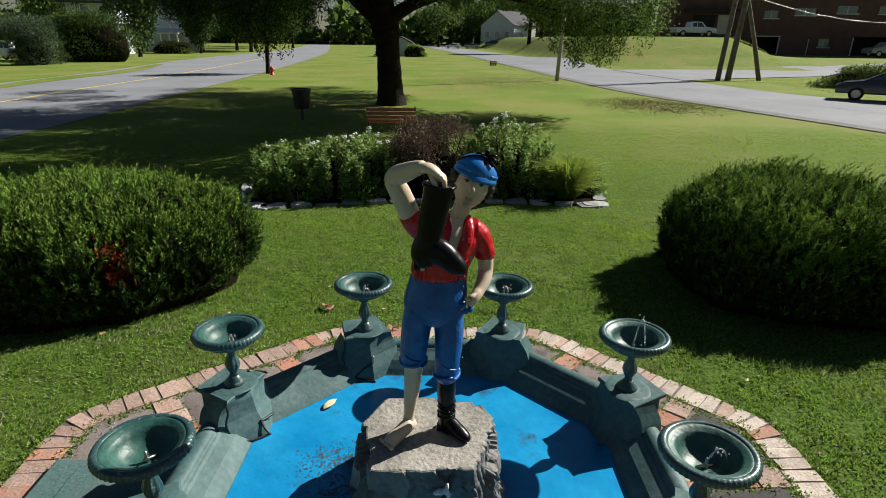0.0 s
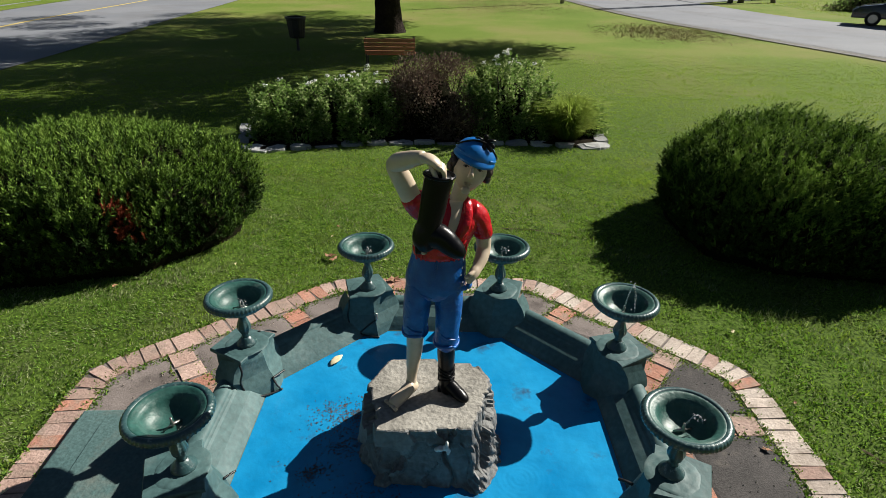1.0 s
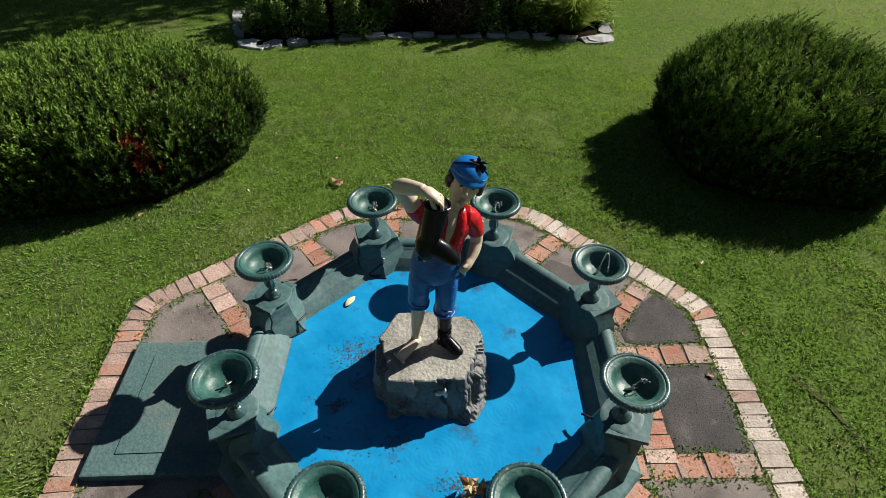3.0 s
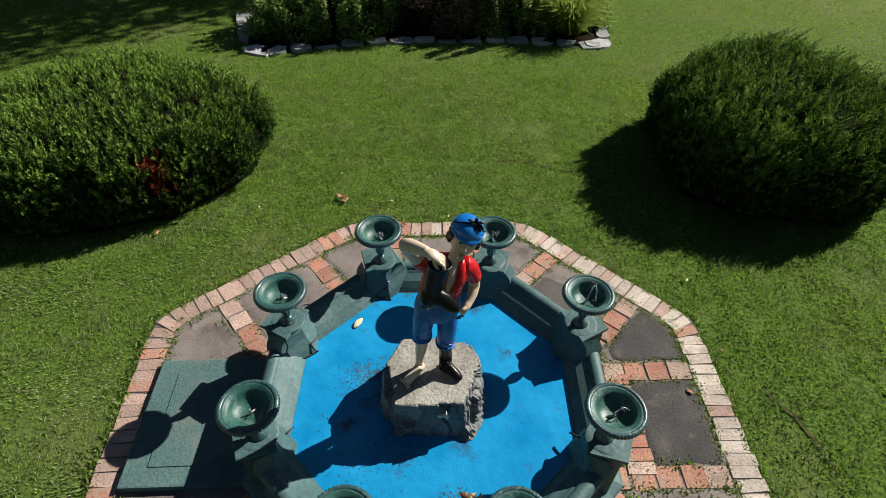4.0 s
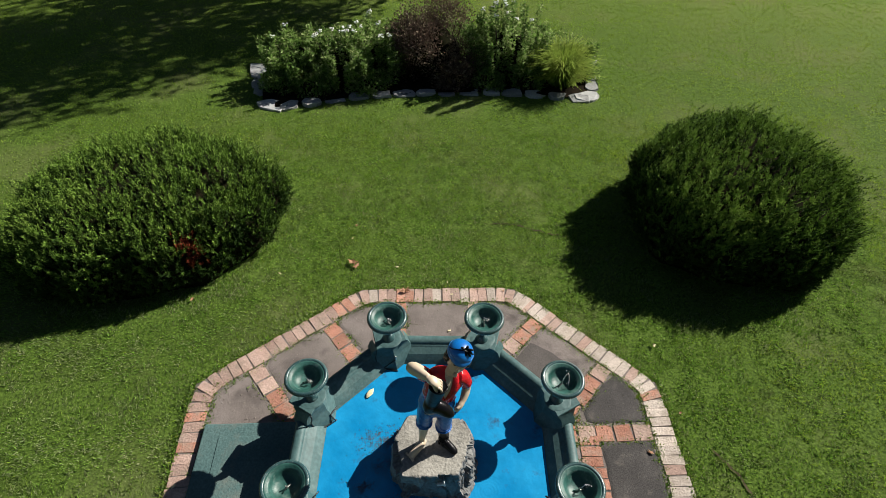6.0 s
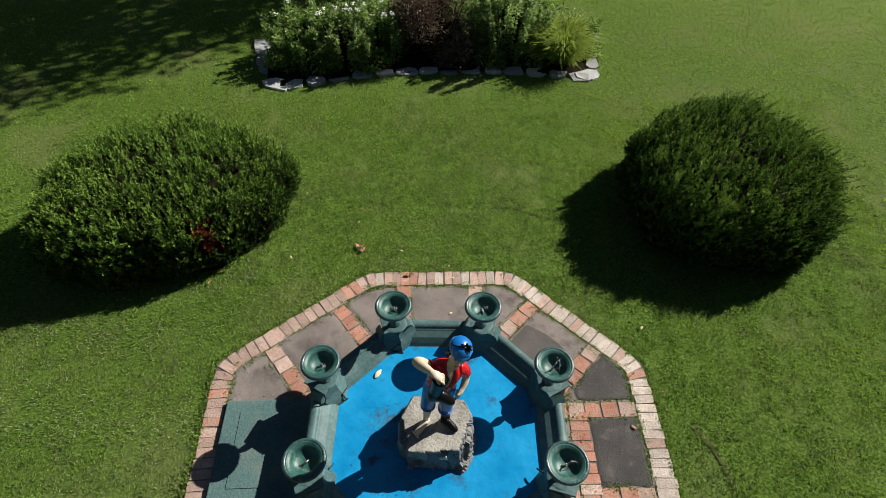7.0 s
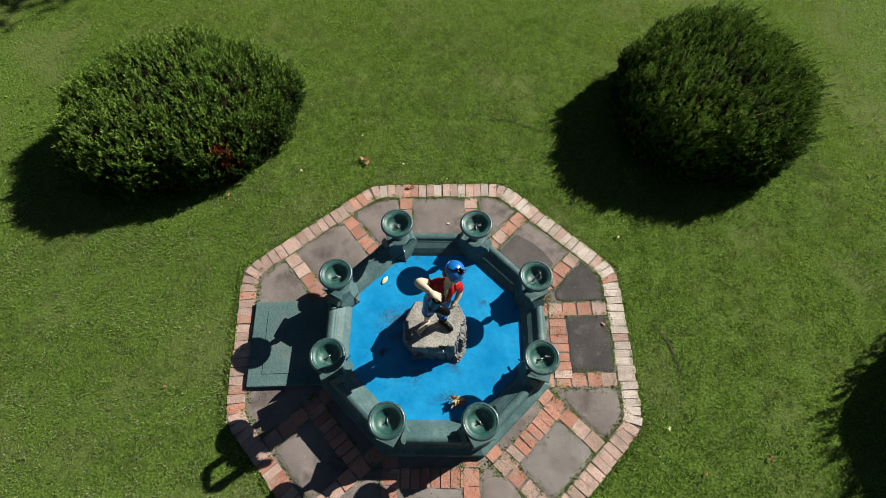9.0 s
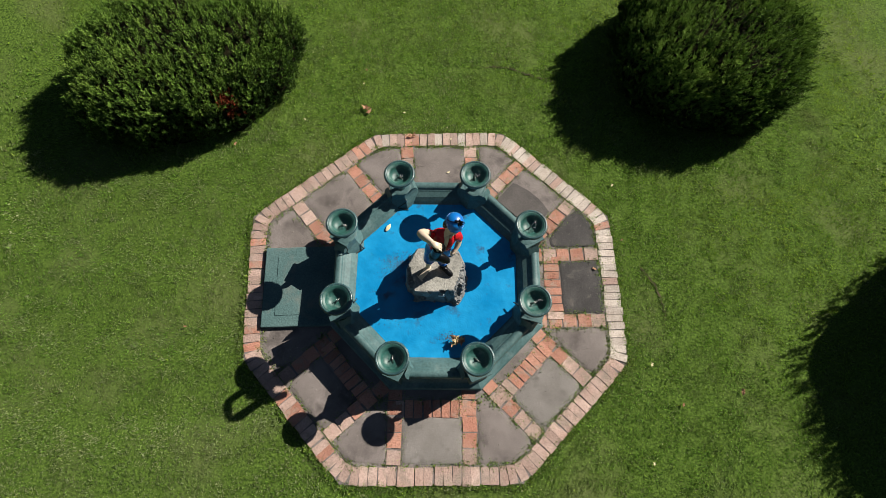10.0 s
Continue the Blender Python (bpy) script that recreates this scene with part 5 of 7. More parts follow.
M_BURGUNDY2 = material("greyish_burgundy_leaves", (0.165, 0.130, 0.095), (0.22, 0.18, 0.13), 3, 0.85, bump=0, grain=0.3, island=0.25, spec=0.05)
M_WHITE = material("white_petals", (0.72, 0.72, 0.68), (0.8, 0.8, 0.77), 9, 0.6, bump=0.05, grain=0.05)
M_REED = material("bright_grass_leaves", (0.19, 0.285, 0.04), (0.29, 0.36, 0.07), 4, 0.75, spec=0.1, bump=0, grain=0.2, island=0.3, translucent=0.45)
GREENS = [M_GREENLEAF, M_PALELEAF]
shrub("flowering_shrub", -2.55, 9.45, 0.58, 0.60, 0.95, 7020, 0.066, GREENS, "loose green perennial clump with few white flowers", split=0.18, flowers=4, flower_mat=M_WHITE, core=0.4, upright=True)
shrub("flowering_shrub", -1.80, 9.36, 0.60, 0.58, 1.00, 8370, 0.066, GREENS, "bushy yellow-green perennial in the flower bed", split=0.36, flowers=7, flower_mat=M_WHITE, core=0.42, upright=True)
shrub("flowering_shrub", -1.12, 9.55, 0.52, 0.55, 1.08, 7020, 0.062, GREENS, "green perennial topped with white flower heads", split=0.26, flowers=9, flower_mat=M_WHITE, core=0.42, upright=True)
shrub("barberry_bush", -0.18, 9.72, 0.90, 0.75, 1.34, 22000, 0.042, [M_BURGUNDY, M_BURGUNDY2], "dense dark burgundy barberry bush", split=0.30)
shrub("flowering_shrub", 1.12, 9.66, 0.76, 0.66, 1.30, 14175, 0.061, GREENS, "tall green shrub with pale leaves and white flowers", split=0.34, flowers=12, flower_mat=M_WHITE, core=0.45, upright=True)
shrub("flowering_shrub", -0.4, 10.5, 1.5, 0.5, 0.7, 6000, 0.07, GREENS, "low green planting behind the barberry bush", split=0.3, flowers=2, flower_mat=M_WHITE, upright=True)
shrub("flowering_shrub", -2.3, 10.2, 0.8, 0.5, 0.62, 3500, 0.07, GREENS, "low green planting along the bed's back", split=0.2, upright=True)
shrub("flowering_shrub", 1.9, 10.3, 0.7, 0.5, 0.62, 3500, 0.07, GREENS, "low green planting along the bed's back", split=0.3, upright=True)
for x, y in ((-2.85, 8.95), (-2.3, 8.92), (-1.3, 9.0), (0.2, 9.2), (0.75, 9.2), (1.45, 9.2), (2.50, 9.55), (2.62, 10.2)):
    shrub("flowering_shrub", x, y, 0.34, 0.24, 0.40, 1800, 0.06, GREENS if x != 0.2 else [M_BURGUNDY, M_BURGUNDY2], "low leafy plant at the front of the bed", split=0.15)


# arching ornamental grass
def arching_grass(cx, cy, r, h, n):
    z = ground_z(cx, cy)
    thing = empty("ornamental_grass", cx, cy, z)
    tagged(thing, "arching clump of bright yellow-green ornamental grass", "grass")
    a = rng.uniform(0, 2 * math.pi, n)
    out = rng.uniform(0.05, 1.0, n) ** 1.2 * r * rng.uniform(0.6, 1.15, n)
    hh = h * rng.uniform(0.45, 1.2, n)
    for k, (s0, s1) in enumerate(((0.0, 0.4), (0.4, 0.72), (0.72, 1.0))):
        def at(s):
            rr = 0.14 * np.abs(np.cos(a * 7)) + out * s ** 1.1
            return np.stack([rr * np.cos(a), rr * np.sin(a), hh * (1.75 * s - 1.0 * s * s)], -1)
        p, q = at(s0), at(s1)
        d = q - p
        ln = np.linalg.norm(d, axis=1)
        ob = cards("blades", p - d * 0.15, unit(d), unit(np.cross(unit(d), np.array([[0, 0, 1.0]]) + 0 * d)), ln * 1.3, 0.012, [M_REED], None, 0.02)
        ob.parent = thing
        tagged(ob, kind="stuff")


arching_grass(2.10, 9.30, 0.62, 0.80, 2600)
arching_grass(1.75, 9.55, 0.45, 0.66, 1000)

# ---- lawn grass ----
def inside(poly, x, y):
    """Even-odd test for arrays of points."""
    res = np.zeros(len(x), bool)
    j = len(poly) - 1
    for i in range(len(poly)):
        xi, yi = poly[i]
        xj, yj = poly[j]
        c = ((yi > y) != (yj > y)) & (x < (xj - xi) * (y - yi) / (yj - yi + 1e-12) + xi)
        res ^= c
        j = i
    return res


def ground_heights(x, y):
    return -0.32 * np.clip((y - 4.2) / 10, 0, 1)


BED_POLY = BED_FRONT + BED_RIGHT[1:] + BED_BACK + BED_LEFT[::-1][1:]
OUT_SHRUNK = [(FX + (x - FX) * 0.985, FY + (y - FY) * 0.985) for x, y in OUT]


def vnoise(x, y, size, seed):
    """Smooth random field in 0..1 with features of the given size."""
    g = np.random.default_rng(seed).random((64, 64))
    u, v = x / size + 400, y / size + 400
    i, j = np.floor(u).astype(int), np.floor(v).astype(int)
    fu, fv = u - i, v - j
    fu, fv = fu * fu * (3 - 2 * fu), fv * fv * (3 - 2 * fv)
    i, j = i % 63, j % 63
    return (g[i, j] * (1 - fu) + g[i + 1, j] * fu) * (1 - fv) + (g[i, j + 1] * (1 - fu) + g[i + 1, j + 1] * fu) * fv


def mown(x, y):
    """Rounds of the mower: -1..1 across each swath, curving round the yew on one side and round the paving on the other."""
    left = np.hypot((x + 3.6) / 1.15, y - 5.2)
    right = np.hypot(x + 0.05, y - 2.1)
    r = np.where(x + 0.25 * y < 2.0, left, right) + 0.25 * vnoise(x, y, 1.6, 3)
    return np.sin(2 * math.pi * r / 1.05)


def lawn(name, x0, x1, y0, y1, density, length, width, hole=None, feather=0.0, rise=1.0):
    n = int((x1 - x0) * (y1 - y0) * density)
    x, y = rng.uniform(x0, x1, n), rng.uniform(y0, y1, n)
    keep = ~inside(OUT_SHRUNK, x, y) & ~inside(BED_POLY, x, y)
    keep &= (x < np.interp(y, [0, 10, 18.6, 25.5, 37, 72], [19.2, 16.0, 13.9, 11.8, 9.1, 6.0])) & (x > np.interp(y, [5, 17, 29, 46, 90], [-11.7, -11.9, -12.9, -14.1, -18.9]))
    if hole:
        depth = np.minimum(np.minimum(x - hole[0], hole[1] - x), np.minimum(y - hole[2], hole[3] - y))
        keep &= rng.random(n) > np.clip(depth / 1.3, 0, 1)
    if feather:
        edge = np.minimum(np.minimum(x - x0, x1 - x), np.minimum(y - y0, y1 - y))
        keep &= rng.random(n) < np.clip(edge / feather, 0, 1)
    # mown turf is uneven: thin and thick tufts
    tuft = vnoise(x, y, 0.075, 5) * 0.62 + vnoise(x, y, 0.17, 6) * 0.38
    keep &= rng.random(n) < 0.02 + 1.55 * tuft
    x, y, tuft = x[keep], y[keep], tuft[keep]
    n = len(x)
    base = np.stack([x, y, ground_heights(x, y) - 0.003], -1)
    swath = mown(x, y) * np.clip((11 - y) / 3, 0.0, 1)
    ax = unit(np.stack([rng.normal(0, .58, n) + 0.34 * swath, rng.normal(0, .58, n) + 0.58 * swath, rng.uniform(0.35, 1.0, n) * rise], -1))
    near = np.hypot(x - FX, y - FY)
    broad, mid = vnoise(x, y, 1.5, 8), vnoise(x, y, 0.42, 9)
    west = np.clip((-0.3 - x) / 2.0, 0, 1) * np.clip((5.0 - y) / 2.0, 0, 1)
    hedge_edge = np.hypot((x + 3.54) / 1.62, (y - 5.25) / 1.25)
    pale = 0.03 + 0.30 * np.clip(broad - 0.42, 0, 1) + 0.22 * np.clip(mid - 0.5, 0, 1) + 0.62 * west * (0.4 + broad)
    pale += 0.22 * np.clip(1 - (near - 2.25) / 0.7, 0, 1) + 0.45 * np.clip(1 - np.abs(hedge_edge - 1.08) / 0.09, 0, 1) * (x > -3.4) + 0.10 * np.clip(swath, 0, 1)
    pale += 0.45 * (vnoise(x, y, 0.06, 14) - 0.50) + 0.9 * (tuft - 0.55)
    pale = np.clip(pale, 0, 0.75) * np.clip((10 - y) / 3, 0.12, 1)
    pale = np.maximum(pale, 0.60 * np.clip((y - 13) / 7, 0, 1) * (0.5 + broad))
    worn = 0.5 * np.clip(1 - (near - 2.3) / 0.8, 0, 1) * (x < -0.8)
    # warm picks these brighter blades more often with distance, painting the backlit look
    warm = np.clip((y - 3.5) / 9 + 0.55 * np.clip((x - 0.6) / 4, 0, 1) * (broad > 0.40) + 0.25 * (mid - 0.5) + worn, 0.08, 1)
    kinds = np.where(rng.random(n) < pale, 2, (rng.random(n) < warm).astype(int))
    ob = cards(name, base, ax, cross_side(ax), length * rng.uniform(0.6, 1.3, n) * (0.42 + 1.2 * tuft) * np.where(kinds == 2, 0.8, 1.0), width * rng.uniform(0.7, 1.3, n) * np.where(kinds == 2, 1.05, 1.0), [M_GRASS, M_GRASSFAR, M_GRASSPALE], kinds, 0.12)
    return tagged(ob, "short mown green grass blades of the lawn", "grass", kind="stuff")


lawn("lawn_grass", -6.5, 6.8, -1.6, 8.6, 5400, 0.036, 0.0068, None, 1.2)
lawn("lawn_grass", -12, 16, 6.0, 20, 640, 0.036, 0.0150, (-6.5, 6.8, -20, 8.6), 3.0, 0.5)
lawn("lawn_grass", -11, 12, -3, 6.0, 330, 0.055, 0.020, (-6.5, 6.8, -1.6, 20), 1.0)
# weeds in the joints and along the paving edge
def weeds(n):
    pts = []
    wr = random.Random(31)
    for k in range(8):
        p, q = Vector(OUT[k]), Vector(OUT[(k + 1) % 8])
        for off, num in ((-0.01, 330), (0.222, 420 if k in (0, 5, 6, 7) else 240), (0.92, 70)):
            a, b, t, nrm = inner_line(p, q, off)
            for _ in range(num):
                c = a.lerp(b, wr.random() * (1 if off < .5 else .6) + (0 if off < .5 else .2)) + nrm * wr.gauss(0, 0.022)
                for _ in range(wr.randint(2, 7)):
                    pts.append((c.x + wr.gauss(0, .016), c.y + wr.gauss(0, .018), 0.012))
        mid, t = (p + q) / 2, (q - p).normalized()
        nrm = inner_line(p, q, 0)[3]
        for s in (-0.43, 0.43):
            for _ in range((95 if k in (0, 5, 6, 7) else 46) if k != 2 else 0):
                c = mid + t * (s + wr.choice((-.09, .09))) + nrm * wr.uniform(0.22, 1.0)
                for _ in range(wr.randint(2, 11)):
                    pts.append((c.x + wr.gauss(0, .028), c.y + wr.gauss(0, .028), 0.014))
    for cx, cy, num in ((1.42, 1.42, 150), (1.40, 2.62, 90), (1.28, 1.18, 120), (0.75, 0.86, 110), (-1.38, 2.78, 120), (1.36, 1.72, 70), (0.98, 1.05, 80)):
        for _ in range(num):
            pts.append((cx + wr.gauss(0, .07), cy + wr.gauss(0, .07), 0.01))
    base = np.array(pts)
    m = len(base)
    ax = unit(np.stack([rng.normal(0, .8, m), rng.normal(0, .8, m), rng.uniform(0.2, 1.0, m)], -1))
    ob = cards("weeds", base, ax, cross_side(ax), rng.uniform(0.014, 0.034, m), rng.uniform(0.008, 0.016, m), [M_GRASS, M_REED, M_GRASSPALE], rng.choice(3, m, p=(.62, .2, .18)), 0.15)
    tagged(ob, "weeds and grass growing in the brick joints", "weeds", kind="stuff")


weeds(0)

# fallen leaves
def fallen_leaf(x, y, z, size, mat, turn, label="dry brown fallen leaf lying on the lawn", crumple=0.3):
    bm = bmesh.new()
    c = bm.verts.new((0, 0, size * .12))
    ring = []
    r = random.Random(x * 31 + y)
    for i in range(10):
        a = 2 * math.pi * i / 10
        k = size * (0.55 if i % 2 else 0.30) * (1.0 if abs(math.cos(a)) > .4 else .7)
        ring.append(bm.verts.new((k * math.cos(a) * 1.25, k * math.sin(a), size * r.uniform(0.0, crumple))))
    for i in range(10):
        bm.faces.new((c, ring[i], ring[(i + 1) % 10]))
    ret = bmesh.ops.extrude_face_region(bm, geom=list(bm.faces))
    for v in [g for g in ret["geom"] if isinstance(g, bmesh.types.BMVert)]:
        v.co.z += 0.0015
    ob = mesh_object("fallen_leaf", bm, mat)
    ob.matrix_world = pose(x, y, z, 0, 0, turn)
    tagged(ob, label, "leaf", group="fallen leaves")


for x, y, s in ((-1.08, 4.76, 0.11), (-1.03, 4.70, 0.08)):
    fallen_leaf(x, y, ground_z(x, y) + 0.03, s, M_LEAFDRY, 30 * s * 100)
fallen_leaf(-0.42, 4.30, 0.03, 0.10, M_LEAFDRY, 20)
fallen_leaf(3.55, 0.90, 0.03, 0.07, M_LEAFDRY, 80)
leaf_r = random.Random(4)
for i in range(26):
    a, r = leaf_r.uniform(0, 6.28), leaf_r.uniform(1.35, 3.6)
    fallen_leaf(FX + r * math.cos(a), FY + r * math.sin(a), 0.03, leaf_r.uniform(.025, .05), M_LEAFPALE if leaf_r.random() < .6 else M_LEAFDRY, leaf_r.uniform(0, 360), "small dry leaf scrap on the ground")
bm = bmesh.new()
limb(bm, [(-0.055, 0, 0, .004, .002), (-0.03, 0, .006, .020, .004), (0.01, 0, .008, .026, .004), (0.045, 0, .005, .012, .003), (0.06, 0, 0, .003, .002)], 4, 10, 0, (0, 1, 0))
ob = mesh_object("fallen_leaf", bm, M_LEAFPALE, True)
ob.matrix_world = pose(-0.655, 2.80, 0.339, 0, 0, 60)
tagged(ob, "pale yellow leaf floating at the basin edge", "leaf", group="fallen leaves")
for i in range(6):
    fallen_leaf(0.20 + leaf_r.uniform(-.05, .05), 1.40 + leaf_r.uniform(-.03, .03), 0.338 + .012 * i, leaf_r.uniform(.06, .10), M_LEAFTAN if i % 2 else M_LEAFDRY, leaf_r.uniform(0, 360), "wet brown leaf heaped in the basin water", 0.5)
# specks of dirt in the pool
spk = []
for i in range(1500):
    c = leaf_r.choice(((-0.55, 2.28, .10), (-0.50, 2.1, .05), (-0.36, 2.40, .07), (-0.3, 1.78, .10), (0.10, 1.45, .05), (-0.62, 1.95, .04), (-0.42, 2.33, .05), (-0.5, 1.75, .16), (-0.58, 2.36, .08), (-0.45, 2.22, .09)))
    spk.append((c[0] + leaf_r.gauss(0, c[2]), c[1] + leaf_r.gauss(0, c[2] * .7), 0.3315))
spk = np.array(spk)
m = len(spk)
ax = unit(np.stack([rng.normal(size=m), rng.normal(size=m), 0.03 * np.ones(m)], -1))
sd = unit(np.cross(ax, np.array([[0, 0, 1.0]]) + 0 * ax))
tagged(cards("dirt_specks", spk, ax, sd, rng.uniform(.006, .017, m), rng.uniform(.004, .009, m), [M_SPECK], None), "brown specks of leaf litter on the basin floor", "litter", kind="stuff")
# narrow worn gaps in the turf, ragged and broken
gap_r = random.Random(12)
for pts in ([(0.55, 5.52), (0.95, 5.50), (1.25, 5.38), (1.60, 5.28)], [(2.52, 2.45), (2.68, 2.2), (2.76, 1.9), (2.74, 1.68)]):
    line = [(q[0] + gap_r.uniform(-.012, .012), q[1] + gap_r.uniform(-.012, .012)) for q in smooth_path(pts, 7)]
    wide = [gap_r.uniform(.004, .014) * math.sin(math.pi * (i + .5) / len(line)) ** .4 for i in range(len(line))]
    a = [(x - w_ * .7, y - w_) for (x, y), w_ in zip(line, wide)]
    b = [(x + w_ * .7, y + w_) for (x, y), w_ in zip(line, wide)]
    tagged(strip("turf_gap", a, b, 0.012, M_DIRT, 3), "narrow dark gap in the turf", "gap", kind="structure")

# brown leaf litter on the far lawn
M_LITTER = material("dull_leaf_litter", (0.185, 0.130, 0.075), (0.255, 0.190, 0.115), 20, 0.9, bump=0.2, grain=0.2, island=0.3, spec=0.1)
def litter(cx, cy, rx, ry, n, label):
    a, r = rng.uniform(0, 2 * math.pi, n), np.sqrt(rng.random(n)) * rng.uniform(.45, 1.25, n)
    x, y = cx + rx * r * np.cos(a), cy + ry * r * np.sin(a)
    b = np.stack([x, y, ground_heights(x, y) + 0.012], -1)
    ax = unit(np.stack([rng.normal(size=n), rng.normal(size=n), 0.06 * rng.random(n)], -1))
    tagged(cards("leaf_litter", b, ax, cross_side(ax), rng.uniform(.035, .07, n), rng.uniform(.025, .05, n), [M_LITTER], None), label, "litter", kind="stuff")


litter(9.6, 26.0, 3.2, 3.6, 5200, "brown leaf litter near the road edge")
litter(3.5, 40, 5.5, 9, 4200, "scattered brown leaf litter on the far lawn")

# rough mown grass on the bank and verge across the road
def verge_grass(x0, x1, y0, y1, n, keep):
    x, y = rng.uniform(x0, x1, n), rng.uniform(y0, y1, n)
    ok = np.array([keep(a, b) for a, b in zip(x, y)])
    x, y = x[ok], y[ok]
    m = len(x)
    b = np.array([(a, c, ground_z(a, c) - 0.01) for a, c in zip(x, y)])
    ax = unit(np.stack([rng.normal(0, .6, m), rng.normal(0, .6, m), rng.uniform(0.3, 1.0, m)], -1))
    tagged(cards("verge_grass", b, ax, cross_side(ax), rng.uniform(.05, .11, m), rng.uniform(.03, .06, m), [M_GRASSFAR, M_GRASSPALE], (rng.random(m) < .16 + .3 * (vnoise(x, y, 3.0, 4) > .6)).astype(int), 0.12), "bright mown grass on the bank", "grass", kind="stuff")


verge_grass(16, 38, 61, 80, 16000, lambda x, y: x > 17.5)
verge_grass(22, 40, 33, 52, 9000, lambda x, y: x > 22.6 + 0.0 * y and y < 44.5 + 0.4 * (x - 22))

# ---- trees ----
M_LEAFDARK = material("dark_tree_leaves", (0.022, 0.048, 0.013), (0.044, 0.080, 0.022), 0.3, 0.75, spec=0.15, bump=0, bump_scale=3, grain=0.25, island=0.35, translucent=0.2)
M_LEAFGREY = material("grey_green_leaves", (0.07, 0.11, 0.07), (0.12, 0.16, 0.10), 0.5, 0.8, spec=0.1, bump=0, grain=0.2, island=0.3, translucent=0.2)


def trunk_part(thing, nodes, limbs, mat=None):
    bm = bmesh.new()
    limb(bm, nodes, 6, 20)
    for l in limbs:
        limb(bm, l, 5, 10)
    for v in bm.verts:
        v.co += Vector((noise.noise(v.co * 3), noise.noise(v.co * 3 + Vector((9, 0, 0))), 0)) * 0.03 * min(1, nodes[0][3] * 2)
    return part("trunk", bm, mat or M_BARK, thing, "", True)


def tree(name, cx, cy, trunk_r, h, low, rx, ry, n, leaf, mats, label, split=0.4, category="tree", lobes=16):
    z = ground_z(cx, cy)
    thing = empty(name, cx, cy, z)
    tagged(thing, label, category)
    tr = random.Random(f"{cx:.1f}{cy:.1f}")
    limbs = []
    for i in range(6):
        a = 6.28 * i / 6 + tr.uniform(-.4, .4)
        limbs.append([(0, 0, low * .9 + h * .05 * i, trunk_r * .5, trunk_r * .5), (rx * .4 * math.cos(a), ry * .4 * math.sin(a), low + (h - low) * tr.uniform(.3, .5), trunk_r * .25, trunk_r * .25), (rx * .75 * math.cos(a), ry * .75 * math.sin(a), low + (h - low) * tr.uniform(.4, .75), trunk_r * .08, trunk_r * .08)])
    trunk_part(thing, [(0, 0, -.15, trunk_r * 1.35, trunk_r * 1.35), (0, 0, low * .3, trunk_r, trunk_r), (0.05, 0, low, trunk_r * .85, trunk_r * .85), (0, 0.05, h * .75, trunk_r * .3, trunk_r * .3)], limbs)
    ch = (h - low) / 2
    lobe = unit(rng.normal(size=(lobes, 3))) * np.array([rx, ry, ch]) * rng.uniform(0.35, 0.75, (lobes, 1))
    pick = rng.integers(0, lobes, n)
    u = unit(rng.normal(size=(n, 3)))
    size = rng.uniform(0.28, 0.48, lobes)[pick][:, None] * np.array([rx, ry, ch])
    p = lobe[pick] + u * size * rng.uniform(0.6, 1.08, (n, 1)) + np.array([0, 0, low + ch])
    p[:, 2] = np.maximum(p[:, 2], 0.15)
    ax = unit(u * 0.5 + np.array([0, 0, -0.35]) + rng.normal(size=(n, 3)) * 0.6)
    lv = cards("crown", p, ax, cross_side(ax), leaf * rng.uniform(.7, 1.4, n), leaf * rng.uniform(.4, .65, n), mats, (rng.random(n) < split).astype(int) if len(mats) > 1 else None, 0.15)
    lv.parent = thing
    return thing


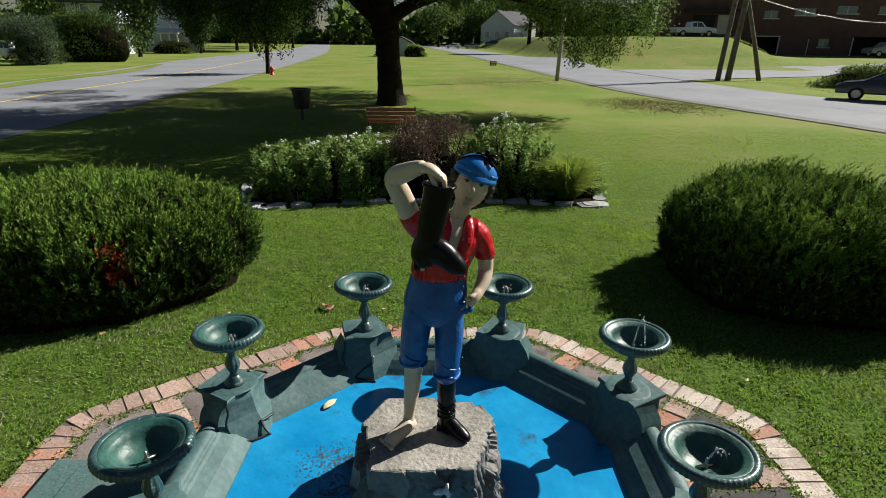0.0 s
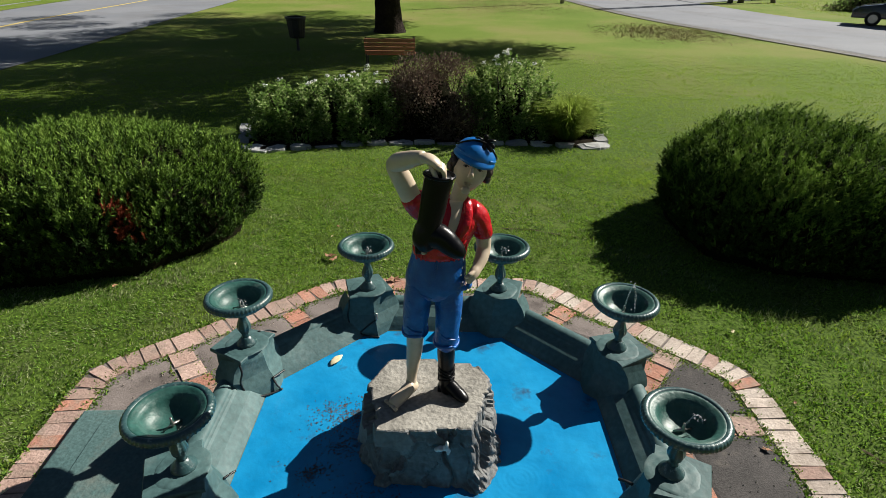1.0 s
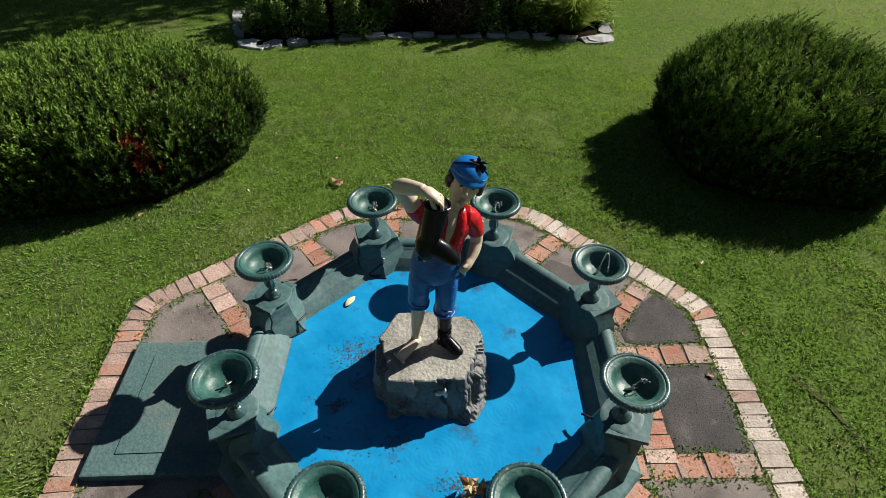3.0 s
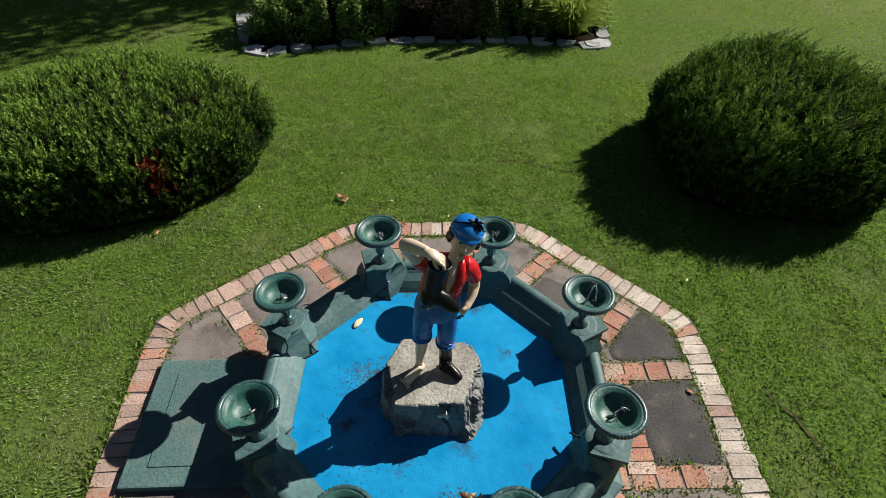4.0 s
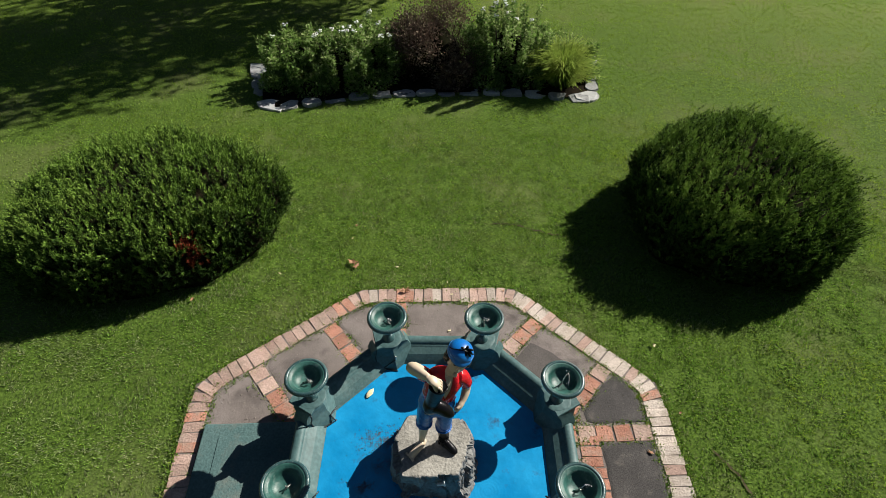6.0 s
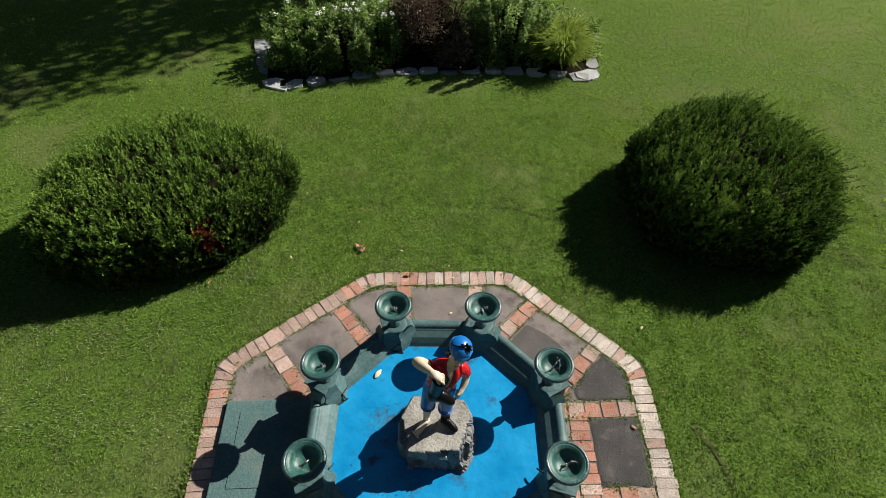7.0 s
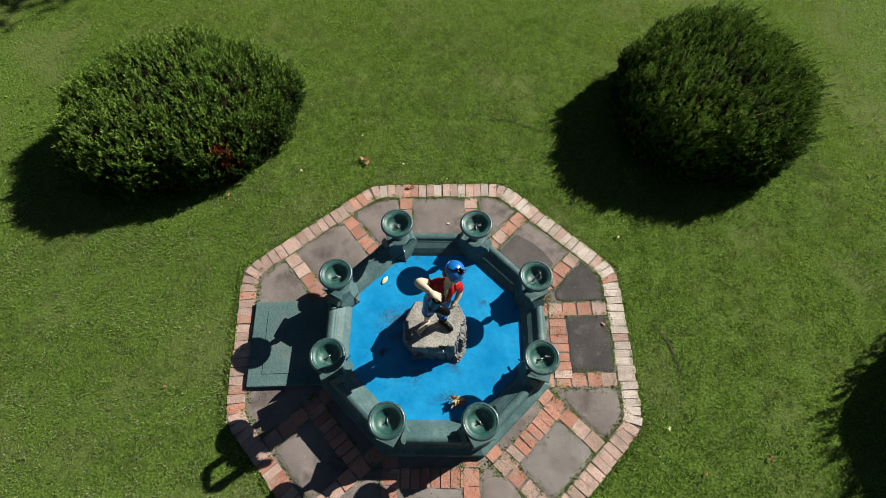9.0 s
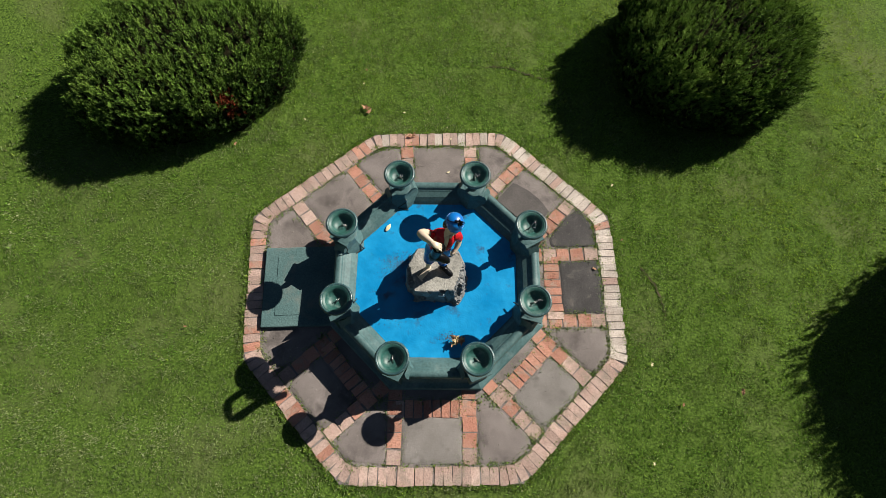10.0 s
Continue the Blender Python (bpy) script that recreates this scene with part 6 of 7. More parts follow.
# the large shade tree
def shade_tree():
    cx, cy = -2.38, 25.0
    z = ground_z(cx, cy)
    thing = empty("shade_tree", cx, cy, z)
    tagged(thing, "large old shade tree with dark trunk and drooping branches", "tree")
    trunk_part(thing, [(0.10, 0, -.25, .88, .80), (0.10, 0, .12, .64, .60), (.06, 0, .9, .53, .52), (.02, 0, 2.2, .48, .48), (-.10, 0, 3.2, .58, .54), (-.3, 0, 4.6, .5, .5), (-.2, 0, 8.0, .3, .3), (0, 0, 12, .12, .12)],
               [[(-.2, 0, 3.2, .34, .34), (-1.6, -.3, 4.4, .26, .26), (-4.5, -1.0, 6.0, .17, .17), (-8, -2, 6.8, .07, .07)],
                [(-.1, 0, 3.3, .34, .34), (1.4, -.4, 4.1, .24, .24), (4.5, -1.6, 4.7, .15, .15), (8.2, -2.0, 4.6, .06, .06)],
                [(-.2, 0, 3.6, .3, .3), (.4, -2.0, 5.2, .2, .2), (1.6, -5.5, 7.0, .1, .1)],
                [(-.2, 0, 3.9, .3, .3), (-2.4, -2.2, 5.8, .2, .2), (-4.2, -6.0, 7.5, .08, .08)],
                [(-.1, .1, 4.5, .25, .25), (3.0, 2.0, 7.5, .18, .18), (6.5, 3.0, 9.0, .08, .08)],
                [(1.0, -.3, 4.0, .08, .08), (3.2, -2.4, 4.3, .06, .06), (6.8, -3.4, 3.6, .03, .03)],
                [(-1.4, -.3, 4.3, .08, .08), (-3.2, -2.5, 4.4, .05, .05), (-5.6, -3.2, 3.6, .03, .03)]])
    n = 102000
    lobes = 106
    lob = unit(rng.normal(size=(lobes, 3))) * np.array([7.6, 6.9, 3.4]) * rng.uniform(0.35, 1.0, (lobes, 1)) ** 0.6 + np.array([2.9, -4.6, 8.2])
    # added unseen lobes, placed so that their shade falls where the lawn is dark
    extra = np.array([(8.4, -.5, 5.4), (10.2, .6, 5.8), (6.8, -1.2, 5.2), (11.5, -.4, 5.6), (-2.0, 4.0, 7.5), (-4.5, 6.5, 8.0), (-1.0, 8.0, 7.0), (-6.0, 9.5, 8.5), (2.0, 3.0, 8.5), (-4.0, 1.5, 8.0),
                      (5.9, -2.8, 7.5), (4.5, -3.5, 7.5), (7.2, -2.0, 7.2), (5.2, -5.0, 8.0), (3.6, -2.4, 8.2), (6.6, -4.6, 7.6),
                      (5.0, 3.0, 7.5), (7.0, 5.0, 7.5), (3.5, 6.0, 7.5), (6.0, 8.5, 8.0), (8.5, 2.5, 7.2),
                      (6.0, 0.0, 9.3), (8.0, 1.0, 9.0), (4.5, 1.5, 9.5), (9.5, -1.0, 9.0), (7.0, 3.5, 9.5), (10.0, 3.0, 8.6), (5.0, -1.5, 8.8), (7.5, -3.0, 9.0),
                      (4.6, -10.2, 7.5), (6.0, -9.2, 7.5), (3.4, -11.0, 7.5), (7.2, -8.2, 7.5), (5.0, -8.2, 7.8), (2.6, -9.4, 7.6),
                      (4.0, 11.0, 8.5), (7.0, 11.5, 8.5), (1.6, 9.5, 9.0), (8.6, 9.4, 8.2), (0.6, 12.5, 9.0), (5.5, 14.0, 8.8)])
    # grid of more unseen lobes, added to shade the lawn left of the trunk
    west = np.array([(1.0 + 1.9 * i + 0.5 * math.sin(3 * j), 2.6 + 1.7 * j, 8.6 + 0.5 * math.sin(2 * i + j)) for i in range(5) for j in range(5)])
    extra = np.concatenate([extra, west])
    lob[:len(extra)] = extra
    pick = rng.integers(0, lobes, n)
    u = unit(rng.normal(size=(n, 3)))
    p = lob[pick] + u * np.array([1.65, 1.65, 1.15]) * rng.uniform(0.4, 1.05, (n, 1))
    ok = p[:, 2] > 3.9 + 0.25 * np.sin(p[:, 0] * 2)
    p, u = p[ok], u[ok]
    ax = unit(u * 0.4 + np.array([0, 0, -0.5]) + rng.normal(size=(len(p), 3)) * 0.6)
    lv = cards("crown", p, ax, cross_side(ax), rng.uniform(.15, .25, len(p)), rng.uniform(.08, .13, len(p)), [M_LEAF], None, 0.15)
    lv.parent = thing
    tagged(lv, "broad leafy crown")
    # hanging sprays below the crown: x along the tree, lowest height
    sprays = []
    sr = random.Random(17)

    def fringe(x0, x1, y0, y1, lows, count):
        for _ in range(count):
            s = sr.random()
            x = x0 + (x1 - x0) * s
            k = s * (len(lows) - 1)
            i = min(int(k), len(lows) - 2)
            low = lows[i] + (lows[i + 1] - lows[i]) * (k - i)
            sprays.append((x, sr.uniform(y0, y1), low + abs(sr.gauss(0, .85)), sr.uniform(4.4, 5.2)))
    fringe(-0.4, 7.5, -4.5, -2.0, (3.7, 3.6, 3.5, 3.3, 2.3, 1.5, 1.4, 1.5, 2.7), 190)
    fringe(-4.8, 1.4, -4.0, -1.0, (3.3, 3.7, 3.6, 3.3, 2.9), 60)
    fringe(-9.8, -4.8, -4.5, -1.5, (2.8, 2.1, 2.3, 1.9, 1.40, 2.6), 95)
    fringe(-10.4, -4.2, -4.8, -0.8, (3.1, 2.9, 2.8, 2.7, 2.75, 2.9), 120)
    fringe(-12.6, -8.2, -4.8, -0.8, (3.1, 2.95, 2.85, 2.8), 100)
    fringe(-3.0, 2.2, -2.2, 0.6, (3.4, 3.5, 3.0), 30)
    base, axes = [], []
    for x, y, low, top in sprays:
        low = min(low, top - 0.3)
        m = max(16, int(200 * (top - low) / 2.2) + 20)
        s = rng.random(m)
        zz = top + (low - top) * s
        dx, dy = sr.gauss(0, .25), sr.gauss(0, .25)
        rad = 0.07 + 0.26 * (1 - s)
        q = np.stack([x + 2.38 * 0 + dx * s + rng.normal(0, 1, m) * rad, y + dy * s + rng.normal(0, 1, m) * rad, zz + rng.normal(0, .05, m)], -1)
        base.append(q)
        axes.append(unit(np.stack([rng.normal(0, .6, m), rng.normal(0, .6, m), rng.uniform(-1, -.1, m)], -1)))
    base, axes = np.concatenate(base), np.concatenate(axes)
    base[:, 2] += 0.32
    k = len(base)
    # left-hand sprays take mostly dark leaves, their lack of light put into the colour
    lv = cards("hanging_foliage", base + np.array([2.38, 0, 0]) * 1.0, axes, cross_side(axes), rng.uniform(.07, .14, k), rng.uniform(.030, .055, k), [M_LEAF, M_LEAFDARK], (rng.random(k) < np.where(base[:, 0] < 0, .72, .30)).astype(int), 0.12)
    lv.parent = thing
    tagged(lv, "drooping leafy sprays", kind="stuff")


shade_tree()
tree("young_tree", -13.6, 45.5, 0.16, 6.5, 1.9, 2.6, 2.2, 5000, 0.20, [M_LEAF, M_LEAFDARK], "young street tree beside the road", 0.5)
for cx, cy, h, rx, lab in ((-43, 106, 15, 6.5, "tall dark leafy tree behind the porch"), (-41, 118, 15, 7, "dense dark green roadside tree"), (-43, 136, 16, 8, "dense dark green roadside tree"),
                           (-38, 150, 14, 6, "dense dark green roadside tree"), (-54, 122, 17, 9, "tall dark tree behind the houses"), (-53, 66, 11, 4.5, "dark leafy tree beside the house"), (-72, 112, 18, 10, "tall dark tree behind the houses"), (-50, 168, 15, 9, "dense dark green roadside tree"), (-35, 108, 11, 4.5, "leafy dark green roadside tree")):
    tree("street_tree", cx, cy, 0.3, h, 2.6, rx, rx, 5500, 0.55, [M_LEAFDARK, M_LEAF], lab, 0.35, lobes=26)
for cx, cy, h, rx in ((-39.4, 77, 12, 3.0), (-39.2, 96, 11, 3.3), (-36.2, 112, 12, 4.2)):
    tree("street_tree", cx, cy, 0.25, h, 0.9, rx, rx, 6000, 0.45, [M_LEAFDARK, M_LEAF], "low-branched dark tree at the roadside", 0.2, lobes=30)
for cx, cy, h, rx in ((-2, 200, 15, 8), (34, 190, 14, 7), (13, 228, 16, 9), (26, 232, 16, 9), (44, 200, 13, 7), (2, 232, 15, 8)):
    tree("street_tree", cx, cy, 0.35, h, 3.0, rx, rx, 4500, 0.7, [M_LEAF, M_LEAFDARK], "leafy green tree beyond the road", 0.45, lobes=24)
for cx, cy in ((16.6, 118), (19.0, 118)):
    tree("street_tree", cx, cy, 0.35, 12, 5.0, 4, 4, 2500, 0.55, [M_LEAF, M_LEAFDARK], "slim tree on the grass bank", 0.5)
shrub("hedge_bush", -36.3, 62.5, 5.2, 2.8, 4.9, 30000, 0.20, [M_LEAFDARK, M_LEAF], "large dark green bush beside the road", "bush", split=0.3, core=0.62)
shrub("willow_bush", -37.2, 54.0, 2.9, 2.0, 4.5, 20000, 0.15, [M_LEAFGREY, M_LEAFDARK], "grey-green loose bush in front of a pickup", "bush", split=0.3, core=0.5)
shrub("roadside_bush", 27.6, 38.5, 3.6, 1.4, 1.35, 16000, 0.15, [M_GREENLEAF, M_BURGUNDY2], "low dull green roadside bush", "bush", split=0.45, core=0.6)
shrub("garden_bush", -42.6, 93.0, 3.3, 1.5, 1.8, 4000, 0.28, [M_REED, M_BURGUNDY2], "yellow-green flowering bushes by the porch", "bush", split=0.4, core=0.8)
shrub("round_bush", -4.6, 92.0, 1.9, 1.3, 1.8, 4000, 0.22, [M_GREENLEAF, M_REED], "rounded green bush beside the white shed", "bush", split=0.4, core=0.85)
shrub("round_bush", -9.4, 92.0, 1.5, 1.2, 1.6, 3000, 0.22, [M_LEAFDARK], "dark rounded bush beside the white shed", "bush", core=0.85)
# far woods, with an uneven skyline
n = 32000
fa = rng.uniform(-0.95, 0.95, n)
dist = rng.uniform(235, 330, n)
sky_h = 15 + 4 * np.sin(fa * 19) + 3 * np.sin(fa * 47 + 1) + 2 * np.sin(fa * 101)
sky_h *= np.where(np.abs(fa + 0.215) < 0.032, 0.2, 1.0) * np.where(np.abs(fa - 0.385) < 0.05, 0.3, 1.0) * np.where(fa > 0.3, 1.1, 1.0)
p = np.stack([dist * fa, dist, rng.random(n) ** 0.8 * sky_h * dist / 260 - 0.3], -1)
ax = unit(rng.normal(size=(n, 3)))
tagged(cards("far_woods", p, ax, cross_side(ax), rng.uniform(2.8, 5.2, n), rng.uniform(1.8, 3.3, n), [M_LEAFDARK, M_LEAF], (rng.random(n) < .4).astype(int)), "distant green woods along the horizon", "woods", kind="stuff")

# ---- park bench, bin, hydrant, sign ----
M_WOOD = material("reddish_wood_slats", (0.24, 0.085, 0.05), (0.32, 0.12, 0.075), 6, 0.55, bump=0.2, bump_scale=30, grain=0.2)
M_IRON = material("black_iron", (0.012, 0.012, 0.013), (0.02, 0.02, 0.022), 6, 0.45, bump=0.1, grain=0.15)
M_RED = material("red_enamel", (0.50, 0.02, 0.02), (0.56, 0.04, 0.035), 5, 0.4, bump=0.1, grain=0.1)
M_POLE = material("weathered_pole_wood", (0.10, 0.08, 0.065), (0.16, 0.135, 0.11), 2.5, 0.9, bump=0.4, bump_scale=25, grain=0.25)
M_POLEPALE = material("pale_pole_wood", (0.30, 0.27, 0.22), (0.38, 0.34, 0.29), 2.5, 0.9, bump=0.3, bump_scale=25, grain=0.2)
bench = empty("park_bench", -1.48, 16.4, ground_z(-1.5, 16.4), 2)
tagged(bench, "park bench with reddish wooden slats and black legs", "bench")
for i, z in enumerate((0.52, 0.63, 0.74, 0.85)):
    bm = bmesh.new()
    box(bm, -0.69, 0.69, -0.02, 0.02, z - .043, z + .043, 0.006)
    ob = part("back_slat", bm, M_WOOD, bench)
    ob.matrix_local = pose(0, -0.20 + .03 * -i, 0, 8, 0, 0)
for i in range(4):
    bm = bmesh.new()
    box(bm, -0.69, 0.69, -.045, .045, .42, .45, 0.008)
    ob = part("seat_slat", bm, M_WOOD, bench)
    ob.matrix_local = pose(0, -0.08 + .115 * i, 0)
for s in (-0.66, 0.66):
    bm = bmesh.new()
    box(bm, s - .02, s + .02, -.20, -.15, 0, .90, .006)
    box(bm, s - .02, s + .02, .30, .35, 0, .42, .006)
    box(bm, s - .02, s + .02, -.20, .35, .38, .42, .006)
    part("leg_frame", bm, M_IRON, bench, "black iron leg frame")
bin_ = empty("litter_bin", -4.86, 19.75, ground_z(-4.9, 19.7))
tagged(bin_, "black slatted litter bin on a post", "bin")
bm = lathe([(.05, 0), (.045, .45)], 10)
part("post", bm, M_IRON, bin_)
bm = lathe([(.22, .40), (.25, .45), (.31, 1.0), (.30, 1.0), (.24, .46)], 32, ripple=lambda k, a: 1 + .03 * math.copysign(1, math.sin(16 * a)))
part("basket", bm, M_IRON, bin_, "black slatted basket", False)
bm = lathe([(.30, .98), (.34, 1.0), (.34, 1.05), (.27, 1.06), (.27, .98)], 28)
part("bin_rim", bm, M_IRON, bin_)
hyd = empty("fire_hydrant", -12.85, 43.9, ground_z(-12.9, 43.9))
tagged(hyd, "red fire hydrant at the edge of the lawn", "hydrant")
part("barrel", lathe([(.16, 0), (.16, .05), (.11, .07), (.11, .45), (.13, .47), (.13, .5), (.10, .56), (.04, .62), (.03, .66)], 18), M_RED, hyd, "", True)
bm = bmesh.new()
tube(bm, [(-.2, 0, .36), (.2, 0, .36)], .055, 12)
part("outlet", bm, M_RED, hyd)
yard = empty("yard_sign", 5.1, 62, ground_z(5, 62), 5)
tagged(yard, "small red and white yard sign beside the road", "sign")
bm = bmesh.new()
box(bm, -.36, .36, -.01, .01, .12, .56, .004)
part("panel", bm, M_RED, yard)
bm = bmesh.new()
box(bm, -.26, .26, -.016, -.011, .36, .44)
part("writing_bar", bm, M_WHITE, yard, "white bar of writing")
bm = bmesh.new()
box(bm, -.22, .22, -.016, -.011, .22, .28)
part("writing_bar", bm, M_WHITE, yard, "white bar of writing")
for s in (-.3, .3):
    bm = bmesh.new()
    box(bm, s - .008, s + .008, -.008, .008, -.02, .14)
    part("stake", bm, M_METAL, yard)


def pole(x, y, tx, ty, h, r, mat, label, name="utility_pole"):
    z = ground_z(x, y)
    bm = bmesh.new()
    limb(bm, [(x, y, z - .2, r, r), ((x * 2 + tx) / 3, (y * 2 + ty) / 3, z + h / 3, r * .93, r * .93), ((x + 2 * tx) / 3, (y + 2 * ty) / 3, z + h * 2 / 3, r * .85, r * .85), (tx, ty, z + h, r * .75, r * .75)], 4, 14)
    tagged(mesh_object(name, bm, mat, True), label, "pole")


pole(8.0, 41.7, 8.35, 41.7, 9, .15, M_POLEPALE, "pale upright utility pole beside the road")
pole(20.6, 44.3, 21.25, 44.5, 10, .19, M_POLE, "dark leaning timber utility pole")
pole(21.35, 44.3, 22.1, 44.5, 10.5, .22, M_POLE, "tall dark timber utility pole with wires")
pole(23.95, 44.6, 21.7, 44.6, 6.4, .17, M_POLE, "dark slanting timber brace pole")
bm = bmesh.new()
limb(bm, [(21.7, 44.5, 5.6, .009, .009), (30, 49, 4.55, .009, .009), (40, 54, 4.2, .009, .009), (60, 64, 5.2, .009, .009)], 10, 6)
tagged(mesh_object("overhead_wire", bm, M_METAL, True), "pale sagging overhead wire from the pole", "wire")

# ---- brick building ----
M_WALL = material("dark_brown_brick", (0.085, 0.042, 0.036), (0.12, 0.06, 0.05), 0.9, 0.9, bump=0.4, bump_scale=9, grain=0.25)
M_TRIM = material("dull_white_trim", (0.45, 0.43, 0.40), (0.52, 0.50, 0.47), 2, 0.7, bump=0.1, grain=0.1)
M_DARK = material("dark_opening", (0.012, 0.011, 0.011), (0.02, 0.018, 0.018), 2, 0.8, bump=0.1, grain=0.2)
M_GLASS = material("window_glass", (0.10, 0.16, 0.18), (0.14, 0.20, 0.22), 1, 0.05, bump=0, grain=0.05, coat=1.0)
M_ROOF = material("dark_shingle_roof", (0.035, 0.035, 0.04), (0.055, 0.055, 0.06), 1.5, 0.9, bump=0.3, bump_scale=8, grain=0.25)
M_SIDING = material("pale_clapboard", (0.44, 0.48, 0.53), (0.51, 0.55, 0.60), 1, 0.7, bump=0.15, bump_scale=8, grain=0.08)


def panel(parent, name, x0, x1, z0, z1, y0, y1, mat, label=""):
    bm = bmesh.new()
    box(bm, x0, x1, y0, y1, z0, z1)
    return part(name, bm, mat, parent, label)


hall = empty("brick_building", 46, 82, 0)
tagged(hall, "long dark brown brick building with a garage opening", "building")
# front wall with true openings, in pieces between them
OPEN = [(-4.3, -0.4, 0.4, 3.15), (9.6, 14.4, 0.4, 3.3)]
WIN = [(-3.1, -1.1, 5.5, 6.45), (1.0, 3.9, 5.9, 6.8), (6.6, 9.5, 6.2, 7.15), (12.2, 14.6, 6.2, 7.15), (5.0, 6.6, 1.9, 3.0)]
xs = sorted({-15.0, 26.0, *[v for o in OPEN + WIN for v in o[:2]]})
bm = bmesh.new()
for a, b in zip(xs, xs[1:]):
    holes = sorted((o[2], o[3]) for o in OPEN + WIN if o[0] <= a and o[1] >= b)
    z = -0.6
    for h0, h1 in holes:
        box(bm, a, b, 0, 0.4, z, h0)
        z = h1
    box(bm, a, b, 0, 0.4, z, 10.2)
part("wall", bm, M_WALL, hall, "dark brick front wall")
panel(hall, "side_wall", -15.0, -14.6, -0.6, 10.2, 0.4, 7, M_WALL)
panel(hall, "side_wall", 25.6, 26, -0.6, 10.2, 0.4, 7, M_WALL)
panel(hall, "back_wall", -14.6, 25.6, -0.6, 10.2, 6.6, 7, M_WALL)
panel(hall, "roof", -15.3, 26.3, 10.2, 10.6, -0.3, 7.3, M_ROOF)
# near-black sheet: gloom behind the openings put in as colour
panel(hall, "interior", -6, 18, 0.3, 3.4, 2.5, 2.6, M_DARK, "near-black sheet standing for the unlit garage depth")
panel(hall, "door_jamb", -0.5, -0.35, 0.7, 3.2, -0.04, 0.1, M_TRIM)
panel(hall, "door_jamb", 9.55, 9.7, 0.7, 3.2, -0.04, 0.1, M_TRIM)
panel(hall, "lintel", -4.4, -0.3, 3.15, 3.3, -0.04, 0.1, M_TRIM)
panel(hall, "downpipe", 3.5, 3.6, 0.8, 2.9, -0.1, -0.02, M_TRIM)
panel(hall, "canopy", -14.0, -6.5, 6.1, 6.5, -1.6, -0.02, M_DARK, "dark canopy over the loading side")
panel(hall, "loading_door", -12.6, -9.6, 3.4, 5.8, -0.05, -0.01, M_DARK)
panel(hall, "loading_door", -9.2, -7.2, 3.4, 5.8, -0.05, -0.01, M_TRIM, "grey loading door")
for o in WIN:
    w = panel(hall, "window", o[0], o[1], o[2], o[3], 0.18, 0.22, M_GLASS)
    cxm = (o[0] + o[1]) / 2
    panel(w, "mullion", cxm - .05, cxm + .05, o[2], o[3], 0.12, 0.18, M_TRIM)
    panel(w, "sill", o[0] - .1, o[1] + .1, o[2] - .12, o[2], -0.08, 0.2, M_TRIM)


# ---- houses ----
def house(name, x, y, w, d, wall_h, roof_h, label, wall_mat, windows, turn=0, base=None):
    z = ground_z(x, y) if base is None else base
    h = empty(name, x, y, z, turn)
    tagged(h, label, "house")
    bm = bmesh.new()
    box(bm, -w / 2, w / 2, -d / 2, d / 2, -.3, wall_h)
    v = [bm.verts.new(c) for c in ((-w / 2, -d / 2, wall_h), (w / 2, -d / 2, wall_h), (0, -d / 2, wall_h + roof_h), (-w / 2, d / 2, wall_h), (w / 2, d / 2, wall_h), (0, d / 2, wall_h + roof_h))]
    bm.faces.new(v[:3])
    bm.faces.new(v[3:][::-1])
    part("wall", bm, wall_mat, h)
    for s in (-1, 1):
        bm = bmesh.new()
        ln = math.hypot(w / 2, roof_h)
        box(bm, -ln / 2 - .35, ln / 2 + .05, -d / 2 - .3, d / 2 + .3, 0, .18)
        ob = part("roof", bm, M_ROOF, h)
        ob.matrix_local = Matrix.Translation((s * w / 4, 0, wall_h + roof_h / 2)) @ Matrix.Rotation(s * math.atan2(roof_h, w / 2), 4, "Y") @ (Matrix.Rotation(math.pi, 4, "Z") if s > 0 else Matrix.Identity(4))
    for wx, wz, ww, wh in windows:
        g = panel(h, "window", wx - ww / 2, wx + ww / 2, wz, wz + wh, -d / 2 - .05, -d / 2 - .01, M_GLASS)
        for nm, a, b, c, e in (("frame", wx - ww / 2 - .1, wx - ww / 2, wz - .1, wz + wh + .1), ("frame", wx + ww / 2, wx + ww / 2 + .1, wz - .1, wz + wh + .1), ("sill", wx - ww / 2, wx + ww / 2, wz - .1, wz), ("lintel", wx - ww / 2, wx + ww / 2, wz + wh, wz + wh + .1)):
            panel(g, nm, a, b, c, e, -d / 2 - .08, -d / 2 - .012, M_WHITE)
    return h


clap = house("clapboard_house", -49.5, 88, 6.6, 6, 7.2, 3.5, "pale grey clapboard house behind the bushes", M_SIDING, [(-0.7, 4.6, 1.1, 1.7), (1.9, 4.7, 1.1, 1.7), (-1.4, 1, 1.2, 1.8), (1.6, 1, 1.2, 1.8)])
panel(clap, "eave", -3.9, 3.6, 6.75, 7.0, -3.9, -3.01, M_ROOF, "dark shingled eave")
house("white_house", 20.5, 195, 13, 12, 4.6, 4.2, "white house with a dark roof beyond the road", M_SIDING, [(-3.8, 1.0, 1.6, 1.8), (0, 1.0, 1.6, 1.8), (3.8, 1.0, 1.6, 1.8)], turn=-42, base=1.9)
house("white_shed", -6.9, 96, 3.2, 3.0, 2.0, 0.8, "small white shed on the far lawn", M_SIDING, [])
porch = house("porch_house", -48.0, 106, 7.4, 8, 5.2, 3.2, "white clapboard house with a columned front porch", M_SIDING, [(-2.3, 3.2, 1.0, 1.5), (2.3, 3.2, 1.0, 1.5)])
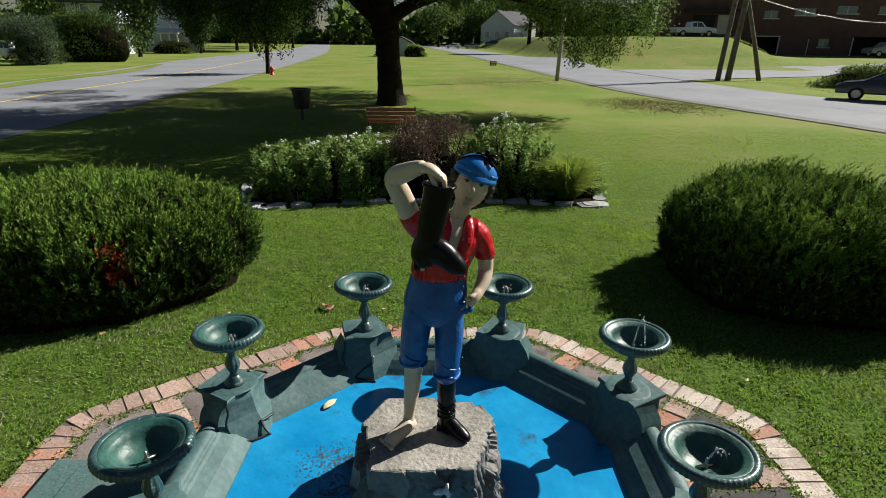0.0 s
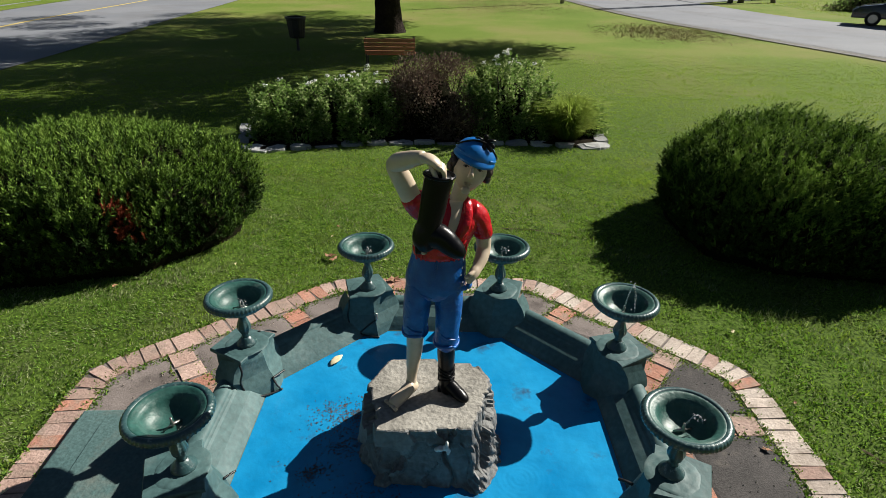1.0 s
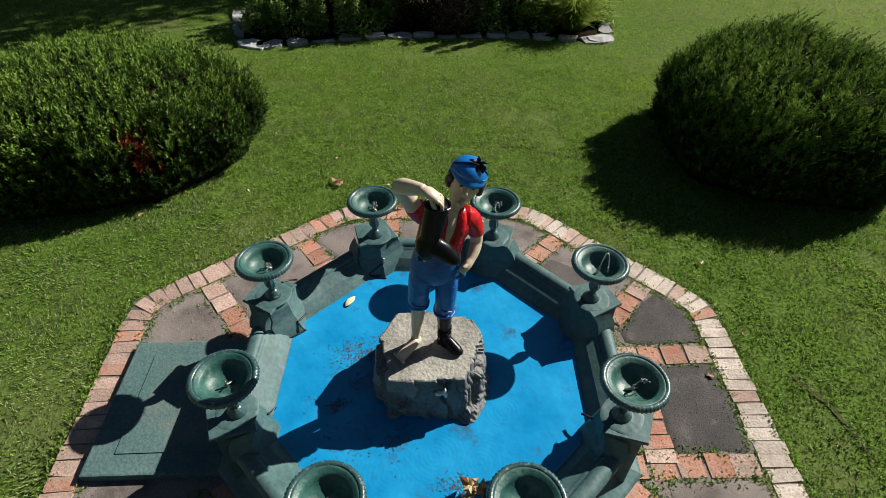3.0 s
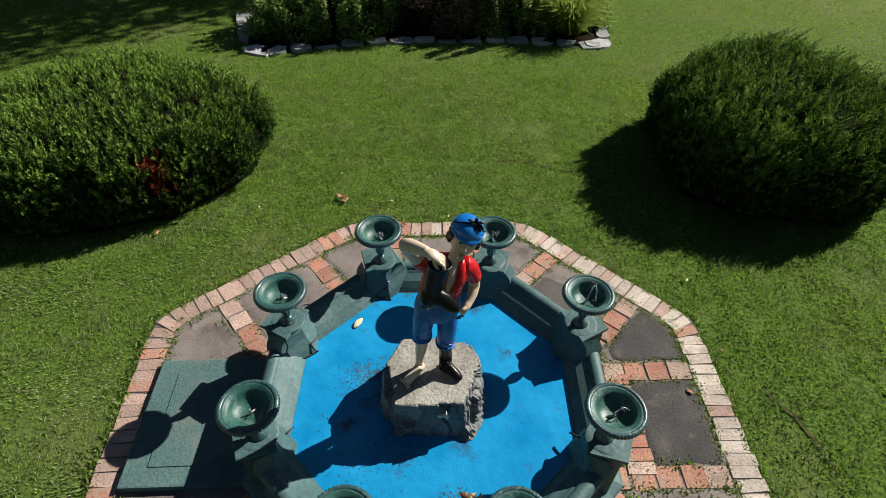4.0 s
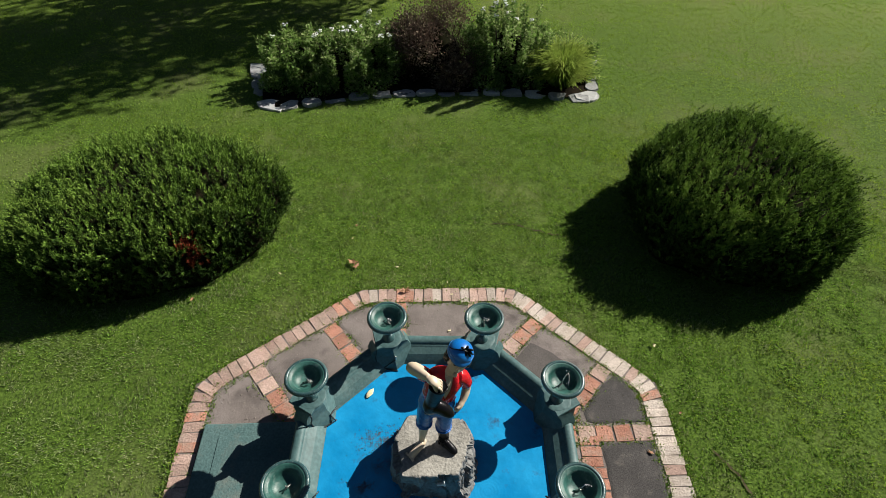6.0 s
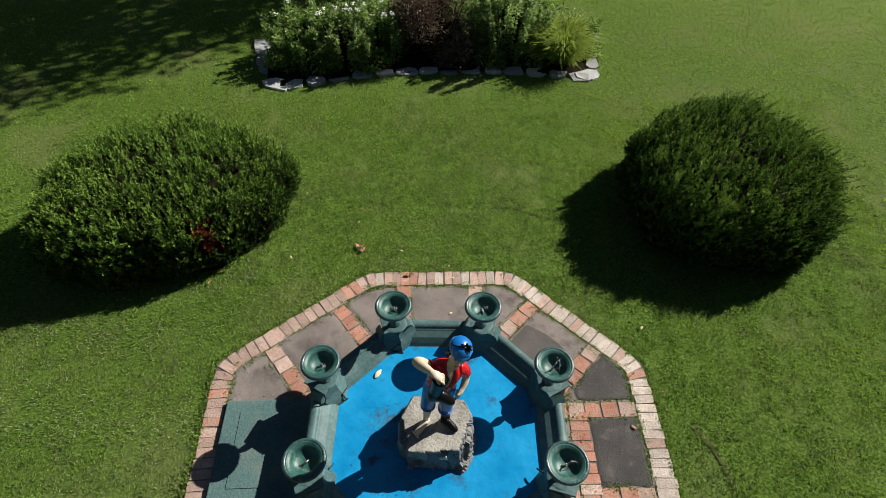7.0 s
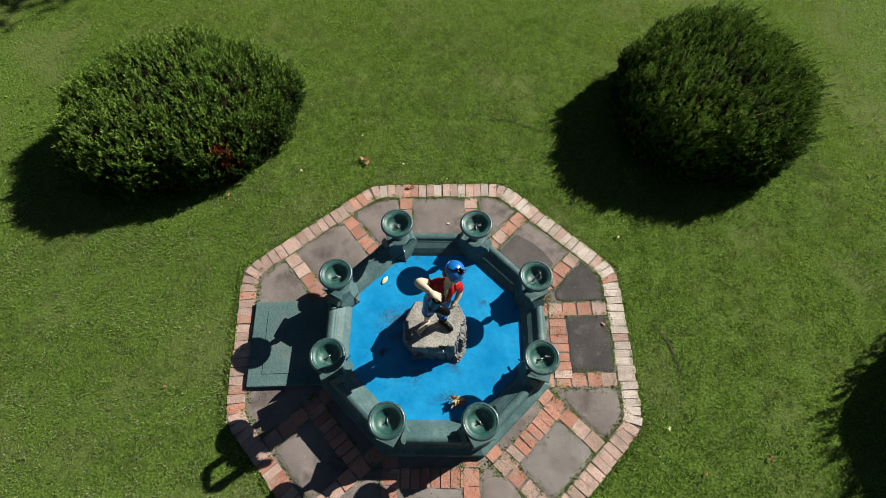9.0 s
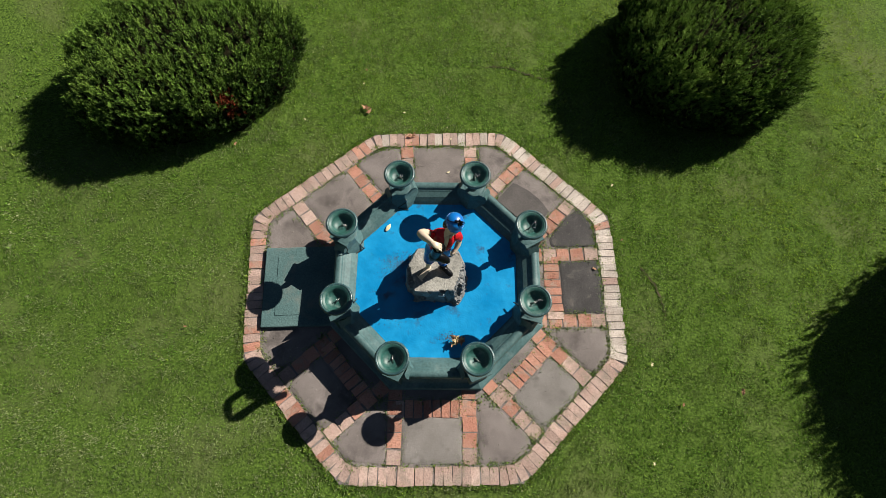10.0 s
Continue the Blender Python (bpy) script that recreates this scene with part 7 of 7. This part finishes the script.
for px_ in (-3.5, -2.1, -0.7, 0.7, 2.1, 3.5):
    part("column", lathe([(.2, .4), (.2, .55), (.13, .6), (.12, 2.75), (.19, 2.85), (.19, 2.95)], 12, centre=(px_, -6.0, 0)), M_WHITE, porch, "", True)
bm = bmesh.new()
box(bm, -3.8, 3.8, -6.4, -4.05, -0.3, 0.42, 0.03)
part("porch_deck", bm, M_SIDING, porch, "grey boarded porch deck")
bm = bmesh.new()
box(bm, -3.9, 3.9, -1.3, 1.3, -0.08, 0.08, 0.02)
part("porch_roof", bm, M_SIDING, porch, "pale sloping porch roof").matrix_local = pose(0, -5.2, 3.3, 16, 0, 0)
bm = bmesh.new()
box(bm, -3.8, 3.8, -6.15, -5.85, 2.9, 3.12, 0.02)
part("porch_beam", bm, M_WHITE, porch)


# ---- vehicles ----
M_CARDARK = material("dark_car_paint", (0.012, 0.016, 0.018), (0.02, 0.024, 0.027), 2, 0.25, bump=0, grain=0.05, coat=0.8)
M_CARWHITE = material("white_car_paint", (0.66, 0.67, 0.68), (0.72, 0.73, 0.74), 2, 0.3, bump=0, grain=0.04, coat=0.6)
M_CARGREY = material("silver_car_paint", (0.28, 0.29, 0.29), (0.34, 0.35, 0.35), 2, 0.3, bump=0, grain=0.05, coat=0.6)
M_TYRE = material("tyre_rubber", (0.012, 0.012, 0.012), (0.02, 0.02, 0.02), 8, 0.85, bump=0.1, grain=0.1)
M_CARGLASS = material("car_glass", (0.03, 0.05, 0.055), (0.05, 0.07, 0.075), 2, 0.05, bump=0, grain=0.03, coat=1.0)
M_TAIL = material("red_lamp_glass", (0.35, 0.01, 0.01), (0.4, 0.02, 0.02), 5, 0.2, bump=0, grain=0.03, coat=0.5)


def extruded(profile, half, top_half=None, z_split=None, bevel=0.05):
    bm = bmesh.new()
    zs = [p[1] for p in profile]
    sides = []
    for s in (-1, 1):
        row = []
        for x, z in profile:
            h = half
            if top_half and z > z_split:
                h = half + (top_half - half) * min(1, (z - z_split) / (max(zs) - z_split))
            row.append(bm.verts.new((x, s * h, z)))
        sides.append(row)
    n = len(profile)
    bm.faces.new(sides[0])
    bm.faces.new(sides[1][::-1])
    for i in range(n):
        bm.faces.new((sides[0][i], sides[1][i], sides[1][(i + 1) % n], sides[0][(i + 1) % n]))
    bmesh.ops.recalc_face_normals(bm, faces=bm.faces)
    if bevel:
        bmesh.ops.bevel(bm, geom=list(bm.edges), offset=bevel, segments=2, profile=0.6, affect="EDGES", clamp_overlap=True)
    return bm


def vehicle(name, x, y, turn, body, glass, half, wheels, radius, paint, label, category, z=None):
    """Side view along +x (front); glass: side windows as quads; wheels: axle places."""
    zz = ground_z(x, y) + 0.02 if z is None else z
    v = empty(name, x, y, zz, turn)
    tagged(v, label, category)
    part("body", extruded(body, half, half * 0.80, 0.95), paint, v, "", True)
    for quad in glass:
        for s in (-1, 1):
            bm = bmesh.new()
            f = []
            for gx_, gz_ in quad:
                hw = half + (half * 0.80 - half) * min(1, max(0, (gz_ - 0.95) / (max(p[1] for p in body) - 0.95)))
                f.append((gx_, s * (hw + 0.012), gz_))
            a = [bm.verts.new(c) for c in f]
            b = [bm.verts.new((c[0], c[1] - s * .05, c[2])) for c in f]
            bm.faces.new(a)
            for i in range(len(a)):
                bm.faces.new((a[i], b[i], b[(i + 1) % len(a)], a[(i + 1) % len(a)]))
            bmesh.ops.recalc_face_normals(bm, faces=bm.faces)
            part("side_window", bm, M_CARGLASS, v)
    for wx in wheels:
        for s in (-1, 1):
            w = lathe([(radius * .62, -.10), (radius * .95, -.11), (radius, -.07), (radius, .07), (radius * .95, .11), (radius * .62, .10)], 24)
            ob = part("tyre", w, M_TYRE, v, "", True)
            ob.matrix_local = Matrix.Translation((wx, s * (half - .08), radius)) @ Matrix.Rotation(math.pi / 2, 4, "X")
            r = part("rim", lathe([(radius * .6, -.105), (radius * .58, -.09), (radius * .15, -.06), (radius * .15, .06), (radius * .58, .09), (radius * .6, .105)], 16), M_METAL, ob)
    front, back = max(p[0] for p in body), min(p[0] for p in body)
    for s in (-1, 1):
        bm = bmesh.new()
        box(bm, front - .12, front + .012, s * half * .72 - .16, s * half * .72 + .16, .62, .76, .02)
        part("headlight", bm, M_GLASS, v, "clear headlight")
        bm = bmesh.new()
        box(bm, back - .012, back + .12, s * half * .76 - .14, s * half * .76 + .14, .72, .90, .02)
        part("tail_light", bm, M_TAIL, v, "red tail light")
    return v


SEDAN = [(-2.32, .32), (-2.35, .80), (-2.22, .98), (-1.75, 1.02), (-1.05, 1.38), (-.2, 1.44), (.45, 1.38), (1.20, .98), (2.05, .86), (2.32, .68), (2.34, .34)]
SEDAN_G = [[(-1.45, 1.02), (-.95, 1.32), (-.32, 1.37), (-.32, 1.02)], [(-.25, 1.02), (-.25, 1.37), (.38, 1.32), (.95, 1.02)]]
PICKUP = [(-2.75, .50), (-2.78, 1.12), (-.72, 1.14), (-.66, 1.78), (-.4, 1.86), (.72, 1.84), (1.32, 1.22), (2.55, 1.10), (2.75, .86), (2.76, .46)]
PICKUP_G = [[(-.52, 1.22), (-.48, 1.70), (.05, 1.74), (.05, 1.22)], [(.14, 1.22), (.14, 1.74), (.68, 1.72), (1.05, 1.22)]]
vehicle("sedan", 22.4, 29.2, 143, SEDAN, SEDAN_G, .90, (-1.42, 1.42), .33, M_CARDARK, "dark grey sedan on the pale road", "car")
vehicle("pickup_truck", 32.4, 79.0, 5, PICKUP, PICKUP_G, .96, (-1.75, 1.75), .40, M_CARWHITE, "white crew-cab pickup parked on the grass bank", "truck")
vehicle("pickup_truck", 57.0, 77.0, 182, PICKUP, PICKUP_G, .96, (-1.75, 1.75), .40, M_CARGREY, "silver pickup parked by the brick building", "truck")
vehicle("pickup_truck", -45.0, 62.0, 172, PICKUP, PICKUP_G, .96, (-1.75, 1.75), .40, M_CARWHITE, "white pickup parked half behind a bush", "truck")
for x, y, p, lab in ((2.5, 176, M_CARWHITE, "small far white car by the road"), (8.0, 176, M_CARGREY, "far silver car parked by the house"), (14.0, 174, M_CARDARK, "far dark car parked by the house")):
    vehicle("sedan", x, y, 176, SEDAN, SEDAN_G, .90, (-1.42, 1.42), .33, p, lab, "car", z=None)

# verge and footpath across the left road
tagged(strip("verge", [(-22.6, 28), (-23.6, 37), (-24.0, 46), (-27.5, 58)], [(-23.6, 28), (-25.2, 37), (-25.6, 46), (-28.2, 58)], 0.035, M_SOIL, 6), "strip of grass between road and footpath", "verge", kind="structure")
